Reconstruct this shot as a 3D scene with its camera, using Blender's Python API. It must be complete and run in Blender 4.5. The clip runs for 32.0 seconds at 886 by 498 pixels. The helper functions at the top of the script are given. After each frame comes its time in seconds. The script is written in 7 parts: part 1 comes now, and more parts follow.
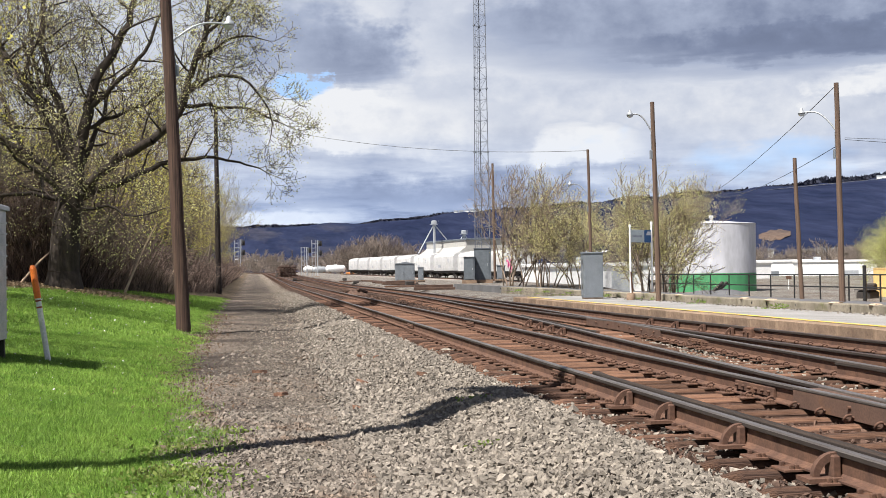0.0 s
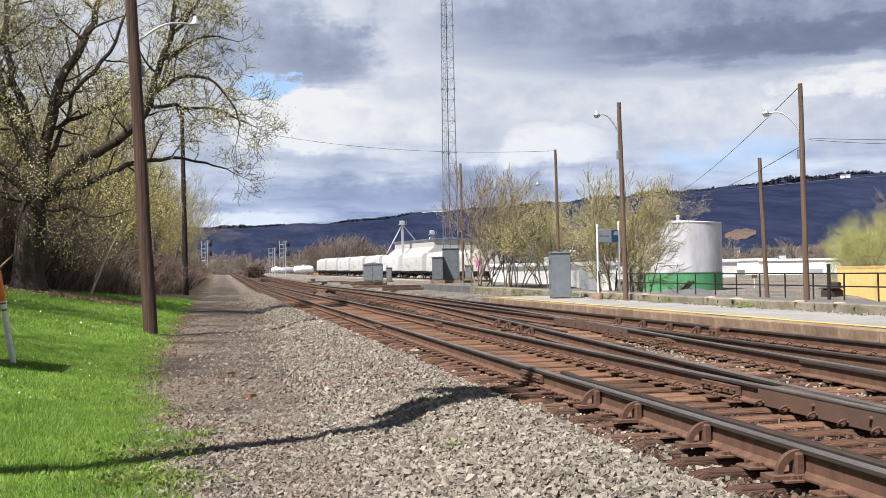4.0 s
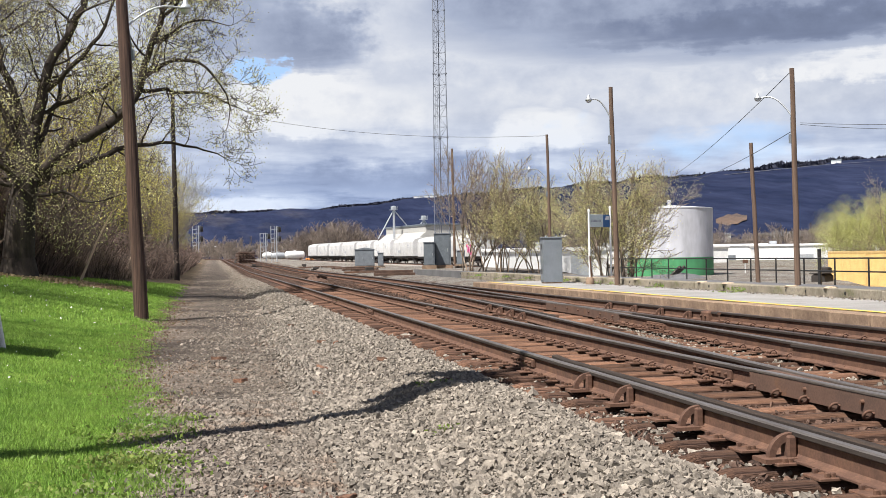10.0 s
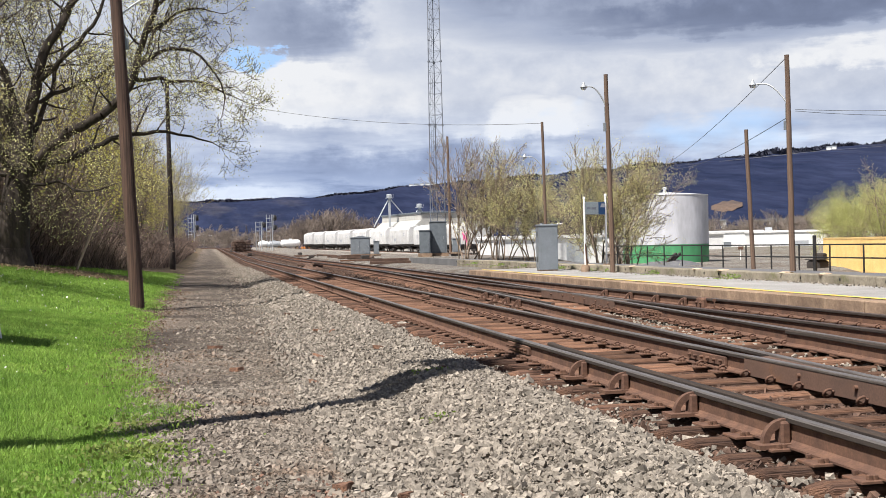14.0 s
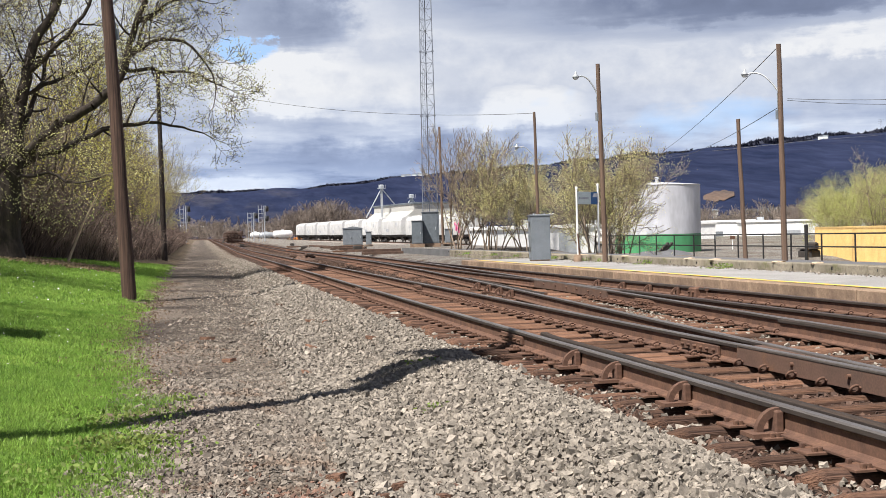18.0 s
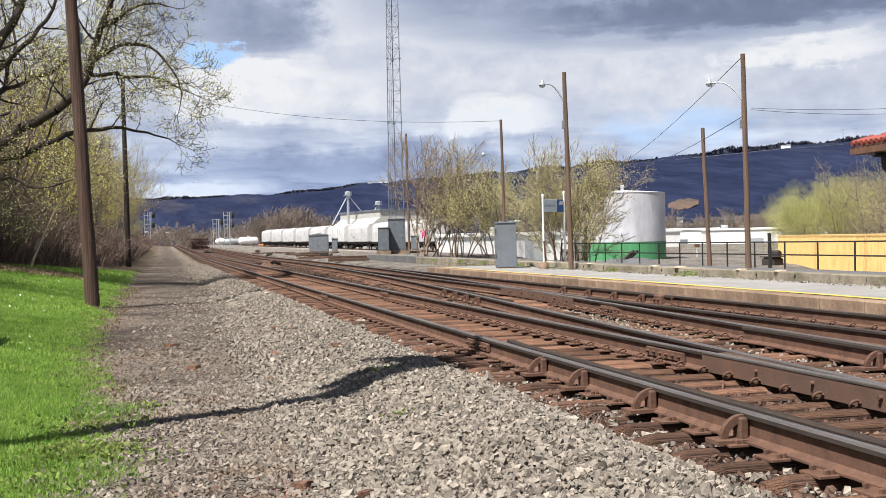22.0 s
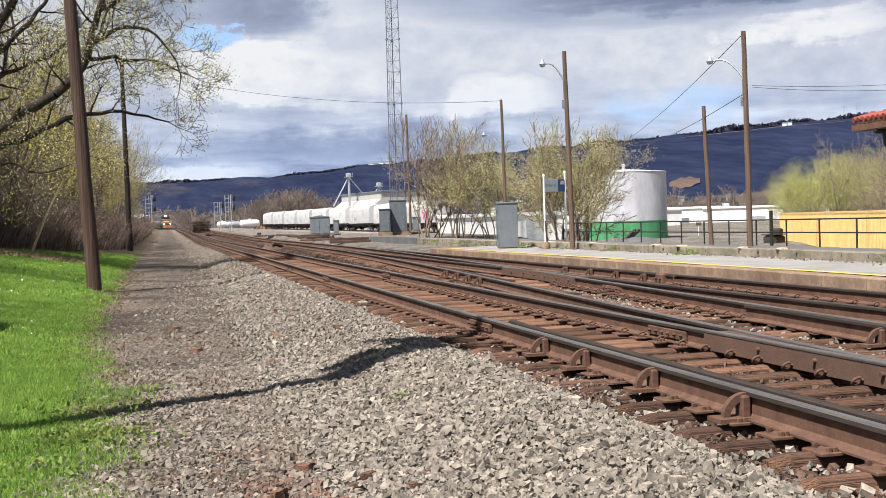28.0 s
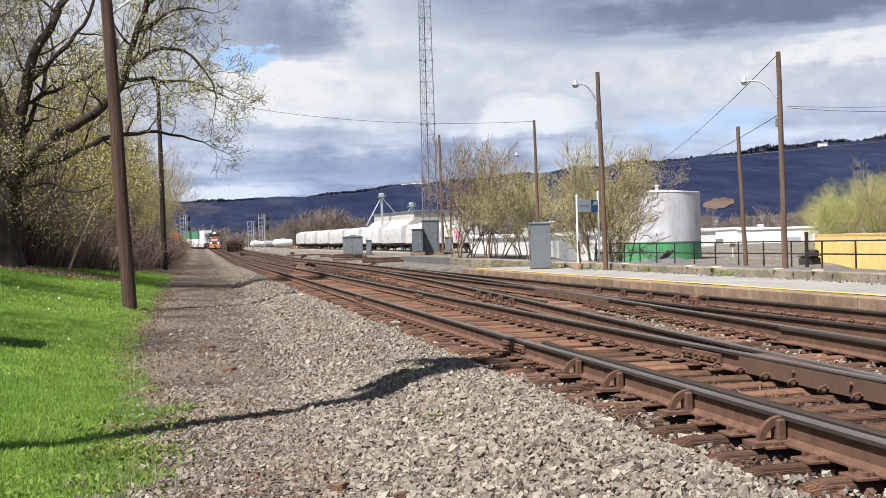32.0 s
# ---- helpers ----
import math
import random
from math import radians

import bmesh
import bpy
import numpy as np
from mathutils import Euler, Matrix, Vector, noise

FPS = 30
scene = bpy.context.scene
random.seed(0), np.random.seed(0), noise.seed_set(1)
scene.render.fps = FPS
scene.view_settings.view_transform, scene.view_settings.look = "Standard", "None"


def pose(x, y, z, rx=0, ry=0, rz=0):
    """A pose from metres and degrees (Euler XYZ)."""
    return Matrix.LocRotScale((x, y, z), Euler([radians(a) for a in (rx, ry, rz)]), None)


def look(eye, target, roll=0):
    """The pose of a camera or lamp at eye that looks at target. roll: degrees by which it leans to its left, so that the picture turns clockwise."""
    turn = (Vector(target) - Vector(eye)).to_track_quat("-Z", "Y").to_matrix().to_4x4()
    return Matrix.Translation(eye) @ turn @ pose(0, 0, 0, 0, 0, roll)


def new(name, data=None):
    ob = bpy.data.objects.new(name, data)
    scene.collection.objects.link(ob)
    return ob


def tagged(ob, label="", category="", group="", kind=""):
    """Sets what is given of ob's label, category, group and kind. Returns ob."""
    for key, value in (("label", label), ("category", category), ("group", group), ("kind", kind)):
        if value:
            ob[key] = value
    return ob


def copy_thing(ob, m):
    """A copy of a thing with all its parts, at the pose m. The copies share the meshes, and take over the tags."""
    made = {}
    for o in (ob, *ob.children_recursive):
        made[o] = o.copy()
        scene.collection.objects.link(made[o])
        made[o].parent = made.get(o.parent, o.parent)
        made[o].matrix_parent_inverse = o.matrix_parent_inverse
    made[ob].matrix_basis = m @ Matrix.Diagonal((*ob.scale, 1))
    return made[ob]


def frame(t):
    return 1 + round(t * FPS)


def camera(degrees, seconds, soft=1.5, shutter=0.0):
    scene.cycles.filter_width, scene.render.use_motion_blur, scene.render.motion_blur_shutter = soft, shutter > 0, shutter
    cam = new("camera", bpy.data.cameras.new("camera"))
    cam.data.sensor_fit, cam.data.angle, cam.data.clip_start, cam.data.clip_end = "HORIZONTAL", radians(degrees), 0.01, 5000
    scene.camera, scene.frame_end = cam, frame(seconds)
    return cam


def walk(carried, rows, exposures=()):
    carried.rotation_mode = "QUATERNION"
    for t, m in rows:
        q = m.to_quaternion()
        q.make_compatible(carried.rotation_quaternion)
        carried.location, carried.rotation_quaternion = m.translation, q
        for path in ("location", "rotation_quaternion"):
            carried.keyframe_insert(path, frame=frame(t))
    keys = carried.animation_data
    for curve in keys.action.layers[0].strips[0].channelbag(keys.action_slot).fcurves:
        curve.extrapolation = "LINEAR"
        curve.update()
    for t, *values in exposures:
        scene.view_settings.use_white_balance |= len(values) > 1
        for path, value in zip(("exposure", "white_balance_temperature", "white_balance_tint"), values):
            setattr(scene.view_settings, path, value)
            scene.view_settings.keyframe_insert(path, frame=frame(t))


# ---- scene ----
cam = camera(42.8, 32.0, soft=0.6)
PATH = [
    (0.0, pose(-0.001, -0.007, 1.147, 91.140, 0.775, -9.578)),
    (0.5, pose(-0.004, -0.023, 1.150, 91.103, 1.114, -9.671)),
    (1.0, pose(-0.013, -0.053, 1.148, 90.984, 0.943, -9.715)),
    (1.5, pose(-0.001, -0.033, 1.147, 90.940, 1.429, -10.263)),
    (2.0, pose(-0.004, -0.037, 1.150, 90.750, 1.470, -10.629)),
    (2.5, pose(-0.005, -0.030, 1.152, 90.798, 1.257, -10.790)),
    (3.0, pose(-0.009, -0.041, 1.156, 90.854, 1.137, -10.921)),
    (3.5, pose(-0.005, -0.041, 1.157, 91.020, 1.048, -11.077)),
    (5.5, pose(-0.007, -0.031, 1.152, 91.260, 1.033, -11.737)),
    (6.0, pose(-0.004, -0.025, 1.151, 91.371, 1.018, -12.074)),
    (6.5, pose(0.005, -0.003, 1.149, 91.339, 1.008, -12.088)),
    (7.0, pose(-0.000, -0.011, 1.148, 91.274, 1.042, -12.022)),
    (7.5, pose(0.002, -0.006, 1.146, 91.225, 1.164, -11.971)),
    (8.0, pose(-0.001, -0.007, 1.148, 91.337, 1.117, -11.850)),
    (8.5, pose(-0.007, -0.034, 1.144, 90.946, 0.994, -11.854)),
    (9.0, pose(-0.002, -0.013, 1.147, 90.862, 1.048, -11.804)),
    (9.5, pose(-0.001, -0.015, 1.144, 90.768, 1.111, -11.677)),
    (10.0, pose(0.001, -0.001, 1.141, 90.370, 1.023, -11.612)),
    (10.5, pose(-0.004, -0.018, 1.145, 90.374, 0.927, -11.767)),
    (11.0, pose(-0.010, -0.016, 1.149, 90.337, 0.920, -11.677)),
    (11.5, pose(-0.001, -0.017, 1.150, 90.499, 1.247, -11.611)),
    (12.0, pose(0.001, -0.015, 1.143, 90.151, 1.348, -11.692)),
    (12.5, pose(-0.000, -0.012, 1.145, 90.022, 1.471, -11.760)),
    (13.0, pose(-0.002, -0.009, 1.149, 89.755, 1.474, -11.783)),
    (13.5, pose(0.001, -0.006, 1.143, 89.766, 1.345, -11.739)),
    (14.0, pose(0.003, -0.020, 1.145, 89.752, 1.271, -11.824)),
    (14.5, pose(0.005, -0.003, 1.145, 89.659, 1.330, -12.182)),
    (16.5, pose(-0.005, -0.008, 1.145, 89.532, 1.173, -11.958)),
    (17.0, pose(-0.002, -0.008, 1.143, 89.578, 1.288, -12.091)),
    (17.5, pose(0.000, 0.003, 1.142, 89.607, 1.475, -12.044)),
    (18.0, pose(0.005, 0.006, 1.140, 89.260, 1.444, -12.213)),
    (18.5, pose(-0.001, -0.003, 1.142, 89.168, 1.446, -12.411)),
    (19.0, pose(0.000, 0.000, 1.140, 89.174, 1.400, -12.497)),
    (19.5, pose(0.003, 0.013, 1.143, 89.482, 1.422, -12.441)),
    (20.0, pose(0.005, 0.003, 1.141, 89.726, 1.515, -12.401)),
    (20.5, pose(0.006, 0.011, 1.138, 89.704, 1.523, -12.415)),
    (21.0, pose(-0.005, -0.014, 1.142, 89.627, 1.575, -12.518)),
    (21.5, pose(0.014, -0.011, 1.141, 89.547, 1.425, -13.276)),
    (22.0, pose(0.001, 0.015, 1.140, 89.577, 1.257, -13.921)),
    (22.5, pose(0.001, 0.004, 1.139, 89.569, 1.153, -13.913)),
    (23.0, pose(0.014, 0.026, 1.136, 89.449, 1.428, -13.696)),
    (23.5, pose(0.011, 0.021, 1.142, 88.945, 1.628, -13.306)),
    (24.0, pose(0.015, 0.031, 1.136, 88.729, 1.816, -12.889)),
    (24.5, pose(0.008, 0.020, 1.133, 88.503, 1.779, -12.769)),
    (25.0, pose(0.003, 0.014, 1.136, 88.383, 1.818, -12.978)),
    (25.5, pose(0.006, -0.001, 1.137, 88.367, 1.746, -13.902)),
    (27.5, pose(0.011, 0.012, 1.140, 88.602, 1.830, -14.084)),
    (28.0, pose(0.015, 0.036, 1.139, 88.611, 1.800, -13.847)),
    (28.5, pose(-0.002, 0.002, 1.140, 88.582, 1.427, -13.479)),
    (29.0, pose(-0.004, 0.010, 1.140, 88.541, 1.427, -13.399)),
    (29.5, pose(0.012, 0.025, 1.140, 88.452, 1.496, -13.065)),
    (30.0, pose(-0.009, 0.025, 1.146, 88.415, 1.854, -12.451)),
    (30.5, pose(-0.004, 0.005, 1.149, 90.026, 1.625, -12.486)),
    (31.0, pose(-0.002, 0.003, 1.143, 89.628, 1.621, -12.253)),
    (31.5, pose(-0.003, 0.007, 1.143, 89.598, 1.523, -12.318)),
    (32.0, pose(-0.003, 0.010, 1.147, 89.673, 1.596, -12.208)),
]
walk(cam, PATH)

# ---- light ----
SUN_EL, SUN_AZ = 57.0, math.atan2(-1.0, -0.72)   # the sun stands behind and to the left
sun_way = Vector((math.sin(SUN_AZ) * math.cos(radians(SUN_EL)), math.cos(SUN_AZ) * math.cos(radians(SUN_EL)), math.sin(radians(SUN_EL))))
sun = new("sun", bpy.data.lights.new("sun", "SUN"))
sun.data.energy, sun.data.angle, sun.data.color = 8.9, radians(0.6), (1.0, 0.955, 0.895)
sun.matrix_world = look(sun_way * 50, (0, 0, 0))
scene.view_settings.exposure = 0.10


def build_world():
    w = bpy.data.worlds.new("sky")
    scene.world = w
    w.use_nodes = True
    t = w.node_tree
    t.nodes.clear()

    def add(kind, **kw):
        n = t.nodes.new(kind)
        for k, v in kw.items():
            n.inputs[k].default_value = v
        return n

    def m(op, a, b=None, c=None, clamp=False):
        n = t.nodes.new("ShaderNodeMath")
        n.operation, n.use_clamp = op, clamp
        for i, v in enumerate((a, b, c)):
            if v is None:
                continue
            if isinstance(v, (int, float)):
                n.inputs[i].default_value = v
            else:
                t.links.new(v, n.inputs[i])
        return n.outputs[0]

    sky = t.nodes.new("ShaderNodeTexSky")
    sky.sky_type, sky.sun_disc = "NISHITA", False
    sky.sun_elevation, sky.sun_rotation = radians(SUN_EL), SUN_AZ
    tc = t.nodes.new("ShaderNodeTexCoord")
    sep = t.nodes.new("ShaderNodeSeparateXYZ")
    t.links.new(tc.outputs["Generated"], sep.inputs[0])
    dx, dy, dz = sep.outputs
    az, el = m("ARCTAN2", dx, dy), m("ARCSINE", dz)

    def cloud(scale, detail, rough, shift, flat=2.0, dist=0.0):
        """Cloud noise, drawn out sideways by flat."""
        cb, mp = t.nodes.new("ShaderNodeCombineXYZ"), t.nodes.new("ShaderNodeMapping")
        t.links.new(dx, cb.inputs[0])
        t.links.new(dy, cb.inputs[1])
        t.links.new(m("MULTIPLY", dz, flat), cb.inputs[2])
        mp.inputs["Location"].default_value = shift
        t.links.new(cb.outputs[0], mp.inputs["Vector"])
        n = add("ShaderNodeTexNoise", Scale=scale, Detail=detail, Roughness=rough, Distortion=dist)
        t.links.new(mp.outputs[0], n.inputs["Vector"])
        return n.outputs["Fac"]

    soft, puff = cloud(9.0, 5.0, 0.5, (3.1, 1.7, 0.4)), cloud(34.0, 6.0, 0.58, (7.3, 2.2, 5.0), 1.4)
    streak = cloud(11.0, 6.0, 0.55, (5.2, 9.1, 2.6), 7.0)
    # the edges of every bank wander with the noise
    swing = m("ADD", m("MULTIPLY_ADD", soft, 0.10, -0.05), m("MULTIPLY_ADD", puff, 0.050, -0.025))
    lift = m("ADD", m("MULTIPLY_ADD", streak, 0.030, -0.015), m("MULTIPLY_ADD", puff, 0.030, -0.015))
    aw, ew = m("ADD", az, swing), m("ADD", el, lift)

    def bank(cx, cz, sx, sz, edge):
        """An oval of cloud, 1 inside and 0 outside; edge 1 is a soft border, 4 a firm one."""
        ex = m("POWER", m("DIVIDE", m("SUBTRACT", aw, cx), sx), 2.0)
        ez = m("POWER", m("DIVIDE", m("SUBTRACT", ew, cz), sz), 2.0)
        return m("MULTIPLY_ADD", m("SUBTRACT", 1.0, m("ADD", ex, ez)), edge * 0.5, 0.5, clamp=True)

    tone = m("ADD", m("MULTIPLY_ADD", soft, 0.50, 0.52), m("MULTIPLY_ADD", puff, 0.30, -0.15))
    # low down the cloud lies in long flat streaks
    low = m("MULTIPLY_ADD", el, -14.0, 1.75, clamp=True)
    tone = m("ADD", tone, m("MULTIPLY", low, m("MULTIPLY_ADD", streak, 1.7, -0.90)))
    # darker tone added overhead, out of view, to weaken the ambient light
    tone = m("SUBTRACT", tone, m("MULTIPLY", m("MULTIPLY_ADD", dz, 4.0, -1.0, clamp=True), 0.75))
    for cx, cz, sx, sz, edge, level in CLOUDS:
        w = bank(cx, cz, sx, sz, edge)
        body = m("ADD", m("MULTIPLY_ADD", puff, 0.44, level - 0.22), m("MULTIPLY_ADD", soft, 0.30, -0.15))
        tone = m("ADD", tone, m("MULTIPLY", w, m("SUBTRACT", body, tone)))
    ramp = t.nodes.new("ShaderNodeValToRGB")
    stops = ramp.color_ramp.elements
    stops[0].position, stops[0].color = 0.0, (0.135, 0.165, 0.255, 1)
    stops[1].position, stops[1].color = 1.0, (0.90, 0.915, 0.95, 1)
    for pos, col in ((0.3, (0.225, 0.27, 0.40, 1)), (0.55, (0.42, 0.48, 0.63, 1)), (0.8, (0.66, 0.705, 0.81, 1))):
        e = stops.new(pos)
        e.color = col
    t.links.new(tone, ramp.inputs[0])
    # the low cloud is seen through more air, and is bluer
    air = t.nodes.new("ShaderNodeMix")
    air.data_type, air.blend_type = "RGBA", "MULTIPLY"
    t.links.new(m("MULTIPLY", low, 0.8), air.inputs[0])
    t.links.new(ramp.outputs[0], air.inputs[6])
    air.inputs[7].default_value = (0.86, 0.96, 1.12, 1)
    # gaps of blue
    gap = cloud(5.0, 5.0, 0.55, (1.3, 8.8, 2.0))
    gapv = m("MULTIPLY_ADD", gap, 6.0, -3.95)
    for cx, cz, sx, sz, edge, k in GAPS:
        gapv = m("ADD", gapv, m("MULTIPLY", bank(cx, cz, sx, sz, edge), k))
    gapf = m("MULTIPLY", gapv, 1.0, clamp=True)
    bg_sky, bg_cloud = add("ShaderNodeBackground", Strength=1.0), add("ShaderNodeBackground", Strength=0.90)
    deep = t.nodes.new("ShaderNodeVectorMath")
    deep.operation = "MULTIPLY_ADD"
    deep.inputs[1].default_value, deep.inputs[2].default_value = (0.05, 0.05, 0.06), (0.28, 0.43, 0.66)
    t.links.new(sky.outputs[0], deep.inputs[0])
    t.links.new(deep.outputs[0], bg_sky.inputs[0])
    t.links.new(air.outputs[2], bg_cloud.inputs[0])
    mix, out = t.nodes.new("ShaderNodeMixShader"), t.nodes.new("ShaderNodeOutputWorld")
    t.links.new(gapf, mix.inputs[0])
    t.links.new(bg_cloud.outputs[0], mix.inputs[1])
    t.links.new(bg_sky.outputs[0], mix.inputs[2])
    t.links.new(mix.outputs[0], out.inputs[0])


# cloud banks: azimuth, elevation, half width, half height, firmness of the edge, tone
CLOUDS = [(0.20, 0.185, 0.10, 0.050, 0.9, 0.86), (0.44, 0.138, 0.24, 0.032, 1.0, 0.80), (0.30, 0.108, 0.035, 0.016, 1.3, 1.04), (0.555, 0.150, 0.06, 0.012, 1.4, 1.04),
          (0.085, 0.136, 0.062, 0.031, 3.4, 1.04), (0.045, 0.128, 0.05, 0.022, 3.0, 0.96), (0.150, 0.128, 0.06, 0.024, 1.2, 0.94),
          (0.048, 0.200, 0.085, 0.034, 1.8, 0.52), (0.095, 0.192, 0.040, 0.026, 1.6, 0.42),
          (0.47, 0.206, 0.24, 0.036, 1.1, 0.36), (0.52, 0.190, 0.16, 0.013, 1.2, 0.22), (0.30, 0.220, 0.09, 0.020, 1.0, 0.44),
          (0.165, 0.070, 0.11, 0.012, 0.9, 0.46), (0.235, 0.072, 0.05, 0.020, 0.9, 0.46), (0.02, 0.046, 0.06, 0.008, 1.6, 1.0)]
# gaps of blue: the same, and how open they are
GAPS = [(0.045, 0.163, 0.034, 0.010, 2.0, 2.6), (0.155, 0.177, 0.030, 0.009, 1.2, 1.0), (0.47, 0.092, 0.10, 0.020, 0.9, 1.0)]
build_world()

# ---- materials ----


def mat(name, c1, c2=None, rough=0.8, metal=0.0, scale=6.0, fine=60.0, bump=0.3, dist=0.01, rand=0.0, island=0.0, c3=None, spec=0.4, stretch=(1, 1, 1), world=False, mix3=0.62):
    """A surface in two tones with grain at two scales, optional stains in a third tone, relief, and a spread from piece to piece."""
    mt = bpy.data.materials.new(name)
    mt.use_nodes = True
    t = mt.node_tree
    b = t.nodes["Principled BSDF"]
    b.inputs["Roughness"].default_value, b.inputs["Metallic"].default_value, b.inputs["Specular IOR Level"].default_value = rough, metal, spec
    tc, mp = t.nodes.new("ShaderNodeTexCoord"), t.nodes.new("ShaderNodeMapping")
    if world:
        geo = t.nodes.new("ShaderNodeNewGeometry")
        t.links.new(geo.outputs["Position"], mp.inputs["Vector"])
    else:
        t.links.new(tc.outputs["Object"], mp.inputs["Vector"])
    mp.inputs["Scale"].default_value = stretch

    def noise_tex(s, d, r=0.6):
        n = t.nodes.new("ShaderNodeTexNoise")
        n.inputs["Scale"].default_value, n.inputs["Detail"].default_value, n.inputs["Roughness"].default_value = s, d, r
        t.links.new(mp.outputs[0], n.inputs["Vector"])
        return n.outputs["Fac"]

    def blend(fac, a, bb, kind="MIX"):
        n = t.nodes.new("ShaderNodeMix")
        n.data_type, n.blend_type = "RGBA", kind
        for sock, v in ((n.inputs[0], fac), (n.inputs[6], a), (n.inputs[7], bb)):
            if isinstance(v, (int, float)):
                sock.default_value = v
            elif isinstance(v, tuple):
                sock.default_value = (*v, 1)
            else:
                t.links.new(v, sock)
        return n.outputs[2]

    def ranged(v, lo, hi, a=0.0, bb=1.0):
        n = t.nodes.new("ShaderNodeMapRange")
        n.inputs[1].default_value, n.inputs[2].default_value, n.inputs[3].default_value, n.inputs[4].default_value = lo, hi, a, bb
        t.links.new(v, n.inputs[0])
        return n.outputs[0]

    c2 = c2 or tuple(v * 0.72 for v in c1)
    large, small = noise_tex(scale, 5.0), noise_tex(fine, 3.0)
    col = blend(ranged(large, 0.35, 0.65), c1, c2)
    if c3:
        col = blend(ranged(noise_tex(scale * 0.43, 6.0, 0.7), mix3, mix3 + 0.12), col, c3)
    shade = ranged(small, 0.3, 0.7, 0.8, 1.18)
    sc = t.nodes.new("ShaderNodeVectorMath")
    sc.operation = "SCALE"
    t.links.new(col, sc.inputs[0])
    t.links.new(shade, sc.inputs["Scale"])
    col = sc.outputs[0]
    for amount, src in ((rand, "oi"), (island, "is")):
        if amount:
            if src == "oi":
                r = t.nodes.new("ShaderNodeObjectInfo").outputs["Random"]
            else:
                r = t.nodes.new("ShaderNodeNewGeometry").outputs["Random Per Island"]
            s2 = t.nodes.new("ShaderNodeVectorMath")
            s2.operation = "SCALE"
            t.links.new(col, s2.inputs[0])
            t.links.new(ranged(r, 0, 1, 1 - amount, 1 + amount), s2.inputs["Scale"])
            col = s2.outputs[0]
    t.links.new(col, b.inputs["Base Color"])
    t.links.new(ranged(large, 0.3, 0.7, max(0.05, rough - 0.1), min(1, rough + 0.1)), b.inputs["Roughness"])
    if bump:
        bp = t.nodes.new("ShaderNodeBump")
        bp.inputs["Strength"].default_value, bp.inputs["Distance"].default_value = bump, dist
        t.links.new(small, bp.inputs["Height"])
        t.links.new(bp.outputs[0], b.inputs["Normal"])
    return mt


def glow(name, color, strength):
    mt = bpy.data.materials.new(name)
    mt.use_nodes = True
    b = mt.node_tree.nodes["Principled BSDF"]
    b.inputs["Base Color"].default_value = b.inputs["Emission Color"].default_value = (*color, 1)
    b.inputs["Emission Strength"].default_value = strength
    return mt


RUST = mat("rusty_steel", (0.150, 0.080, 0.052), (0.092, 0.050, 0.036), 0.85, 0.15, 5, 45, 0.25, 0.004, c3=(0.16, 0.075, 0.04))
RAILTOP = mat("worn_rail_head", (0.22, 0.195, 0.175), (0.13, 0.112, 0.10), 0.45, 0.6, 8, 90, 0.08, 0.001, stretch=(1, 0.1, 1), spec=0.5)
HEADSIDE = mat("rail_head_side", (0.075, 0.062, 0.055), (0.05, 0.04, 0.036), 0.6, 0.4, 8, 90, 0.1, 0.001, stretch=(1, 0.1, 1))
GUARDTOP = mat("oily_guard_rail_head", (0.030, 0.025, 0.022), (0.055, 0.040, 0.032), 0.8, 0.0, 8, 90, 0.1, 0.001, stretch=(1, 0.1, 1), spec=0.15)
RUSTTOP = mat("dull_rail_head", (0.13, 0.10, 0.085), (0.09, 0.065, 0.055), 0.5, 0.6, 8, 90, 0.1, 0.001, stretch=(1, 0.1, 1))
TIE = mat("weathered_tie_wood", (0.215, 0.112, 0.068), (0.075, 0.042, 0.031), 0.92, 0, 5, 30, 1.0, 0.02, rand=0.5, c3=(0.24, 0.14, 0.085), stretch=(0.5, 5, 4), mix3=0.62)
TIEFAR = mat("far_tie_wood", (0.10, 0.060, 0.043), (0.065, 0.04, 0.03), 0.9, 0, 4, 26, 0.5, 0.01, island=0.35)
STONE = mat("ballast_stone", (0.27, 0.235, 0.195), (0.155, 0.134, 0.112), 0.9, 0, 9, 70, 0.5, 0.01, island=0.42, c3=(0.33, 0.28, 0.23), world=True)
PATHSTONE = mat("dusty_path_stone", (0.238, 0.203, 0.168), (0.132, 0.112, 0.093), 0.92, 0, 3, 70, 0.5, 0.01, island=0.45, c3=(0.16, 0.115, 0.085), world=True, mix3=0.52)
CHIPS = mat("rotten_timber_chips", (0.21, 0.12, 0.085), (0.11, 0.065, 0.05), 0.95, 0, 6, 60, 0.5, 0.01, island=0.5, world=True)
RUSTSTONE = mat("rust_stained_stone", (0.125, 0.072, 0.050), (0.062, 0.038, 0.029), 0.92, 0, 7, 70, 0.5, 0.01, island=0.5, c3=(0.19, 0.14, 0.11), world=True)
WOODPOLE = mat("creosote_pole", (0.105, 0.058, 0.042), (0.035, 0.021, 0.017), 0.85, 0, 5, 40, 1.0, 0.015, stretch=(5, 5, 0.12), c3=(0.14, 0.085, 0.065), mix3=0.6)
WOODPOLE2 = mat("weathered_pole", (0.155, 0.10, 0.07), (0.09, 0.06, 0.045), 0.88, 0, 4, 40, 0.6, 0.01, stretch=(3, 3, 0.12), c3=(0.25, 0.20, 0.16))
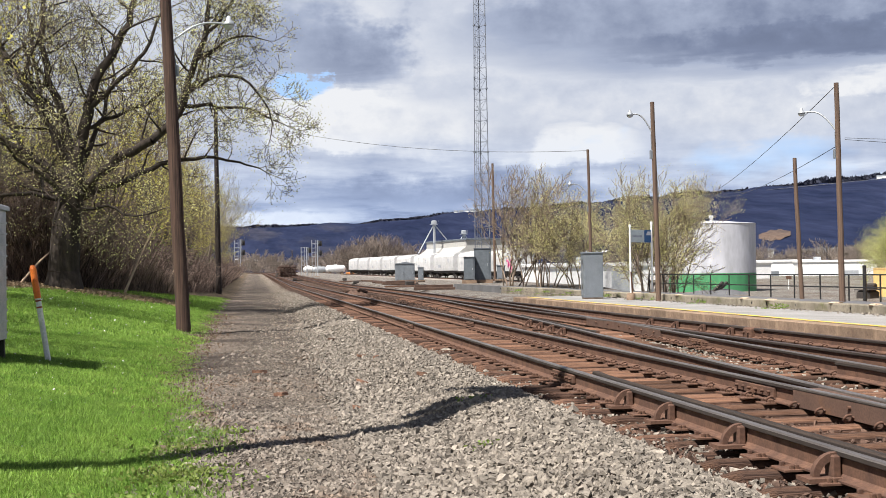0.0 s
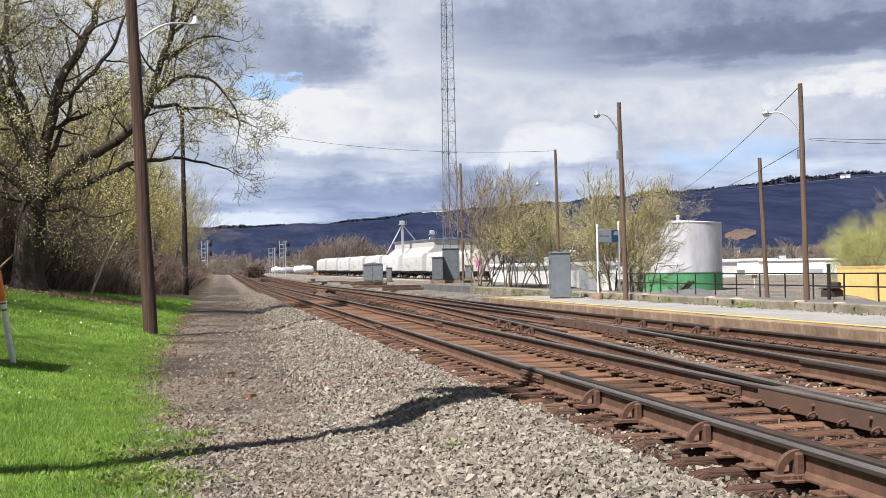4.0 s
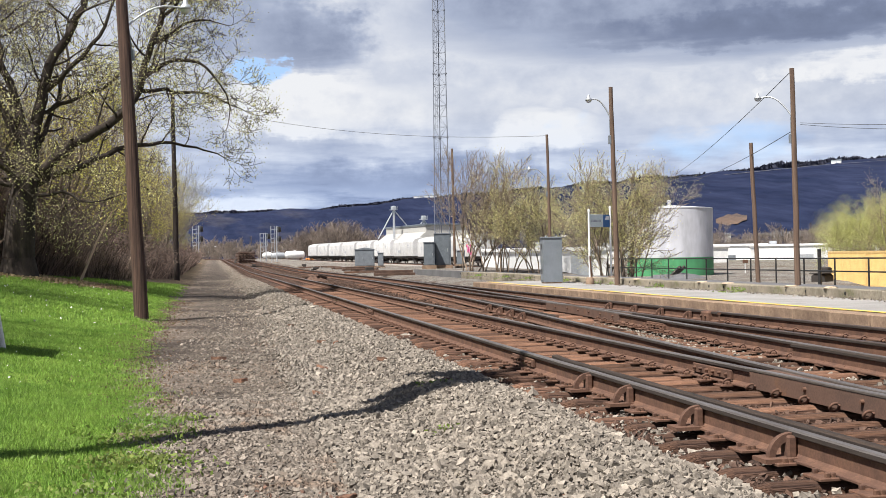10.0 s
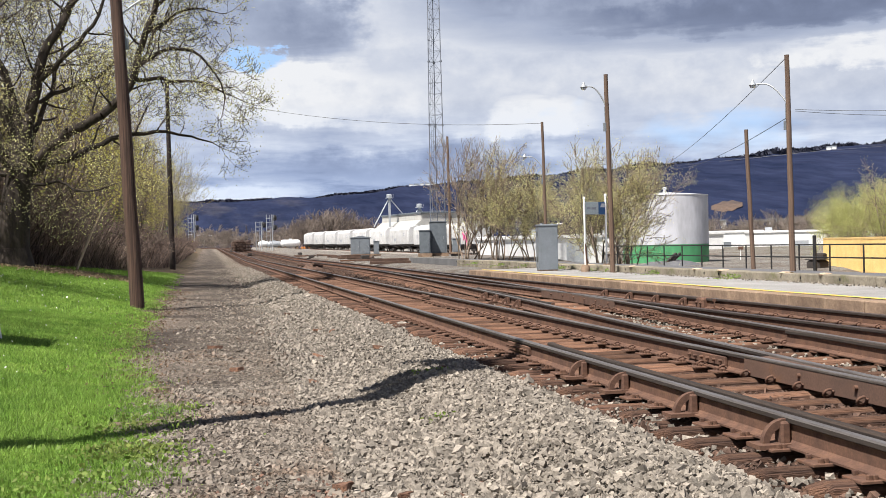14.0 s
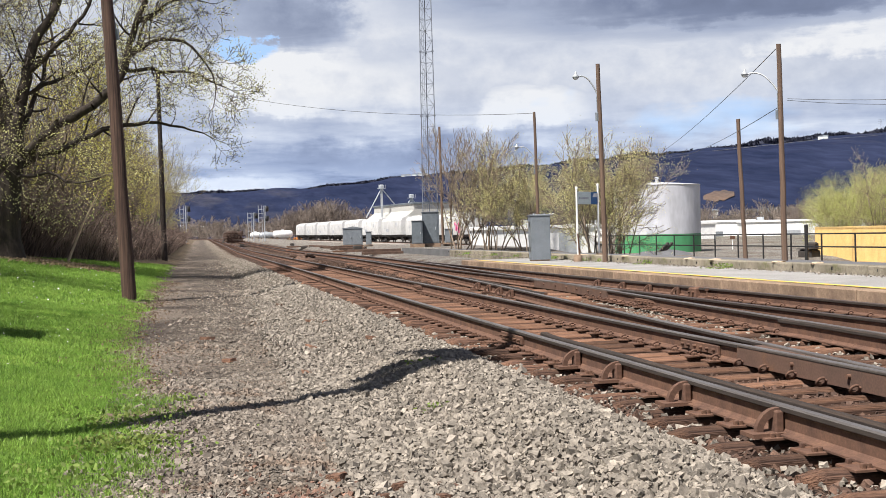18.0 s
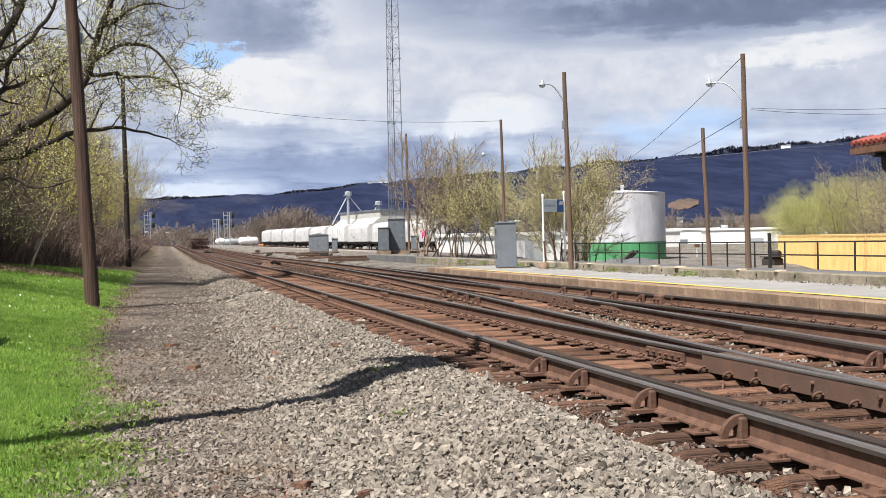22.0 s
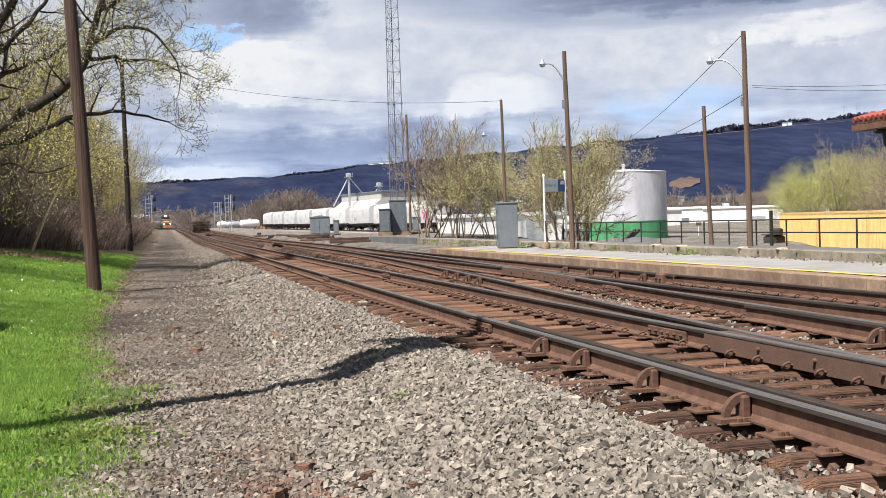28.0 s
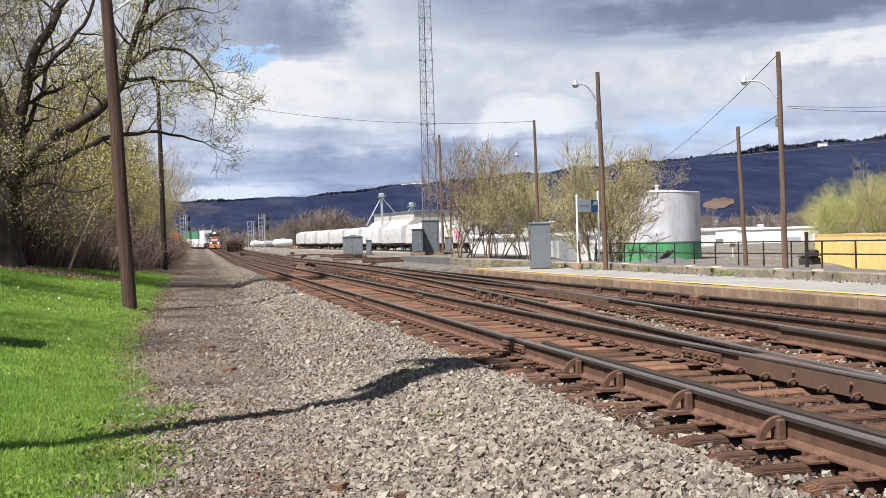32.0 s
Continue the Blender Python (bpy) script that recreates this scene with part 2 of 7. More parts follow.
WOODPOLE3 = mat("black_creosote_pole", (0.032, 0.022, 0.018), (0.022, 0.016, 0.014), 0.9, 0, 5, 40, 0.5, 0.01, stretch=(3, 3, 0.15))
# WOODBARK darkened: the shade inside the wood is put into the colour
SHADEDBARK = mat("shaded_wood_bark", (0.105, 0.082, 0.064), (0.06, 0.046, 0.036), 0.95, 0, 2, 18, 0.3, 0.02, island=0.6)
TWIGBARK = mat("tree_twig_bark", (0.15, 0.12, 0.098), (0.065, 0.05, 0.04), 0.95, 0, 2, 20, 0.2, 0.01, island=0.5)
BARK = mat("tree_bark", (0.055, 0.042, 0.033), (0.030, 0.023, 0.019), 0.95, 0, 3, 22, 0.9, 0.03, stretch=(2, 2, 0.4))
TWIG = mat("thicket_twigs", (0.19, 0.135, 0.108), (0.085, 0.060, 0.050), 0.95, 0, 2, 20, 0.2, 0.01, island=0.7)
WOODBARK = mat("woodland_bark", (0.22, 0.172, 0.132), (0.115, 0.09, 0.07), 0.95, 0, 2, 18, 0.5, 0.02, stretch=(2, 2, 0.4), island=0.4)
GALV = mat("galvanised_steel", (0.48, 0.50, 0.52), (0.36, 0.38, 0.41), 0.5, 0.4, 5, 60, 0.1, 0.003)
DARKGREY = mat("dark_grey_steel", (0.13, 0.15, 0.17), (0.10, 0.115, 0.13), 0.6, 0.1, 2.5, 40, 0.08, 0.003)
GREYPAINT = mat("grey_painted_steel", (0.19, 0.21, 0.235), (0.15, 0.17, 0.19), 0.55, 0.1, 2.5, 40, 0.08, 0.003, c3=(0.24, 0.255, 0.275))
WHITE = mat("white_paint", (0.78, 0.78, 0.77), (0.66, 0.66, 0.66), 0.6, 0, 2, 30, 0.08, 0.004, c3=(0.55, 0.53, 0.5), mix3=0.68)
TANKWHITE = mat("tank_white_paint", (0.50, 0.505, 0.54), (0.47, 0.475, 0.512), 0.55, 0, 0.3, 1.2, 0.03, 0.01, stretch=(1, 1, 0.3))
TANKGREEN = mat("tank_green_paint", (0.075, 0.285, 0.125), (0.065, 0.245, 0.11), 0.6, 0, 0.3, 1.2, 0.03, 0.01, stretch=(1, 1, 0.25))
YELLOW = mat("yellow_steel", (0.74, 0.50, 0.20), (0.64, 0.43, 0.16), 0.6, 0.05, 1.2, 25, 0.08, 0.004, c3=(0.5, 0.32, 0.1), mix3=0.7)
LINEYELLOW = mat("yellow_line_paint", (0.74, 0.52, 0.05), (0.60, 0.44, 0.10), 0.75, 0, 4, 60, 0.2, 0.003, c3=(0.4, 0.36, 0.28))
CONCRETE = mat("old_concrete", (0.29, 0.205, 0.14), (0.185, 0.125, 0.088), 0.92, 0, 2.6, 30, 0.7, 0.015, c3=(0.15, 0.105, 0.075), rand=0.2, mix3=0.57)
MASONRY = mat("stained_wall_concrete", (0.27, 0.235, 0.18), (0.15, 0.13, 0.095), 0.95, 0, 2.2, 18, 0.9, 0.03, c3=(0.13, 0.13, 0.055), rand=0.2, mix3=0.55)
ASPHALT = mat("grey_asphalt", (0.30, 0.29, 0.278), (0.225, 0.215, 0.206), 0.92, 0, 0.7, 60, 0.7, 0.008, c3=(0.15, 0.145, 0.14), mix3=0.57, world=True)
DECKTOP = mat("dark_asphalt", (0.13, 0.13, 0.135), (0.10, 0.10, 0.105), 0.92, 0, 0.8, 70, 0.5, 0.006)
BLACK = mat("black_painted_iron", (0.022, 0.022, 0.024), (0.03, 0.028, 0.026), 0.55, 0.3, 6, 50, 0.1, 0.003)
DARK = mat("dark_steel", (0.035, 0.032, 0.03), (0.055, 0.045, 0.04), 0.75, 0.2, 4, 40, 0.2, 0.004)
WHEEL = mat("wheel_steel", (0.09, 0.065, 0.05), (0.06, 0.045, 0.04), 0.7, 0.4, 6, 40, 0.2, 0.004)
ORANGE = mat("orange_plastic", (0.80, 0.20, 0.03), (0.68, 0.16, 0.03), 0.5, 0, 6, 50, 0.05, 0.002)
REDTILE = mat("red_roof_tile", (0.30, 0.075, 0.055), (0.22, 0.055, 0.042), 0.75, 0, 3, 40, 0.3, 0.006, rand=0.25)
CREAM = mat("cream_timber", (0.55, 0.42, 0.30), (0.46, 0.35, 0.25), 0.8, 0, 3, 40, 0.2, 0.004)
SIGNGREY = mat("sign_face_grey", (0.66, 0.72, 0.70), (0.58, 0.64, 0.63), 0.5, 0, 2, 40, 0.03, 0.002)
SIGNBLUE = mat("sign_face_blue", (0.03, 0.13, 0.33), (0.025, 0.10, 0.27), 0.5, 0, 2, 40, 0.03, 0.002)
PINK = mat("pink_spray_paint", (0.72, 0.13, 0.30), (0.60, 0.10, 0.26), 0.6, 0, 3, 40, 0.05, 0.002)
GREYTAG = mat("grey_spray_paint", (0.36, 0.38, 0.42), (0.28, 0.30, 0.35), 0.6, 0, 3, 40, 0.05, 0.002)
LAMPGLASS = mat("lamp_refractor", (0.62, 0.64, 0.66), (0.5, 0.52, 0.55), 0.25, 0, 6, 50, 0.05, 0.002)
BRANCHGREY = mat("distant_branches", (0.21, 0.168, 0.14), (0.135, 0.11, 0.095), 0.95, 0, 0.2, 2, 0.0, island=0.5)


def leaf_mat(name, c1, c2, spread=0.35):
    mt = mat(name, c1, c2, 0.7, 0, 1.5, 12, 0.0, island=spread, world=True)
    t = mt.node_tree
    b = t.nodes["Principled BSDF"]
    tr, mx = t.nodes.new("ShaderNodeBsdfTranslucent"), t.nodes.new("ShaderNodeMixShader")
    t.links.new(b.inputs["Base Color"].links[0].from_socket, tr.inputs[0])
    mx.inputs[0].default_value = 0.4
    t.links.new(b.outputs[0], mx.inputs[1])
    t.links.new(tr.outputs[0], mx.inputs[2])
    t.links.new(mx.outputs[0], t.nodes["Material Output"].inputs[0])
    return mt


LEAF = leaf_mat("young_yellow_leaves", (0.62, 0.55, 0.13), (0.46, 0.44, 0.11))
LEAFPALE = leaf_mat("pale_opening_leaves", (0.70, 0.66, 0.34), (0.54, 0.54, 0.20), 0.45)
LEAFCLUMP = leaf_mat("pale_green_buds", (0.72, 0.66, 0.32), (0.57, 0.56, 0.21), 0.35)
LEAFGREEN = leaf_mat("fresh_green_leaves", (0.54, 0.55, 0.19), (0.43, 0.46, 0.16), 0.25)
LEAFDULL = leaf_mat("budding_leaves", (0.62, 0.54, 0.25), (0.50, 0.45, 0.21))
UNDER = leaf_mat("undergrowth", (0.22, 0.30, 0.07), (0.15, 0.21, 0.05))
GRASS = leaf_mat("lawn_grass", (0.245, 0.375, 0.07), (0.155, 0.275, 0.045), 0.5)
WEED = leaf_mat("roadside_weeds", (0.14, 0.24, 0.04), (0.20, 0.24, 0.06))
LITTER = leaf_mat("tan_leaf_litter", (0.40, 0.30, 0.19), (0.27, 0.19, 0.12))
DEADLEAF = leaf_mat("dead_leaves", (0.20, 0.13, 0.085), (0.13, 0.09, 0.06))

# ---- mesh helpers ----


def box(bm, x0, x1, y0, y1, z0, z1, bev=0.0):
    """A box, with its upright and top edges taken off by bev."""
    if bev:
        ring = lambda d, z: [bm.verts.new(p) for p in ((x0 + d + bev, y0 + d, z), (x1 - d - bev, y0 + d, z), (x1 - d, y0 + d + bev, z), (x1 - d, y1 - d - bev, z),
                                                       (x1 - d - bev, y1 - d, z), (x0 + d + bev, y1 - d, z), (x0 + d, y1 - d - bev, z), (x0 + d, y0 + d + bev, z))]
        rings = [ring(0, z0), ring(0, z1 - bev), ring(bev, z1)]
        for a, b in zip(rings, rings[1:]):
            for i in range(8):
                bm.faces.new((a[i], a[(i + 1) % 8], b[(i + 1) % 8], b[i]))
        bm.faces.new(rings[-1])
        bm.faces.new(rings[0][::-1])
        return
    v = [bm.verts.new(p) for p in ((x0, y0, z0), (x1, y0, z0), (x1, y1, z0), (x0, y1, z0), (x0, y0, z1), (x1, y0, z1), (x1, y1, z1), (x0, y1, z1))]
    for f in ((3, 2, 1, 0), (4, 5, 6, 7), (0, 1, 5, 4), (1, 2, 6, 5), (2, 3, 7, 6), (3, 0, 4, 7)):
        bm.faces.new([v[i] for i in f])


def tube(bm, pts, radii, n=8, caps=True):
    """A round bar through pts, with a radius at each."""
    pts = [Vector(p) for p in pts]
    if isinstance(radii, (int, float)):
        radii = [radii] * len(pts)
    rings = []
    side = None
    for i, p in enumerate(pts):
        way = (pts[min(i + 1, len(pts) - 1)] - pts[max(i - 1, 0)]).normalized()
        if side is None:
            side = way.orthogonal().normalized()
        side = (side - way * side.dot(way)).normalized()
        up = way.cross(side)
        rings.append([bm.verts.new(p + (side * math.cos(a) + up * math.sin(a)) * radii[i]) for a in (math.tau * k / n for k in range(n))])
    for a, b in zip(rings, rings[1:]):
        for k in range(n):
            f = bm.faces.new((a[k], a[(k + 1) % n], b[(k + 1) % n], b[k]))
            f.smooth = n > 5
    if caps:
        bm.faces.new([bm.verts.new(v.co) for v in rings[0][::-1]])
        bm.faces.new([bm.verts.new(v.co) for v in rings[-1]])


def sweep(bm, profile, path):
    """A closed (across, up) profile along path points (x, y, z); across lies level, square to the path."""
    rings = []
    for i, p in enumerate(path):
        a, b = path[max(i - 1, 0)], path[min(i + 1, len(path) - 1)]
        d = Vector((b[0] - a[0], b[1] - a[1], 0)).normalized()
        s = Vector((d.y, -d.x, 0))
        rings.append([bm.verts.new(Vector(p) + s * u + Vector((0, 0, w))) for u, w in profile])
    n = len(profile)
    for a, b in zip(rings, rings[1:]):
        for k in range(n):
            bm.faces.new((a[k], b[k], b[(k + 1) % n], a[(k + 1) % n]))
    bm.faces.new(rings[0])
    bm.faces.new(rings[-1][::-1])


def lathe(bm, prof, n=24, at=(0, 0, 0)):
    """A turned form: (radius, height) from the bottom up, closed at both ends."""
    rings = [[bm.verts.new((at[0] + r * math.cos(math.tau * k / n), at[1] + r * math.sin(math.tau * k / n), at[2] + z)) for k in range(n)] for r, z in prof]
    for a, b in zip(rings, rings[1:]):
        for k in range(n):
            f = bm.faces.new((a[k], a[(k + 1) % n], b[(k + 1) % n], b[k]))
            f.smooth = True
    bm.faces.new([bm.verts.new(v.co) for v in rings[0][::-1]])
    bm.faces.new([bm.verts.new(v.co) for v in rings[-1]])


def mesh_of(name, bm, material):
    me = bpy.data.meshes.new(name)
    bm.normal_update()
    bm.to_mesh(me)
    bm.free()
    me.materials.append(material)
    return me


def part(name, bm, material, parent, label=""):
    ob = new(name, mesh_of(name, bm, material))
    ob.parent = parent
    if label:
        ob["label"] = label
    return ob


def piece(name, me, parent, m):
    """A piece that shares its mesh with its like."""
    ob = new(name, me)
    ob.parent = parent
    ob.matrix_basis = m
    return ob


def thing(name, at, label, category, group="", kind="", turn=0.0):
    ob = new(name)
    ob.matrix_basis = pose(*at, 0, 0, turn)
    return tagged(ob, label, category, group, kind)


def raw(name, verts, faces, material, smooth=False):
    me = bpy.data.meshes.new(name)
    verts = np.asarray(verts, np.float32).reshape(-1, 3)
    faces = np.asarray(faces, np.int32)
    k = faces.shape[1]
    me.vertices.add(len(verts))
    me.vertices.foreach_set("co", verts.ravel())
    me.loops.add(faces.size)
    me.loops.foreach_set("vertex_index", faces.ravel())
    me.polygons.add(len(faces))
    me.polygons.foreach_set("loop_start", np.arange(0, faces.size, k, dtype=np.int32))
    me.polygons.foreach_set("loop_total", np.full(len(faces), k, np.int32))
    me.polygons.foreach_set("use_smooth", np.full(len(faces), bool(smooth)))
    me.update(calc_edges=True)
    me.validate()
    me.materials.append(material)
    return me


def bars(segs, sides=3):
    """Many thin tapered bars as one mesh's verts and quads: rows of x0 y0 z0 x1 y1 z1 r0 r1."""
    s = np.asarray(segs, float).reshape(-1, 8)
    a, b, r0, r1 = s[:, :3], s[:, 3:6], s[:, 6], s[:, 7]
    w = b - a
    w /= np.linalg.norm(w, axis=1, keepdims=True) + 1e-9
    ref = np.where(np.abs(w[:, 2:3]) < 0.9, [[0, 0, 1.0]], [[1.0, 0, 0]])
    u = np.cross(w, ref)
    u /= np.linalg.norm(u, axis=1, keepdims=True) + 1e-9
    v = np.cross(w, u)
    ang = np.arange(sides) * math.tau / sides
    ringv = u[:, None] * np.cos(ang)[None, :, None] + v[:, None] * np.sin(ang)[None, :, None]
    verts = np.concatenate([a[:, None] + ringv * r0[:, None, None], b[:, None] + ringv * r1[:, None, None]], 1)
    base = np.arange(len(s))[:, None] * 2 * sides
    k = np.arange(sides)
    quad = np.stack([k, (k + 1) % sides, sides + (k + 1) % sides, sides + k], 1)
    return verts.reshape(-1, 3), (base[:, :, None] + quad[None]).reshape(-1, 4)


def leaves(centres, size, rng, tri=True):
    """A small folded leaf at each centre."""
    c = np.asarray(centres, float)
    n = len(c)
    u = rng.normal(size=(n, 3))
    u /= np.linalg.norm(u, axis=1, keepdims=True)
    v = rng.normal(size=(n, 3))
    v -= u * (u * v).sum(1, keepdims=True)
    v /= np.linalg.norm(v, axis=1, keepdims=True)
    s = (size * rng.uniform(0.6, 1.3, n))[:, None]
    verts = np.stack([c - u * s, c + v * s * 0.6, c + u * s, c - v * s * 0.6], 1).reshape(-1, 3)
    return verts, np.arange(n * 4).reshape(-1, 4)

# ---- ground ----


def smooth(v, lo, hi):
    k = np.clip((np.asarray(v, float) - lo) / (hi - lo), 0, 1)
    return k * k * (3 - 2 * k)


def ripple(x, y, s, seed=0.0):
    return (np.sin(x * 1.7 * s + seed) * np.cos(y * 1.3 * s - seed * 2) + 0.5 * np.sin(x * 3.9 * s + y * 2.7 * s + seed) + 0.3 * np.cos(x * 8.3 * s - y * 7.1 * s)) / 1.8


def grade(y):
    """The line climbs gently beyond the yard throat."""
    return 0.0058 * (np.clip(np.asarray(y, float), 110, 430) - 110)


def ground_z(x, y):
    x, y = np.asarray(x, float), np.asarray(y, float)
    z = np.full(np.broadcast(x, y).shape, -0.40)
    d = np.maximum(0, -x - 1.2)
    rise = d * (0.15 + 0.05 * np.clip((y - 18) / 27, 0, 1))
    z = z + 1.9 * np.tanh(rise / 1.9)
    z = z - 0.06 * smooth(x, -0.4, 1.1) + 0.215 * smooth(x, 1.4, 2.6) - 0.04 * smooth(x, 2.75, 3.15)
    right = smooth(x, 10.0, 11.2)
    yard = -0.12 * (1 - smooth(y, 41, 44)) + (0.25 + 0.12 * smooth(y, 60, 105)) * smooth(y, 41, 44)
    z = z + right * yard
    z = z - 0.40 * smooth(x, 13.3, 14.0) * (1 - smooth(y, 70, 80))
    z = z - 1.35 * smooth(x, 24.4, 28.0) * (1 - smooth(y, 118, 150))
    z = z - 0.38 * smooth(x, 10.5, 12.5) * smooth(y, 122, 145) - 0.7 * smooth(x, 22, 28) * smooth(y, 125, 180)
    near = (1 - smooth(np.hypot(x, y), 30, 60))
    z = z + near * (0.012 * ripple(x, y, 1.0) + 0.02 * ripple(x, y, 0.35, 2.0)) * (1 - smooth(x, 2.6, 3.0))
    z = z + grade(y)
    far = smooth(np.hypot(x, y), 500, 1200)
    return z * (1 - far) - 1.0 * far


def ground_material():
    """Lawn, leaf-strewn edge, worn path, ballast and yard gravel, with ragged borders between them."""
    mt = bpy.data.materials.new("ground_cover")
    mt.use_nodes = True
    t = mt.node_tree
    b = t.nodes["Principled BSDF"]
    b.inputs["Roughness"].default_value, b.inputs["Specular IOR Level"].default_value = 0.95, 0.2
    geo, sep = t.nodes.new("ShaderNodeNewGeometry"), t.nodes.new("ShaderNodeSeparateXYZ")
    t.links.new(geo.outputs["Position"], sep.inputs[0])

    def tex(s, d, r=0.6, kind="ShaderNodeTexNoise"):
        n = t.nodes.new(kind)
        n.inputs["Scale"].default_value = s
        if kind == "ShaderNodeTexNoise":
            n.inputs["Detail"].default_value, n.inputs["Roughness"].default_value = d, r
        t.links.new(geo.outputs["Position"], n.inputs["Vector"])
        return n.outputs["Color"] if kind != "ShaderNodeTexNoise" else n.outputs["Fac"]

    def rng(v, lo, hi, a=0.0, bb=1.0):
        n = t.nodes.new("ShaderNodeMapRange")
        for i, q in ((1, lo), (2, hi), (3, a), (4, bb)):
            n.inputs[i].default_value = q
        t.links.new(v, n.inputs[0])
        return n.outputs[0]

    def mixc(f, a, c):
        n = t.nodes.new("ShaderNodeMix")
        n.data_type = "RGBA"
        for sock, v in ((n.inputs[0], f), (n.inputs[6], a), (n.inputs[7], c)):
            if isinstance(v, tuple):
                sock.default_value = (*v, 1)
            elif isinstance(v, float):
                sock.default_value = v
            else:
                t.links.new(v, sock)
        return n.outputs[2]

    def math2(op, a, c):
        n = t.nodes.new("ShaderNodeMath")
        n.operation = op
        for i, v in enumerate((a, c)):
            if isinstance(v, float):
                n.inputs[i].default_value = v
            else:
                t.links.new(v, n.inputs[i])
        return n.outputs[0]

    edge = math2("ADD", sep.outputs[0], rng(tex(0.9, 5, 0.65), 0.2, 0.8, -0.75, 0.75))
    border = math2("ADD", edge, math2("ADD", rng(sep.outputs[1], 8.0, 20.0, -0.45, 0.45), rng(sep.outputs[1], 20.0, 60.0, 0.0, 0.4)))
    grass = mixc(rng(tex(0.5, 4), 0.35, 0.65), (0.215, 0.35, 0.05), (0.15, 0.27, 0.035))
    grass = mixc(rng(tex(30.0, 3), 0.35, 0.7), grass, (0.24, 0.33, 0.06))
    dirt = mixc(rng(tex(1.2, 5), 0.35, 0.65), (0.31, 0.25, 0.20), (0.21, 0.17, 0.14))
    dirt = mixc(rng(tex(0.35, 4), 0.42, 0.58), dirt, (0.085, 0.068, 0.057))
    # the dark tone of the grit paints in shade between stones
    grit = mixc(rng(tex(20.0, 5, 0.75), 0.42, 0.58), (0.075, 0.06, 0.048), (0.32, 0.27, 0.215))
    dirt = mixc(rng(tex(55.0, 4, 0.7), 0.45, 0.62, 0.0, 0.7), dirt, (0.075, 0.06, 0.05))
    # path darkens with distance: dark soil, with tree shade painted into the colour
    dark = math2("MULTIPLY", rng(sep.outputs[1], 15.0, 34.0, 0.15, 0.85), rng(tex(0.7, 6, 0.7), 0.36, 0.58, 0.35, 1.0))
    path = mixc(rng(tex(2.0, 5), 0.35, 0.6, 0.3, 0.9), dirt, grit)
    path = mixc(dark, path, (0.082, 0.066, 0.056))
    # rust-stained bed; its dark tone also paints in the shade of crevices
    rust = mixc(rng(tex(18.0, 5, 0.75), 0.4, 0.6), (0.035, 0.023, 0.018), (0.14, 0.088, 0.063))
    forest = mixc(rng(tex(0.8, 6), 0.35, 0.65), (0.17, 0.125, 0.085), (0.09, 0.07, 0.045))
    field = mixc(rng(tex(0.01, 4), 0.35, 0.65), (0.17, 0.15, 0.11), (0.12, 0.13, 0.07))
    yard = mixc(rng(tex(14.0, 4, 0.7), 0.38, 0.62), (0.17, 0.16, 0.15), (0.30, 0.28, 0.25))
    yard = mixc(rng(tex(0.35, 6, 0.7), 0.42, 0.62, 0.0, 0.85), yard, mixc(rng(tex(3.0, 5), 0.4, 0.6), (0.10, 0.075, 0.055), (0.19, 0.15, 0.115)))
    col = mixc(rng(border, -1.05, -0.75), grass, dirt)
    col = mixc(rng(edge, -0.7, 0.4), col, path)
    col = mixc(rng(edge, 1.5, 2.3), col, grit)
    col = mixc(rng(edge, 2.75, 3.05), col, rust)
    col = mixc(rng(edge, 10.3, 10.9), col, yard)
    # past the lawn's far end the ground is woodland floor
    wood = math2("MULTIPLY", rng(math2("ADD", sep.outputs[1], math2("MULTIPLY", edge, -4.0)), 73.0, 78.0), rng(edge, -1.5, -1.0, 1.0, 0.0))
    col = mixc(wood, col, forest)
    col = mixc(rng(sep.outputs[0], 60.0, 120.0), col, field)
    col = mixc(rng(sep.outputs[1], 420.0, 700.0), col, field)
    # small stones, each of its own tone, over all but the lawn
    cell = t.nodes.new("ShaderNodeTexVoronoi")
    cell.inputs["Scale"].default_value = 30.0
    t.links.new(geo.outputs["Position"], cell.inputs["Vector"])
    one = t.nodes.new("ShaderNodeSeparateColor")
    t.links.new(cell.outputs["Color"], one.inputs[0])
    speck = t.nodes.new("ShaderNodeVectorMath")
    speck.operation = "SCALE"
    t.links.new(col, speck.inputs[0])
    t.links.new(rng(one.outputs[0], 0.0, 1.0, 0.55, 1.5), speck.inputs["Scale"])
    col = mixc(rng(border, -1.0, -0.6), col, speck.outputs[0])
    t.links.new(col, b.inputs["Base Color"])
    bp = t.nodes.new("ShaderNodeBump")
    bp.inputs["Strength"].default_value, bp.inputs["Distance"].default_value = 1.0, 0.03
    t.links.new(math2("ADD", rng(cell.outputs["Distance"], 0.0, 0.8, 1.0, 0.0), tex(26.0, 5, 0.7)), bp.inputs["Height"])
    b2 = t.nodes.new("ShaderNodeBump")
    b2.inputs["Strength"].default_value, b2.inputs["Distance"].default_value = 0.9, 0.2
    t.links.new(tex(3.4, 6, 0.72), b2.inputs["Height"])
    t.links.new(b2.outputs[0], bp.inputs["Normal"])
    t.links.new(bp.outputs[0], b.inputs["Normal"])
    return mt


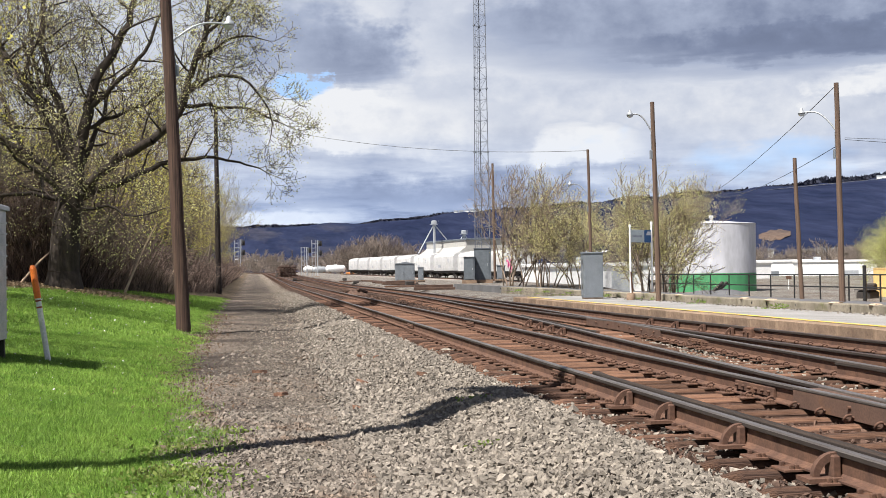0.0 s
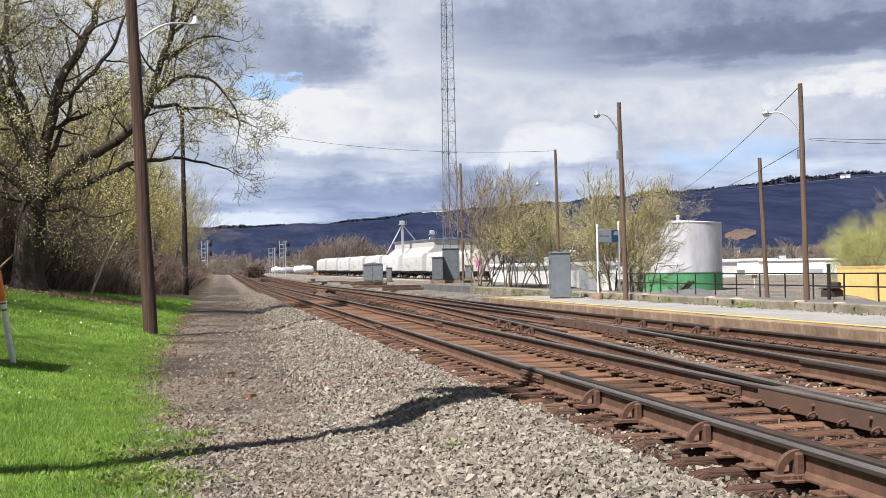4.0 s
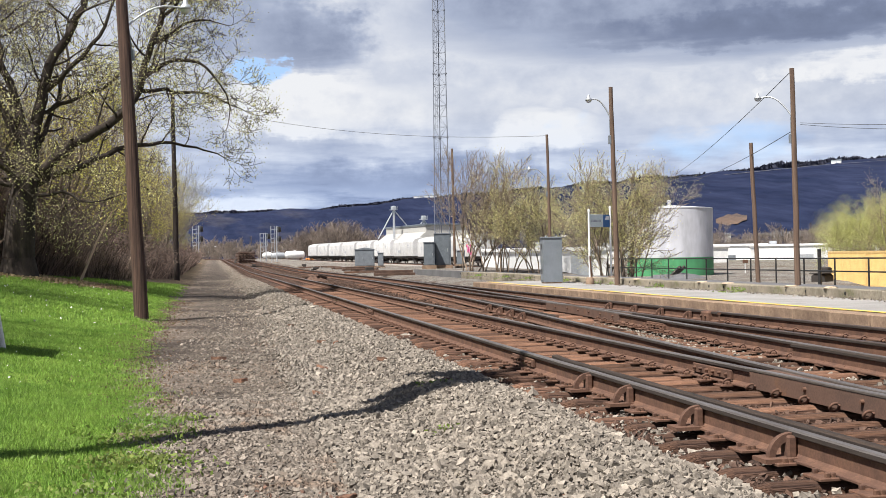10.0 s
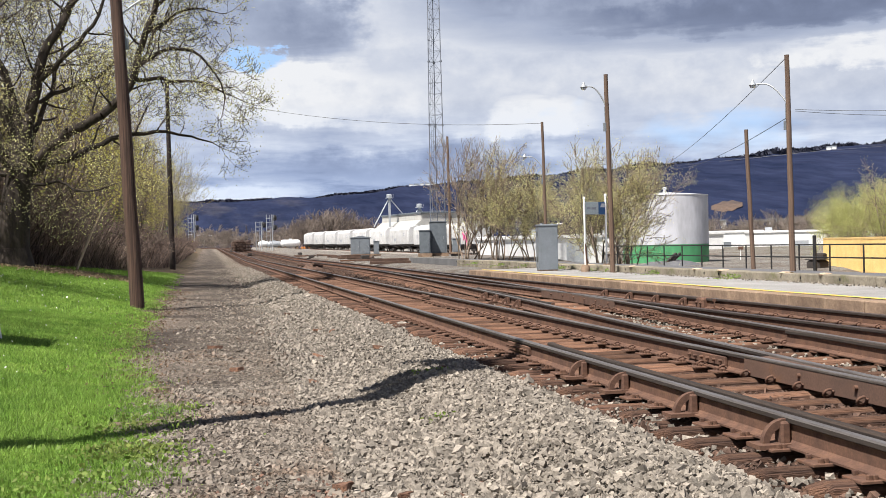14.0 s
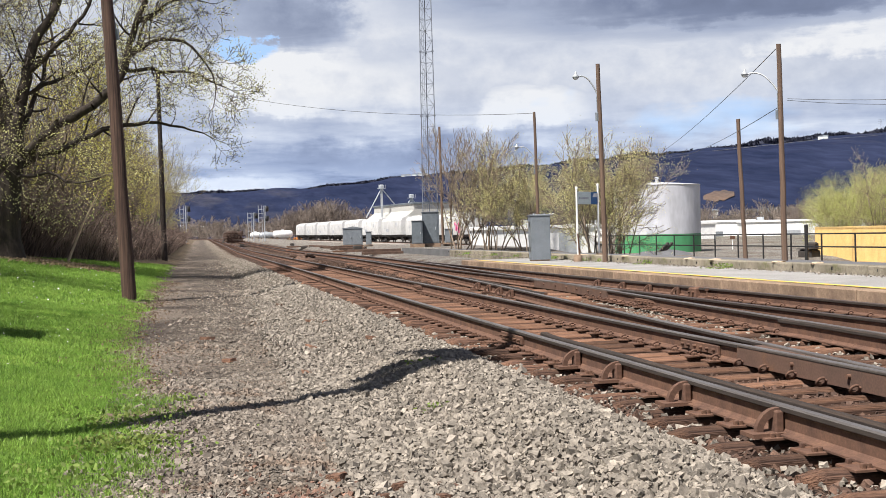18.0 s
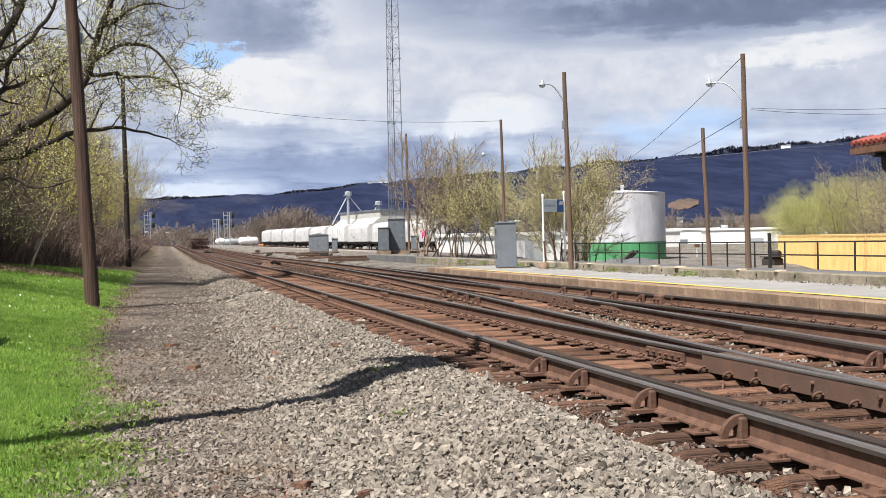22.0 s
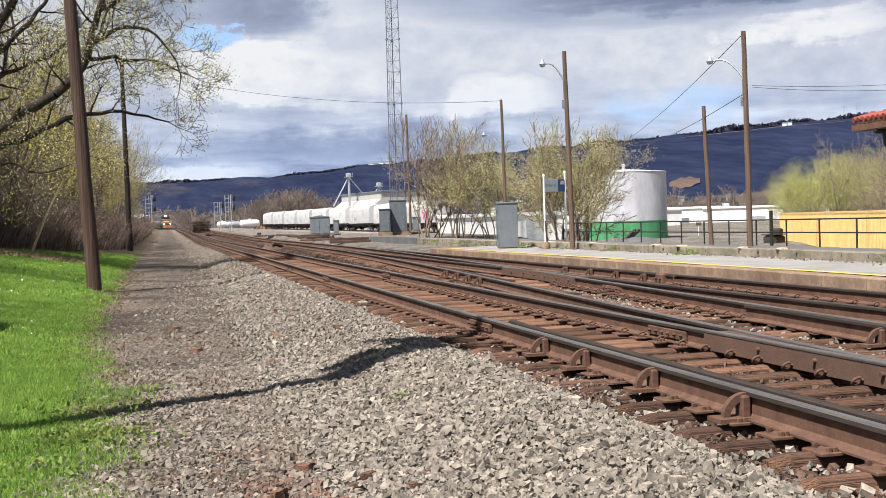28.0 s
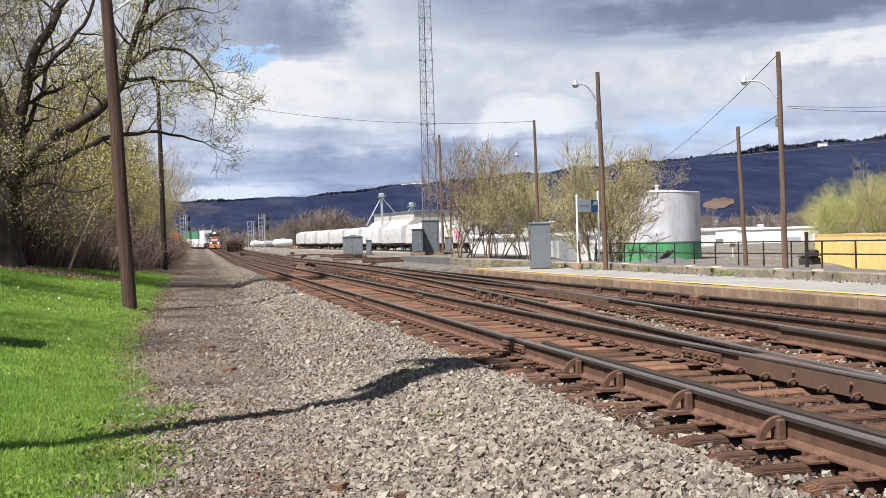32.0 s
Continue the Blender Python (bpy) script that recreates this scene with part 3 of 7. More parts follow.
def build_ground():
    xs = np.unique(np.round(np.concatenate([np.arange(-8, 4, 0.14), np.arange(4, 30, 0.5), -8 - np.geomspace(0.4, 3500, 46), 30 + np.geomspace(1, 3500, 40)]), 3))
    ys = np.unique(np.round(np.concatenate([np.arange(3, 26, 0.18), 26 + np.geomspace(0.3, 4200, 130), 3 - np.geomspace(0.4, 800, 24)]), 3))
    X, Y = np.meshgrid(xs, ys)
    verts = np.stack([X, Y, ground_z(X, Y)], -1).reshape(-1, 3)
    nx, ny = len(xs), len(ys)
    i = (np.arange(ny - 1)[:, None] * nx + np.arange(nx - 1)[None]).ravel()
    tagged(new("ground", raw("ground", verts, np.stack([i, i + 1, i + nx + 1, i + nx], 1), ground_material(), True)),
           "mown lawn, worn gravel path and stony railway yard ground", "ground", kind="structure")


build_ground()

# ---- tracks ----
X1, X2, XB, XA = 3.63, 5.137, 7.93, 9.437
GAUGE = 1.507


def bend(y):
    """The left-hand curve that the line takes past the signals."""
    d = max(0.0, y - 335.0)
    return -d * d / 900.0 if d < 180 else -36.0 - 0.4 * (d - 180)


def cross_x(y):
    """The crossover's left rail: straight between the frogs, easing into the far track."""
    if y <= 24:
        return 5.13 + 0.0725 * (y - 6.4)
    if y <= 65:
        return 6.406 + 0.0725 * (y - 24) - 0.0725 / 82 * (y - 24) ** 2
    return 7.892


RAIL = [(-.037, -.010), (-.025, 0), (.025, 0), (.037, -.010), (.037, -.036), (.009, -.050), (.009, -.150), (.030, -.165), (.076, -.175), (.076, -.188),
        (-.076, -.188), (-.076, -.175), (-.030, -.165), (-.009, -.150), (-.009, -.050), (-.037, -.036)]


def rail(parent, path, name="rail", top=None, dz=0.0, label=""):
    bm = bmesh.new()
    rings = []
    for i, p in enumerate(path):
        a, b = path[max(i - 1, 0)], path[min(i + 1, len(path) - 1)]
        d = Vector((b[0] - a[0], b[1] - a[1], 0)).normalized()
        s = Vector((d.y, -d.x, 0))
        rings.append([bm.verts.new(Vector((p[0], p[1], dz + float(grade(p[1])))) + s * u + Vector((0, 0, w))) for u, w in RAIL])
    for a, b in zip(rings, rings[1:]):
        for k in range(16):
            f = bm.faces.new((a[k], a[(k + 1) % 16], b[(k + 1) % 16], b[k]))
            if k in (0, 1):
                f.material_index = 1
            elif k in (2, 3, 4, 14, 15):
                f.material_index = 2
    bm.faces.new(rings[0][::-1])
    bm.faces.new(rings[-1])
    bmesh.ops.recalc_face_normals(bm, faces=bm.faces)
    ob = part(name, bm, RUST, parent, label)
    ob.data.materials.append(top or RAILTOP)
    ob.data.materials.append(HEADSIDE)
    return ob


def line(x, y0, y1):
    ys = [y0] + [v for v in (110, 262, 280, 296, 312, 330, 350, 370, 390, 410, 430, 450, 470, 490, 510, 530, 560, 590, 620) if y0 < v < y1] + [y1]
    return [(x + bend(y), y) for y in ys]


def curve(off, y0, y1, step=2.0):
    ys = np.linspace(y0, y1, max(2, int((y1 - y0) / step)))
    return [(cross_x(y) + off, y) for y in ys]


def guard(parent, f, y0, y1, off, flare):
    """A guard rail beside a running rail, its ends turned away."""
    pts = [(f(y0) + off + flare, y0), (f(y0 + .6) + off, y0 + .6), (f(y1 - .6) + off, y1 - .6), (f(y1) + off + flare, y1)]
    return rail(parent, pts, "guard_rail", GUARDTOP, 0.006, "dark rusty guard rail")


track_1 = thing("railway_track", (0, 0, 0), "main track of rusty steel rails on weathered timber ties", "railway track", "railway tracks")
track_2 = thing("railway_track", (0, 0, 0), "rusty track beside the platform edge", "railway track", "railway tracks")
crossover = thing("track_crossover", (0, 0, 0), "crossover of rusty rails joining two tracks", "railway track")
rail(track_1, line(X1, -25, 620))
rail(track_1, line(X2, 10.15, 620))
rail(track_1, line(X2, -25, 4.2))
rail(track_2, line(XA, -25, 620), top=RUSTTOP)
rail(track_2, line(XB, 26.2, 620), top=RUSTTOP)
rail(track_2, line(XB, -25, 20.5), top=RUSTTOP)
rail(crossover, curve(0, 10.15, 63))
rail(crossover, curve(GAUGE, 26.2, 63))
rail(crossover, curve(GAUGE, -4, 20.5))
guard(track_1, lambda y: X1, 4.6, 12.3, 0.125, 0.05)
guard(crossover, lambda y: cross_x(y) + GAUGE, 6.4, 12.6, -0.125, -0.05)
guard(crossover, cross_x, 20.2, 28.6, 0.125, 0.05)
guard(track_2, lambda y: XA, 19.6, 28.4, -0.125, -0.05)


def frog(y0, y1, left, right, label):
    """The cast crossing where two rails meet: a heavy body with flangeways and worn tops."""
    bm = bmesh.new()
    rings = []
    for y in np.linspace(y0, y1, 8):
        lo, hi = min(left(y), right(y)) - 0.037, max(left(y), right(y)) + 0.037
        rings.append([bm.verts.new(p) for p in ((lo, y, -.188), (lo, y, -.022), (hi, y, -.022), (hi, y, -.188))])
    for a, b in zip(rings, rings[1:]):
        for k in range(4):
            bm.faces.new((a[k], b[k], b[(k + 1) % 4], a[(k + 1) % 4]))
    bm.faces.new(rings[0])
    bm.faces.new(rings[-1][::-1])
    bmesh.ops.recalc_face_normals(bm, faces=bm.faces)
    ob = part("frog", bm, FROG, crossover, label)
    for fn in (left, right):
        bm = bmesh.new()
        sweep(bm, [(-.037, -.03), (-.037, -.006), (-.03, 0), (.03, 0), (.037, -.006), (.037, -.03)], [(fn(y), y, 0.0) for y in np.linspace(y0, y1, 6)])
        bmesh.ops.recalc_face_normals(bm, faces=bm.faces)
        part("wing_rail", bm, RAILTOP, ob, "bright worn running surface")
    for k in range(int((y1 - y0) / 0.9)):
        bm = bmesh.new()
        y = y0 + 0.4 + k * 0.9
        x = min(left(y), right(y)) - 0.037
        tube(bm, [(x - 0.03, y, -.085), (x + .01, y, -.085)], 0.022, 6)
        part("bolt", bm, RUST, ob)


FROG = mat("frog_casting", (0.145, 0.085, 0.062), (0.105, 0.065, 0.05), 0.7, 0.2, 3, 50, 0.15, 0.003, c3=(0.20, 0.10, 0.05))
frog(4.2, 10.15, lambda y: X2, cross_x, "heavy brown cast frog with bolts")
frog(20.5, 26.2, lambda y: XB, lambda y: cross_x(y) + GAUGE, "heavy brown cast frog with bolts")


def brace_mesh():
    """A rail brace: a curved rib on a foot plate, and the block that bears on the rail."""
    bm = bmesh.new()
    n = 9
    pts = [(-0.19 + 0.16 * (1 - math.cos(math.pi / 2 * k / (n - 1))), -0.165 + 0.15 * math.sin(math.pi / 2 * k / (n - 1))) for k in range(n)]
    inner = [(-0.145 + 0.115 * (1 - math.cos(math.pi / 2 * k / (n - 1))), -0.165 + 0.10 * math.sin(math.pi / 2 * k / (n - 1))) for k in range(n)]
    front, back = [], []
    for yy, lst in ((-0.022, front), (0.022, back)):
        lst.append([bm.verts.new((x, yy, z)) for x, z in pts])
        lst.append([bm.verts.new((x, yy, z)) for x, z in inner])
    for k in range(n - 1):
        bm.faces.new((front[0][k], front[0][k + 1], front[1][k + 1], front[1][k]))
        bm.faces.new((back[0][k], back[1][k], back[1][k + 1], back[0][k + 1]))
        bm.faces.new((front[0][k], back[0][k], back[0][k + 1], front[0][k + 1]))
        bm.faces.new((front[1][k], front[1][k + 1], back[1][k + 1], back[1][k]))
    box(bm, -0.075, -0.010, -0.05, 0.055, -0.165, -0.03, 0.012)
    box(bm, -0.25, 0.0, -0.09, 0.09, -0.192, -0.165)
    bmesh.ops.recalc_face_normals(bm, faces=bm.faces)
    return mesh_of("rail_brace", bm, RUST)


BRACE = brace_mesh()
for y in (6.6, 7.98, 9.4, 10.5):
    piece("rail_brace", BRACE, track_1, pose(X1 - 0.01, y, 0))
for y in (20.9, 22.3, 23.8, 25.4):
    piece("rail_brace", BRACE, track_2, pose(XA - 0.145, y, 0))
for y in (22.2, 23.4, 24.7, 26.1):
    piece("rail_brace", BRACE, crossover, pose(cross_x(y) - 0.01, y, 0))
for y in (7.6, 9.6):
    piece("rail_brace", BRACE, crossover, pose(cross_x(y) + GAUGE - 0.145, y, 0))


def rail_block(parent, x, y):
    """A rusty cast block bolted against the rail."""
    bm = bmesh.new()
    box(bm, -.26, -.03, -.16, .16, -.19, .015, 0.03)
    b = part("rail_block", bm, RUST, parent, "rusty cast block bolted to the rail")
    b.matrix_basis = pose(x, y, 0)
    for yy in (-.09, .09):
        bm = bmesh.new()
        tube(bm, [(-.30, yy, -.08), (-.25, yy, -.08)], 0.025, 6)
        part("bolt", bm, RUST, b)


rail_block(track_2, XA, 20.1)


def tie_mesh():
    """One timber tie, 1 m long at scale 1, with checked and rounded edges."""
    bm = bmesh.new()
    prof = [(-.11, -.17), (-.11, -.035), (-.088, -.008), (-.055, .004), (-.042, -.050), (-.026, .0), (.015, .005), (.03, -.058), (.047, .002), (.085, -.006), (.11, -.036), (.11, -.17)]
    rings = [[bm.verts.new((x, y * k, z + dz)) for y, z in prof] for x, dz, k in ((-.5, -0.035, .55), (-.465, -.008, .9), (-.2, -.004, 1.0), (.25, 0, .94), (.465, -.006, 1.0), (.5, -0.035, .6))]
    for a, b in zip(rings, rings[1:]):
        for k in range(len(prof) - 1):
            bm.faces.new((a[k], a[k + 1], b[k + 1], b[k]))
    bm.faces.new(rings[0])
    bm.faces.new(rings[-1][::-1])
    bmesh.ops.recalc_face_normals(bm, faces=bm.faces)
    return mesh_of("tie", bm, TIE)


def build_ties():
    tie = tie_mesh()
    rng = random.Random(4)
    def put(parent, x0, x1, y):
        x0 += rng.uniform(-.10, .12)
        x1 += rng.uniform(-.05, .06)
        m = pose((x0 + x1) / 2, y + rng.uniform(-.03, .03), -0.203 + rng.uniform(-.016, .006), rng.uniform(-2.5, 2.5), rng.uniform(-.5, .5), rng.uniform(-1.8, 1.8))
        piece("tie", tie, parent, m @ Matrix.Diagonal((x1 - x0, rng.uniform(.56, .80), 1, 1)))
    y = 3.6 - 0.495 * 24
    while y < 58:
        if y < 20:
            put(track_1, X1 - 0.56, min(cross_x(y) + GAUGE + 0.5, 7.25), y)
        else:
            put(track_1, X1 - 0.56, X2 + 0.56, y)
        y += 0.495
    y = 8.0 - 0.495 * 32
    while y < 58:
        x0 = XB - 0.56 if y < 20 else max(5.85, min(cross_x(y) - 0.5, XB - 0.56))
        put(track_2, x0, XA + 0.56, y)
        y += 0.495
    # the far ties, past counting
    far = []
    for xa, xb, sag in ((X1 - .56, X2 + .56, 0), (XB - .56, XA + .56, 0)):
        y = 58.3
        while y < 420:
            far.append((xa + bend(y), y, xb + bend(y)))
            y += 0.52 if y < 150 else 1.04
    v, f = [], []
    for n, (xa, y, xb) in enumerate(far):
        for z in (-.3 + float(grade(y)), -.205 + float(grade(y))):
            v += [(xa, y - .11, z), (xb, y - .11, z), (xb, y + .11, z), (xa, y + .11, z)]
        o = n * 8
        f += [(o + 4, o + 5, o + 6, o + 7), (o, o + 1, o + 5, o + 4), (o + 3, o, o + 4, o + 7)]
    ob = new("tie_bed", raw("tie_bed", v, f, TIEFAR))
    ob.parent = track_1
    tagged(ob, kind="stuff")


build_ties()


def fastenings():
    """Tie plates, spikes and rail anchors along the nearer rails."""
    bm = bmesh.new()
    box(bm, -.20, .19, -.10, .10, -.203, -.186, 0.004)
    for x in (-.135, .135, -.10, .10):
        for y in (-.07, .07):
            if (x > 0) == (y > 0) or abs(x) > .12:
                box(bm, x - .014, x + .014, y - .014, y + .014, -.186, -.158, 0.004)
    plate = mesh_of("tie_plate", bm, RUST)
    bm = bmesh.new()
    tube(bm, [(-.085 - .042 * math.sin(a), -.02 - .02 * math.cos(a), -.168 + .034 * math.cos(a)) for a in np.linspace(-0.4, 5.2, 11)], 0.013, 6)
    clip = mesh_of("rail_clip", bm, RUST)
    y = 3.6
    while y < 26:
        for x, parent in ((X1, track_1), (X2, track_1)):
            if not (x == X2 and y < 10.3):
                piece("tie_plate", plate, parent, pose(x, y, 0))
        if y < 22:
            piece("rail_clip", clip, track_1, pose(X2, y + .02, 0))
            if y > 8:
                piece("rail_clip", clip, track_2, pose(XA, y + .02, 0))
        y += 0.495
    y = 10.4
    while y < 22:
        piece("tie_plate", plate, crossover, pose(cross_x(y) + GAUGE, y, 0))
        piece("rail_clip", clip, crossover, pose(cross_x(y) + GAUGE - .02, y, 0))
        y += 0.495
    # joint bars with their bolts
    def joint(parent, x, y):
        bm = bmesh.new()
        for s in (-1, 1):
            box(bm, x + s * .03 - .018, x + s * .03 + .018, y - .45, y + .45, -.145, -.055, 0.006)
            for k in range(6):
                yy = y - .375 + k * .15
                tube(bm, [(x + s * .045, yy, -.1), (x + s * .085, yy, -.1)], 0.017, 6)
        part("joint_bar", bm, RUST, parent, "bolted steel joint bar")
    joint(track_1, X1, 12.9)
    joint(track_1, X2, 11.0)
    joint(track_1, X2, 26.5)
    joint(track_1, X1, 26.0)
    joint(track_2, XB, 19.4)
    joint(crossover, cross_x(18.2) + GAUGE, 18.2)


fastenings()


def build_stones():
    """Loose ballast: angular stones, thick near the path and shoulder, rust-brown between the rails."""
    rng = np.random.default_rng(7)

    def stones(name, x, y, size, zoff, material, label):
        n = len(x)
        base = np.array([(-1, -1, -1), (1, -1, -1), (1, 1, -1), (-1, 1, -1), (-1, -1, 1), (1, -1, 1), (1, 1, 1), (-1, 1, 1)], float)
        v = base[None] * rng.uniform(0.38, 1.12, (n, 8, 3)) * rng.uniform(0.45, 1.25, (n, 1, 3))
        q = rng.normal(size=(n, 4))
        q /= np.linalg.norm(q, axis=1, keepdims=True)
        w, a, b, c = q.T
        R = np.stack([np.stack([1 - 2 * (b * b + c * c), 2 * (a * b - c * w), 2 * (a * c + b * w)], -1),
                      np.stack([2 * (a * b + c * w), 1 - 2 * (a * a + c * c), 2 * (b * c - a * w)], -1),
                      np.stack([2 * (a * c - b * w), 2 * (b * c + a * w), 1 - 2 * (a * a + b * b)], -1)], 1)
        v = np.einsum("nij,nkj->nki", R, v) * (size[:, None, None] * 0.5)
        v += np.stack([x, y, ground_z(x, y) + zoff], -1)[:, None]
        quad = np.array([(3, 2, 1, 0), (4, 5, 6, 7), (0, 1, 5, 4), (1, 2, 6, 5), (2, 3, 7, 6), (3, 0, 4, 7)])
        f = (np.arange(n)[:, None, None] * 8 + quad[None]).reshape(-1, 4)
        tagged(new(name, raw(name, v.reshape(-1, 3), f, material)), label, "gravel", kind="stuff")

    def scatter(n, x0, x1, y0, y1, power=1.0):
        return rng.uniform(x0, x1, n), y0 + (y1 - y0) * rng.uniform(0, 1, n) ** power

    sets = [scatter(46000, 0.9, 3.05, 4.6, 13), scatter(27000, 0.9, 3.05, 13, 32, 1.3), scatter(8000, 1.3, 3.1, 30, 85, 1.3), scatter(2500, 2.9, 3.6, 4.6, 20)]
    x, y = np.concatenate([s[0] for s in sets]), np.concatenate([s[1] for s in sets])
    keep = x > 1.05 + 0.03 * (y - 8).clip(0, 30) + 0.25 * ripple(x * 0, y, 0.7) - np.abs(rng.normal(0, 0.3, len(x)))
    x, y = x[keep], y[keep]
    size = rng.lognormal(math.log(0.0345), 0.32, len(x)) * np.where(y > 30, 1.5, np.where(y > 18, 1.15, 1.0))
    stones("ballast_shoulder", x, y, size, 0.006 + rng.uniform(-.026, .034, len(x)), STONE, "pale grey crushed ballast stones on the track shoulder")
    sets = [scatter(52000, -0.9, 1.4, 4.6, 13), scatter(18000, -1.0, 1.7, 13, 36, 1.3), scatter(7000, -1.0, 2.2, 32, 95, 1.3)]
    x, y = np.concatenate([s[0] for s in sets]), np.concatenate([s[1] for s in sets])
    keep = rng.uniform(size=len(x)) < np.clip((x + 1.3 - 0.06 * np.clip(y - 14, 0, 20)) / 2.2, 0.08, 1) * (0.45 + 0.55 * (ripple(x, y, 0.9, 5.0) > 0.05))
    x, y = x[keep], y[keep]
    stones("path_gravel", x, y, rng.lognormal(math.log(0.026), 0.36, len(x)) * np.where(y > 30, 1.7, np.where(y > 16, 1.3, 1.0)), 0.001, PATHSTONE, "fine grey gravel trodden into the path")
    sets = [scatter(20000, 3.1, 5.6, 4.6, 22), scatter(12000, 5.4, 7.6, 7, 28), scatter(13000, 7.4, 10.1, 10, 34), scatter(9000, 3.1, 5.7, 22, 70, 1.4), scatter(9000, 5.6, 10.1, 26, 70, 1.4)]
    x, y = np.concatenate([s[0] for s in sets]), np.concatenate([s[1] for s in sets])
    stones("rusty_ballast", x, y, rng.lognormal(math.log(0.038), 0.28, len(x)), -0.006 + rng.uniform(-.014, .03, len(x)) + 0.015 * np.clip((y - 22) / 10, 0, 1), RUSTSTONE, "rust-stained ballast between the ties")
    x, y = rng.normal(0.95, 0.42, 3000), rng.normal(5.9, 0.75, 3000)
    stones("timber_chips", x, y, rng.lognormal(math.log(0.020), 0.4, len(x)), 0.008, CHIPS, "rust-brown chips of rotten timber on the gravel")
    sets = [scatter(2600, 5.7, 7.5, 8.5, 26), scatter(1500, 9.9, 10.2, 8, 40)]
    x, y = np.concatenate([s[0] for s in sets]), np.concatenate([s[1] for s in sets])
    stones("grey_ballast", x, y, rng.lognormal(math.log(0.04), 0.25, len(x)), 0.045, STONE, "pale grey ballast between the tracks")


build_stones()


def debris():
    """Splintered old timber lying on the shoulder."""
    rng = random.Random(21)
    for x, y, s in ((1.95, 20.2, 1.0), (2.1, 19.4, .8), (1.2, 13.2, .4), (2.3, 15.2, .6), (1.55, 16.2, .7), (.35, 14.8, .5), (2.55, 12.2, .45), (.1, 18, .5), (1.8, 26, .8), (.9, 6.3, .5), (1.15, 6.0, .6), (.7, 5.8, .45), (1.4, 6.6, .4), (1.2, 7.0, .35), (.85, 7.4, .3), (.6, 6.6, .35), (1.05, 6.7, .3)):
        bm = bmesh.new()
        L, w = rng.uniform(.25, .5) * s, rng.uniform(.03, .06)
        rings = []
        for k in range(5):
            u = k / 4
            ww = w * (1 - abs(u - .45) * 1.3) + .006
            rings.append([bm.verts.new((L * (u - .5), q[0] * ww + rng.uniform(-.008, .008), q[1] * .03 + rng.uniform(-.006, .006))) for q in ((-1, -.6), (1, -.6), (.8, .7), (-.7, .9))])
        for a, b in zip(rings, rings[1:]):
            for k in range(4):
                bm.faces.new((a[k], a[(k + 1) % 4], b[(k + 1) % 4], b[k]))
        bm.faces.new(rings[0][::-1])
        bm.faces.new(rings[-1])
        ob = new("wood_splinter", mesh_of("wood_splinter", bm, TIE))
        ob.matrix_basis = pose(x, y, float(ground_z(x, y)) + .03, rng.uniform(-6, 6), rng.uniform(-6, 6), rng.uniform(-70, 70))
        tagged(ob, "splintered brown piece of old tie on the gravel", "wood", "timber splinters")


debris()


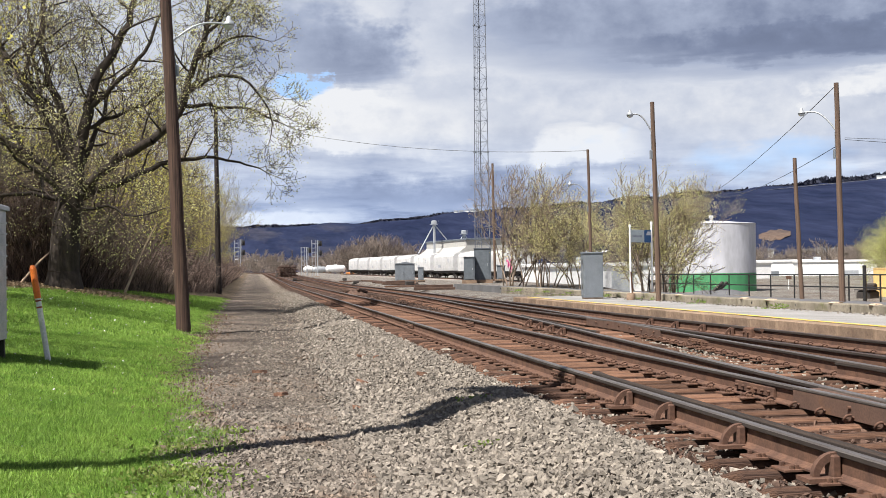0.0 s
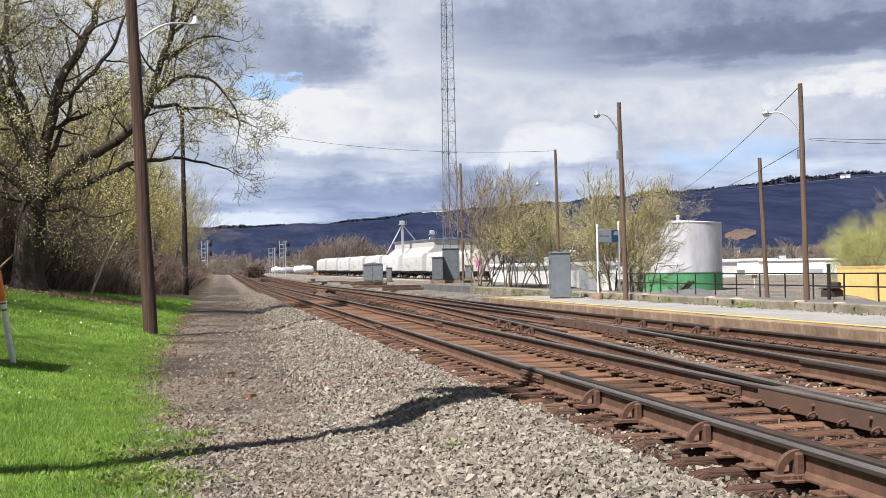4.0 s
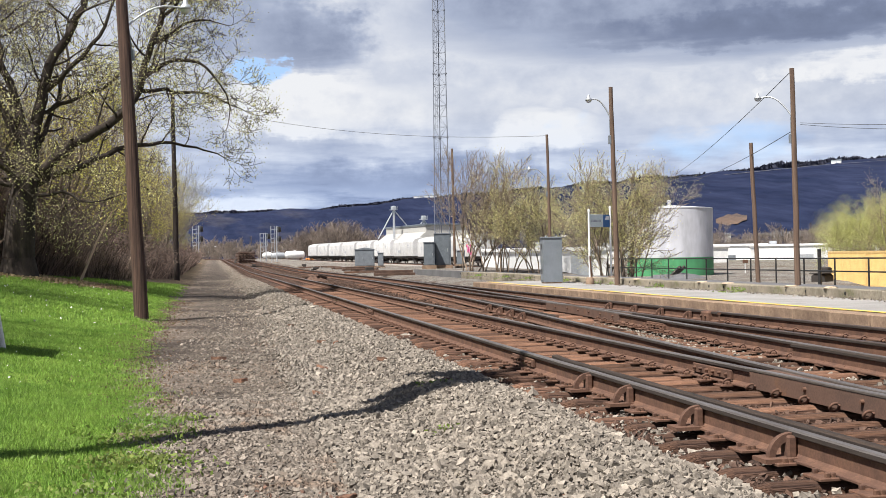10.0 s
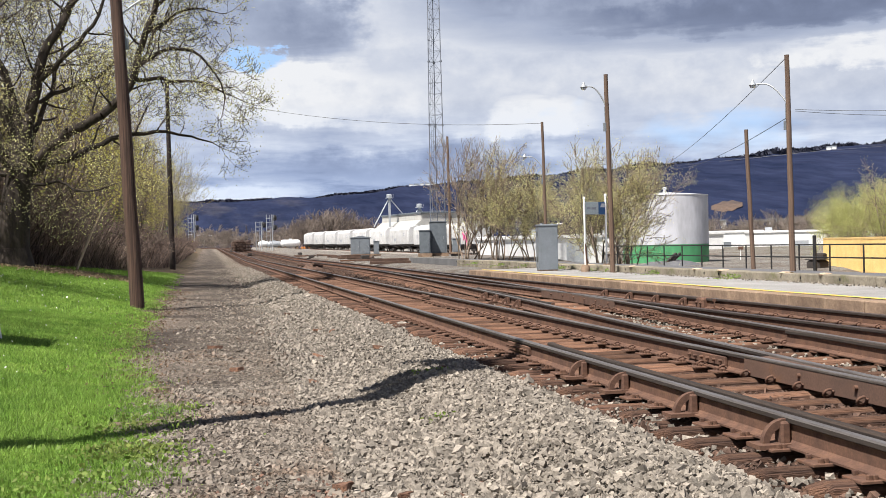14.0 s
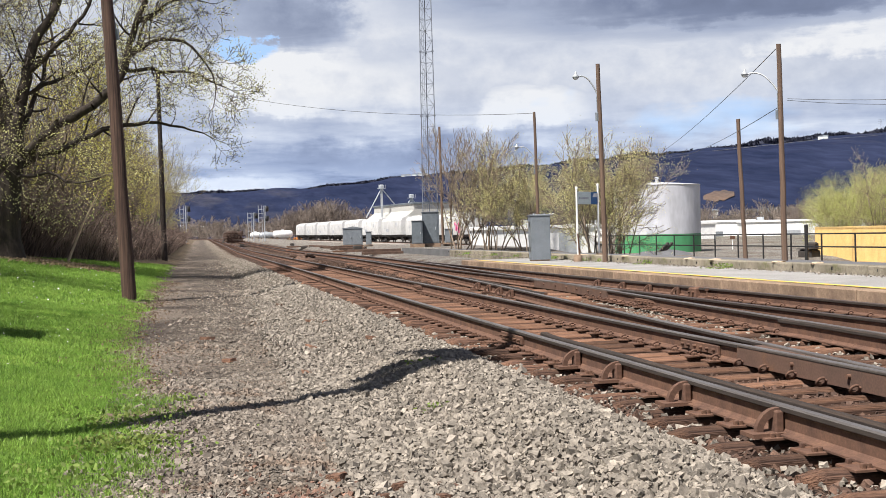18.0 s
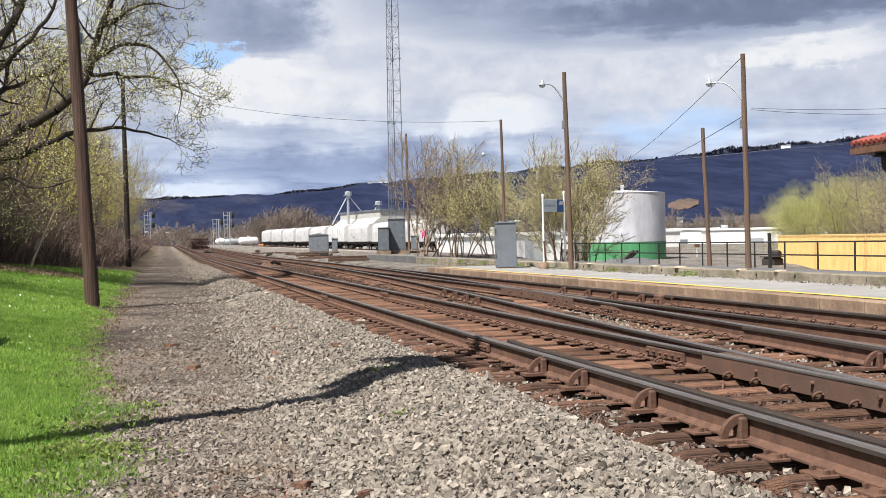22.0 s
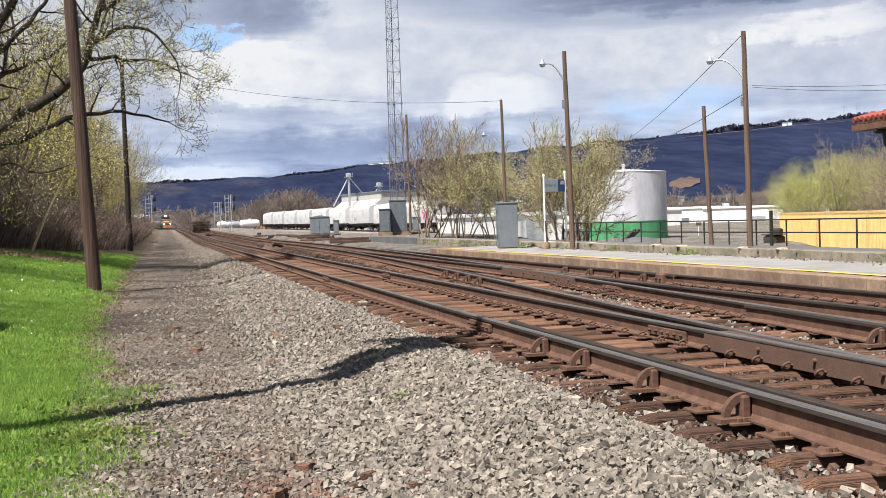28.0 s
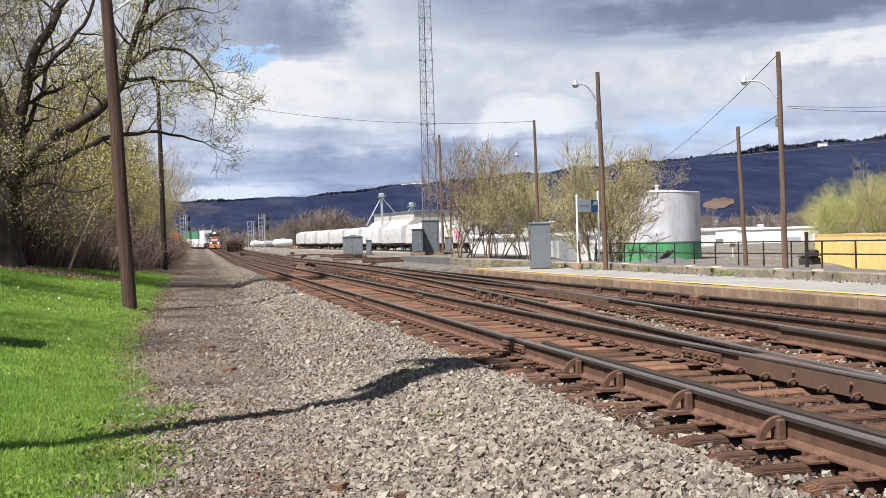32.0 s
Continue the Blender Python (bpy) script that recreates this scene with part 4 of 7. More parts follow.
def build_grass():
    rng = np.random.default_rng(11)
    xs, ys = [], []
    for n, x0, x1, y0, y1 in ((150000, -3.6, -0.1, 6.5, 14), (100000, -5.5, -0.6, 14, 25), (50000, -8, -0.9, 25, 45), (26000, -8, -1.0, 45, 72)):
        xs.append(rng.uniform(x0, x1, n))
        ys.append(rng.uniform(y0, y1, n))
    x, y = np.concatenate(xs), np.concatenate(ys)
    edge = x + 0.40 * ripple(x, y, 0.8, 1.0) + rng.normal(0, 0.18, len(x)) - 0.45 + 0.9 * np.clip((y - 8) / 12, 0, 1) + 0.4 * np.clip((y - 20) / 40, 0, 1)
    keep = (edge < -0.85) & (y - 4 * x < 76)
    x, y = x[keep], y[keep]
    n = len(x)
    h = rng.uniform(0.018, 0.052, n) * (1 + 0.4 * ripple(x, y, 2.0)) * np.where(y > 25, 1.4, 1) * np.where(y > 45, 1.4, 1)
    a, lean = rng.uniform(0, math.tau, n), rng.normal(0, 0.5, (n, 2))
    w = 0.0042 * np.where(y > 14, 1.6, 1.0) * np.where(y > 25, 1.8, 1) * np.where(y > 45, 1.8, 1)
    z = ground_z(x, y)
    v = np.stack([np.stack([x - np.cos(a) * w, y - np.sin(a) * w, z - .005], -1), np.stack([x + np.cos(a) * w, y + np.sin(a) * w, z - .005], -1),
                  np.stack([x + lean[:, 0] * h, y + lean[:, 1] * h, z + h], -1)], 1)
    tagged(new("lawn_blades", raw("lawn_blades", v.reshape(-1, 3), np.arange(n * 3).reshape(-1, 3), GRASS)), "bright green mown spring grass", "grass", kind="stuff")
    # fallen leaves along the border of the lawn, and weeds in the gravel
    n = 4200
    y = rng.uniform(11, 45, n)
    x = -0.35 - 0.9 * np.clip((y - 8) / 12, 0, 1) + rng.normal(0, 0.3, n) - 0.25 * ripple(np.zeros(n), y, 0.8, 1.0)
    c = np.stack([x, y, ground_z(x, y) + 0.012], -1)
    lv, lf = leaves(c, np.full(n, 0.021), rng)
    tagged(new("fallen_leaves", raw("fallen_leaves", lv, lf, DEADLEAF)), "dry brown leaves along the edge of the lawn", "leaves", kind="stuff")
    n = 5200
    x = rng.uniform(-9.5, -2.6, n)
    y = 45.6 + 0.25 * (x + 5) + rng.normal(0, 1.1, n) + 0.8 * ripple(x, x * 0, 0.9)
    lv, lf = leaves(np.stack([x, y, ground_z(x, y) + rng.uniform(0.02, 0.10, n)], -1), np.full(n, 0.055), rng)
    tagged(new("leaf_litter", raw("leaf_litter", lv, lf, LITTER)), "tan dry leaf litter where the lawn meets the wood", "leaves", kind="stuff")
    n = 170
    y = 9 + 36 * rng.uniform(0, 1, n) ** 1.3
    x = -1.8 - rng.uniform(0, 1, n) * (0.16 * y)
    lv, lf = leaves(np.stack([x, y, ground_z(x, y) + 0.06], -1), rng.uniform(0.010, 0.022, n) * np.where(y > 22, 1.6, 1.0), rng)
    tagged(new("lawn_flowers", raw("lawn_flowers", lv, lf, WHITE)), "tiny white flowers scattered over the lawn", "flowers", kind="stuff")
    cs = []
    for cx, cy, r, k in ((-0.55, 8.7, 0.25, 500), (-0.2, 11.2, 0.1, 60), (2.35, 12.1, 0.08, 60), (-0.75, 10.2, 0.3, 260), (1.9, 9.4, .06, 25), (-0.9, 7.6, 0.3, 260)):
        p = rng.normal(0, 1, (k, 2)) * r
        cs.append(np.stack([cx + p[:, 0], cy + p[:, 1], ground_z(cx + p[:, 0], cy + p[:, 1]) + rng.uniform(0.01, 0.07, k)], -1))
    lv, lf = leaves(np.concatenate(cs), np.full(sum(len(q) for q in cs), 0.022), rng)
    tagged(new("gravel_weeds", raw("gravel_weeds", lv, lf, WEED)), "low green weeds in the gravel", "weeds", kind="stuff")


build_grass()

# ---- platform and deck ----
PLAT, WALLX = 0.10, 13.2


def build_platform():
    plat = tagged(new("platform"), "low railway platform of grey asphalt with a yellow edge line", "platform", kind="structure")
    bm = bmesh.new()
    box(bm, 10.62, WALLX, 3, 43.5, -0.5, PLAT)
    part("platform_surface", bm, ASPHALT, plat, "worn grey asphalt")
    bm = bmesh.new()
    box(bm, -0.21, 0.21, -0.59, 0.59, -0.42, 0, 0.018)
    block = mesh_of("edge_block", bm, CONCRETE)
    rng = random.Random(3)
    for k in range(34):
        piece("edge_block", block, plat, pose(10.41 + rng.uniform(-.012, .012), 3.6 + 1.2 * k, PLAT + rng.uniform(-.006, .003), rng.uniform(-.2, .2), 0, rng.uniform(-.4, .4)))
    bm = bmesh.new()
    pts = [(10.60 + 0.03 * math.sin(y * 0.31) + 0.07 * math.exp(-((y - 17) / 2.2) ** 2), y) for y in np.arange(3, 43.4, 0.6)]
    for (xa, ya), (xb, yb) in zip(pts, pts[1:]):
        v = [bm.verts.new(p) for p in ((xa - .08, ya, PLAT + .010), (xa + .08, ya, PLAT + .010), (xb + .08, yb, PLAT + .010), (xb - .08, yb, PLAT + .010))]
        bm.faces.new(v)
    part("edge_line", bm, LINEYELLOW, plat, "faded yellow painted line")
    wall = tagged(new("wall_retaining"), "low stained concrete retaining wall with mossy weeds", "wall", kind="structure")
    bm = bmesh.new()
    box(bm, -0.18, 0.18, -1.49, 1.49, -0.5, 0, 0.02)
    seg = mesh_of("wall_block", bm, MASONRY)
    for k in range(19):
        piece("wall_block", seg, wall, pose(WALLX + 0.18 + rng.uniform(-.015, .015), 4 + 3.0 * k, 0.30 + rng.uniform(-.02, .015), 0, rng.uniform(-1, 1), 0))
    bm = bmesh.new()
    for k in range(40):
        box(bm, WALLX - 0.012, WALLX + 0.03, 5 + k * 1.4 + .3 * math.sin(k * 2.1), 5.03 + k * 1.4 + .3 * math.sin(k * 2.1), 0.17, 0.23)
    part("weep_holes", bm, BLACK, wall, "dark drain slots in a row")
    bm = bmesh.new()
    v = []
    for x, z in ((WALLX + .36, 0.29), (24.6, -0.30)):
        for y in (3, 76):
            v.append((x, y, z))
    top = [bm.verts.new(v[i]) for i in (0, 2, 3, 1)]
    low = [bm.verts.new((p.co.x, p.co.y, -0.9)) for p in top]
    bm.faces.new(top)
    for i in range(4):
        bm.faces.new((top[i], low[i], low[(i + 1) % 4], top[(i + 1) % 4]))
    bmesh.ops.recalc_face_normals(bm, faces=bm.faces)
    tagged(new("pavement", mesh_of("pavement", bm, DECKTOP)), "dark sloping asphalt deck behind the wall", "pavement", kind="structure")
    rg = np.random.default_rng(5)
    n = 9000
    y = rg.uniform(6, 58, n)
    x = WALLX - np.abs(rg.normal(0, 0.28, n))
    keep = (ripple(x * 0, y, 0.5, 3.0) > 0.30)
    x, y = x[keep], y[keep]
    c = np.stack([x, y, np.full(len(x), PLAT + 0.01) + rg.uniform(0, 0.11, len(x)) * (x > WALLX - .3)], -1)
    lv, lf = leaves(c, np.full(len(x), 0.03), rg)
    tagged(new("wall_weeds", raw("wall_weeds", lv, lf, WEED)), "green weeds along the foot of the wall", "weeds", kind="stuff")


build_platform()


def wall_rubble():
    """Crumbled chips and dry litter along the foot of the wall, and pale broken spots on its top."""
    rg = np.random.default_rng(15)
    n = 2600
    y = rg.uniform(9, 58, n)
    x = WALLX - np.abs(rg.normal(0, 0.22, n))
    c = np.stack([x, y, np.full(n, PLAT + .012)], -1)
    lv, lf = leaves(c, rg.uniform(.012, .04, n), rg)
    tagged(new("wall_rubble", raw("wall_rubble", lv, lf, STONE)), "pale concrete chips along the foot of the wall", "rubble", kind="stuff")
    for y, w in ((27.6, .3), (29.2, .2), (24.3, .24), (22.6, .26), (34, .4), (38, .3)):
        bm = bmesh.new()
        bmesh.ops.create_icosphere(bm, subdivisions=2, radius=1)
        for v in bm.verts:
            v.co = Vector((v.co.x * .16, v.co.y * w * .5, v.co.z * .028)) * (1 + .45 * noise.noise(v.co * 1.7 + Vector((y, 0, 0))))
        ob = new("concrete_chunk", mesh_of("concrete_chunk", bm, CREAM))
        ob.matrix_basis = pose(WALLX + .1, y, .30)
        tagged(ob, "pale broken concrete lump on the wall top", "rubble", "broken concrete")


wall_rubble()


def deck_z(x):
    return 0.29 - 0.59 * (x - WALLX - .36) / 11.04


def build_fence():
    fence = thing("railing", (24.0, 0, 0), "black pipe railing with two rails along the drop", "fence")
    z0 = deck_z(24.0)
    posts = [31 + 2.35 * k for k in range(16)]
    rng = random.Random(8)
    tops = []
    for y in posts:
        bm = bmesh.new()
        lean = rng.uniform(-.05, .05)
        tube(bm, [(0, y, z0), (lean * .4, y + lean, z0 + 1.08)], 0.035, 8)
        part("post", bm, BLACK, fence)
        tops.append((lean * .4, y + lean))
    for h in (0.55, 1.06):
        bm = bmesh.new()
        tube(bm, [(x * h, y, z0 + h) for x, y in tops], 0.028, 8)
        part("rail_bar", bm, BLACK, fence)


build_fence()

# ---- poles and wires ----


def wood_pole(name, at, height, r0, r1, lean, label, material, group="", arm=None, turn=0.0, head_size=0.72):
    p = thing(name, at, label, "pole", group)
    rng = random.Random(int(at[1] * 10))
    bm = bmesh.new()
    k = 9
    pts = [(lean[0] * i / k + rng.uniform(-.01, .01), lean[1] * i / k, -0.1 + (height + 0.1) * i / k) for i in range(k + 1)]
    tube(bm, pts, [r0 + (r1 - r0) * i / k for i in range(k + 1)], 14)
    part("pole", bm, material, p)
    if arm:
        az, reach, h = arm
        ux, uy = math.sin(radians(az)), math.cos(radians(az))
        f = h / height
        bx, by = lean[0] * f, lean[1] * f
        bm = bmesh.new()
        curve_pts = [(bx + ux * reach * s, by + uy * reach * s, h - 0.35 + 0.75 * math.sin(min(1.0, s * 1.35) * math.pi / 2) ** 0.9 - 0.05 * s) for s in np.linspace(0.05, 1, 9)]
        tube(bm, curve_pts, 0.026, 8)
        part("arm", bm, GALV, p, "curved galvanised lamp arm")
        ex, ey, ez = curve_pts[-1]
        bm = bmesh.new()
        lathe(bm, [(r * head_size, z * head_size) for r, z in ((0.08, -0.05), (0.15, -0.04), (0.16, 0.0), (0.10, 0.08), (0.07, 0.11), (0.055, 0.20), (0.03, 0.22))], 16, (ex, ey, ez))
        head = part("lamp_head", bm, GALV, p, "grey round street lamp head")
        bm = bmesh.new()
        lathe(bm, [(r * head_size, z * head_size) for r, z in ((0.06, -0.14), (0.115, -0.11), (0.135, -0.05))], 16, (ex, ey, ez))
        part("refractor", bm, LAMPGLASS, head, "pale ribbed lamp glass")
        bm = bmesh.new()
        zb = h - 1.1
        gx, gy = lean[0] * zb / height, lean[1] * zb / height
        box(bm, gx + ux * r0 - .05, gx + ux * r0 + .05, gy + uy * r0 - .05, gy + uy * r0 + .05, zb, zb + .28, 0.01)
        tube(bm, [(gx + ux * r0 * .9, gy + uy * r0 * .9, zb + .2), (bx + ux * r0 * .85, by + uy * r0 * .85, h - .3)], 0.014, 6)
        part("conduit_box", bm, GREYPAINT, p, "small grey junction box")
    return p


POLES = "wooden poles"
wood_pole("street_lamp", (-1.75, 29.9, -0.32), 13.0, 0.185, 0.125, (-0.62, 0.3), "tall dark brown wooden lamp pole on the lawn edge", WOODPOLE, POLES, (80, 1.6, 7.75), 0.0, 1.0)
wood_pole("utility_pole", (-2.3, 80, -0.2), 12.9, 0.20, 0.13, (-0.1, 0), "dark brown wooden utility pole beside the path", WOODPOLE3, POLES)
wood_pole("street_lamp", (17.62, 57.4, -0.1), 7.58, 0.088, 0.07, (-0.1, 0), "weathered wooden lamp pole beside the trees", WOODPOLE2, POLES, (-80, 1.0, 5.4))
wood_pole("street_lamp", (12.95, 34.9, PLAT), 6.45, 0.088, 0.068, (-0.1, 0), "brown weathered lamp pole on the platform", WOODPOLE2, POLES, (-82, 0.75, 5.7))
wood_pole("street_lamp", (17.42, 31.4, deck_z(17.42)), 6.57, 0.092, 0.07, (-0.06, 0), "tall weathered lamp pole with wires on the deck", WOODPOLE2, POLES, (-50, 1.05, 5.4))
wood_pole("utility_pole", (21.40, 41.7, deck_z(21.4)), 5.58, 0.092, 0.075, (-0.2, 0), "bare grey weathered wooden pole by the railing", WOODPOLE2, POLES)
wood_pole("utility_pole", (23.05, 106.5, 0.3), 11.2, 0.13, 0.11, (-0.1, 0), "slim wooden pole beside the radio mast", WOODPOLE2, POLES)
# this pole stands out of view, inferred from its long shadow
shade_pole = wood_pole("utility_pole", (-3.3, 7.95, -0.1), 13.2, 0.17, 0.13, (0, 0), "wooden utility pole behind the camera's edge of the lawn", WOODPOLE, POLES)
# unseen cans and crossarm, added to give that shadow its width
for k, h in ((-0.30, 10.3), (0.34, 9.55), (0.30, 11.2), (-0.22, 8.9)):
    bm = bmesh.new()
    lathe(bm, [(0.15, 0), (0.19, 0.05), (0.19, 0.98), (0.14, 1.08)], 16, (-0.584 * k, 0.81 * k, h))
    part("transformer", bm, GREYPAINT, shade_pole, "grey can added to widen the pole shadow")
bm = bmesh.new()
tube(bm, [(0.64, -0.9, 11.5), (-0.64, 0.9, 11.5)], 0.08, 6)
part("crossarm", bm, WOODPOLE, shade_pole)


def wire(a, b, sag, r=0.014, label="thin dark overhead wire"):
    bm = bmesh.new()
    a, b = Vector(a), Vector(b)
    pts = [a.lerp(b, s) - Vector((0, 0, sag * 4 * s * (1 - s))) for s in np.linspace(0, 1, 17)]
    tube(bm, pts, r, 5)
    tagged(new("overhead_wire", mesh_of("overhead_wire", bm, BLACK)), label, "wire", "overhead wires")


wire((17.52, 57.4, 7.42), (-2.4, 80, 12.3), 0.9, 0.011)
wire((17.35, 31.4, 6.58), (41.9, 101.7, 7.7), 0.5, 0.012)
wire((17.33, 31.4, 4.75), (43.5, 101.0, 7.9), 0.5, 0.012)
wire((17.6, 31.4, 5.0), (26.0, 27.0, 5.08), 0.25, 0.007)
wire((17.6, 31.4, 4.95), (26.0, 28.0, 4.98), 0.3, 0.007)

# ---- platform things ----


def cabinet():
    c = thing("signal_cabinet", (12.02, 39.1, PLAT), "tall grey steel equipment cabinet standing on the platform", "cabinet", turn=-6)
    w, d, h = 0.68, 0.6, 1.62
    bm = bmesh.new()
    box(bm, -w / 2, w / 2, -d / 2, d / 2, 0.05, h, 0.012)
    part("body", bm, GREYPAINT, c)
    bm = bmesh.new()
    box(bm, -w / 2 - .025, w / 2 + .025, -d / 2 - .025, d / 2 + .025, h, h + .05, 0.015)
    part("roof", bm, GREYPAINT, c)
    bm = bmesh.new()
    box(bm, -w / 2 + .02, w / 2 - .02, -d / 2 + .02, d / 2 - .02, 0, 0.05)
    part("plinth", bm, CONCRETE, c)
    bm = bmesh.new()
    box(bm, -w / 2 - .014, -w / 2 - .002, -d / 2 + .05, d / 2 - .05, 0.12, h - .08, 0.004)
    door = part("door", bm, GREYPAINT, c, "grey cabinet door")
    bm = bmesh.new()
    tube(bm, [(-w / 2 - .04, d / 2 - .12, .75), (-w / 2 - .04, d / 2 - .12, .95)], 0.012, 6)
    part("handle", bm, GALV, door)
    for z in (0.35, 1.25):
        bm = bmesh.new()
        for k in range(5):
            box(bm, -w / 2 - .02, -w / 2 - .01, -.1, .1, z + k * .035, z + k * .035 + .02)
        part("vent", bm, DARK, c, "louvred vent")
    for k in (-1, 1):
        bm = bmesh.new()
        tube(bm, [(k * .2, 0, h + .05), (k * .2, 0, h + .1)], 0.025, 8)
        part("lifting_eye", bm, GALV, c)


cabinet()


def lawn_cabinet():
    """A pale ribbed housing on short dark legs at the lawn's edge of view."""
    c = thing("equipment_cabinet", (-4.1, 17.0, float(ground_z(-4.1, 17.0))), "pale grey ribbed metal cabinet on dark legs", "cabinet")
    bm = bmesh.new()
    box(bm, -.55, .53, -.5, .5, .22, 2.1, 0.02)
    part("body", bm, GALV, c)
    bm = bmesh.new()
    box(bm, -.6, .57, -.55, .55, 2.1, 2.17, 0.02)
    part("roof", bm, GALV, c)
    for k in range(11):
        bm = bmesh.new()
        box(bm, .53, .545, -.48, .48, .3 + k * .16, .33 + k * .16)
        part("rib", bm, GALV, c)
    for x in (-.48, .46):
        for y in (-.43, .43):
            bm = bmesh.new()
            box(bm, x - .05, x + .05, y - .05, y + .05, -.2, .22)
            part("leg", bm, BLACK, c)


lawn_cabinet()


def station_sign():
    s = thing("station_sign", (12.6, 36.6, PLAT), "grey and blue station sign between two white posts", "sign", turn=36)
    for x in (0, 1.28):
        bm = bmesh.new()
        top = 2.48 + 0.1 * x
        tube(bm, [(x, 0, 0.1), (x, 0, top)], 0.034, 10)
        tube(bm, [(x, 0, top), (x, 0, top + .07)], [0.055, 0.03], 10)
        part("post", bm, WHITE, s)
        bm = bmesh.new()
        lathe(bm, [(0.15, 0), (0.15, 0.18), (0.11, 0.24)], 12, (x, 0, 0))
        part("footing", bm, CONCRETE, s, "round concrete footing")
    bm = bmesh.new()
    box(bm, 0.05, 0.82, -0.02, 0.02, 1.95, 2.38, 0.004)
    p = part("name_panel", bm, SIGNGREY, s, "pale grey panel with unreadable lettering")
    bm = bmesh.new()
    x = 0.12
    for w in (.07, .05, .06, .05, .07, .04, .06, .05):
        box(bm, x, x + w * .8, -0.026, -0.021, 2.12, 2.20)
        x += w + .015
    part("lettering", bm, GREYTAG, p, "row of grey bars")
    bm = bmesh.new()
    box(bm, 0.82, 1.23, -0.02, 0.02, 1.95, 2.38, 0.004)
    b = part("emblem_panel", bm, SIGNBLUE, s, "blue end panel")
    bm = bmesh.new()
    v = [bm.verts.new(q) for q in ((0.92, -.024, 2.2), (1.2, -.024, 2.2), (1.2, -.024, 2.33), (1.0, -.024, 2.33))]
    bm.faces.new(v[::-1])
    part("emblem", bm, WHITE, b, "plain white swoosh shape")
    bm = bmesh.new()
    tube(bm, [(0.05, -.05, 0.05), (-.12, -.1, 0.95)], 0.03, 6)
    part("stake", bm, RUST, s, "leaning rusty stake")


station_sign()


def marker_posts():
    m = thing("marker_post", (-3.07, 18.0, float(ground_z(-3.07, 18.0))), "leaning white cable marker post with an orange top", "marker")
    bm = bmesh.new()
    tube(bm, [(0, 0, -.05), (-0.155, 0, 0.97)], 0.042, 12)
    part("post", bm, WHITE, m)
    bm = bmesh.new()
    tube(bm, [(-0.152, 0, 0.95), (-0.222, 0, 1.40)], 0.05, 12)
    tube(bm, [(-0.222, 0, 1.40), (-0.232, 0, 1.455)], [0.05, 0.025], 12)
    part("cap", bm, ORANGE, m, "orange plastic cap")
    bm = bmesh.new()
    for h in (0.80, 0.90):
        tube(bm, [(-0.155 * h / .97, 0, h), (-0.155 * (h + .025) / .97, 0, h + .025)], 0.044, 12)
    part("bands", bm, REDTILE, m, "thin red bands")
    p = thing("sign_post", (-3.62, 16.6, float(ground_z(-3.62, 16.6))), "grey square steel sign post at the lawn", "post")
    bm = bmesh.new()
    box(bm, -.05, .05, -.05, .05, -.1, 2.15, 0.008)
    part("post", bm, GALV, p)
    bm = bmesh.new()
    box(bm, -.055, .055, -.055, .055, -.1, 0.3)
    part("sleeve", bm, BLACK, p, "black steel sleeve")


marker_posts()


def station():
    s = tagged(new("station_building"), "station house with a red tiled roof and wide bracketed eaves", "building")
    bm = bmesh.new()
    box(bm, 15.7, 23.1, -6, 19.4, -0.4, 3.1)
    part("wall", bm, CREAM, s)
    # hip roof with a deep overhang
    x0, x1, y0, y1, ze, zr = 14.12, 24.8, -8, 21.1, 2.90, 4.6
    bm = bmesh.new()
    xm = (x0 + x1) / 2
    v = [bm.verts.new(p) for p in ((x0, y0, ze), (x1, y0, ze), (x1, y1, ze), (x0, y1, ze), (xm, y0 + 5, zr), (xm, y1 - 5, zr), (x0, y0, ze - .14), (x1, y0, ze - .14), (x1, y1, ze - .14), (x0, y1, ze - .14))]
    for f in ((0, 1, 4), (1, 2, 5, 4), (2, 3, 5), (3, 0, 4, 5), (9, 8, 7, 6), (0, 6, 7, 1), (1, 7, 8, 2), (2, 8, 9, 3), (3, 9, 6, 0)):
        bm.faces.new([v[i] for i in f])
    bmesh.ops.recalc_face_normals(bm, faces=bm.faces)
    roof = part("roof", bm, RUST, s, "dark brown timber roof deck and fascia")
    slope = math.atan2(zr - ze, xm - x0)
    bm = bmesh.new()
    tube(bm, [(0, 0, 0), (0.42, 0, 0)], [0.06, 0.05], 7)
    tile = mesh_of("roof_tile", bm, REDTILE)
    rng = random.Random(2)
    for row in range(6):
        for k in range(28):
            y = y1 - 0.12 - k * 0.17 - row * 0.34
            d = row * 0.40
            if y > y1 - 0.1 - d * 0.92:
                continue
            m = pose(x0 - 0.04 + d * math.cos(slope), y, ze + 0.05 + d * math.sin(slope) + 0.03, 0, -math.degrees(slope) + rng.uniform(-2, 2), rng.uniform(-2, 2))
            piece("roof_tile", tile, roof, m)
    for y in (20.3, 16.4, 12.5):
        bm = bmesh.new()
        pts = [(14.35, y, 2.68), (14.38, y, 2.45), (14.60, y, 2.25), (15.10, y, 1.95), (15.70, y, 1.5)]
        tube(bm, pts, [0.06, 0.07, 0.07, 0.06, 0.06], 8)
        tube(bm, [(14.10, y, 2.70), (15.70, y, 2.70)], 0.05, 6)
        part("eave_bracket", bm, BLACK, s, "black curved eave bracket")


station()

# ---- trees ----
TWIGMIN = 0.009


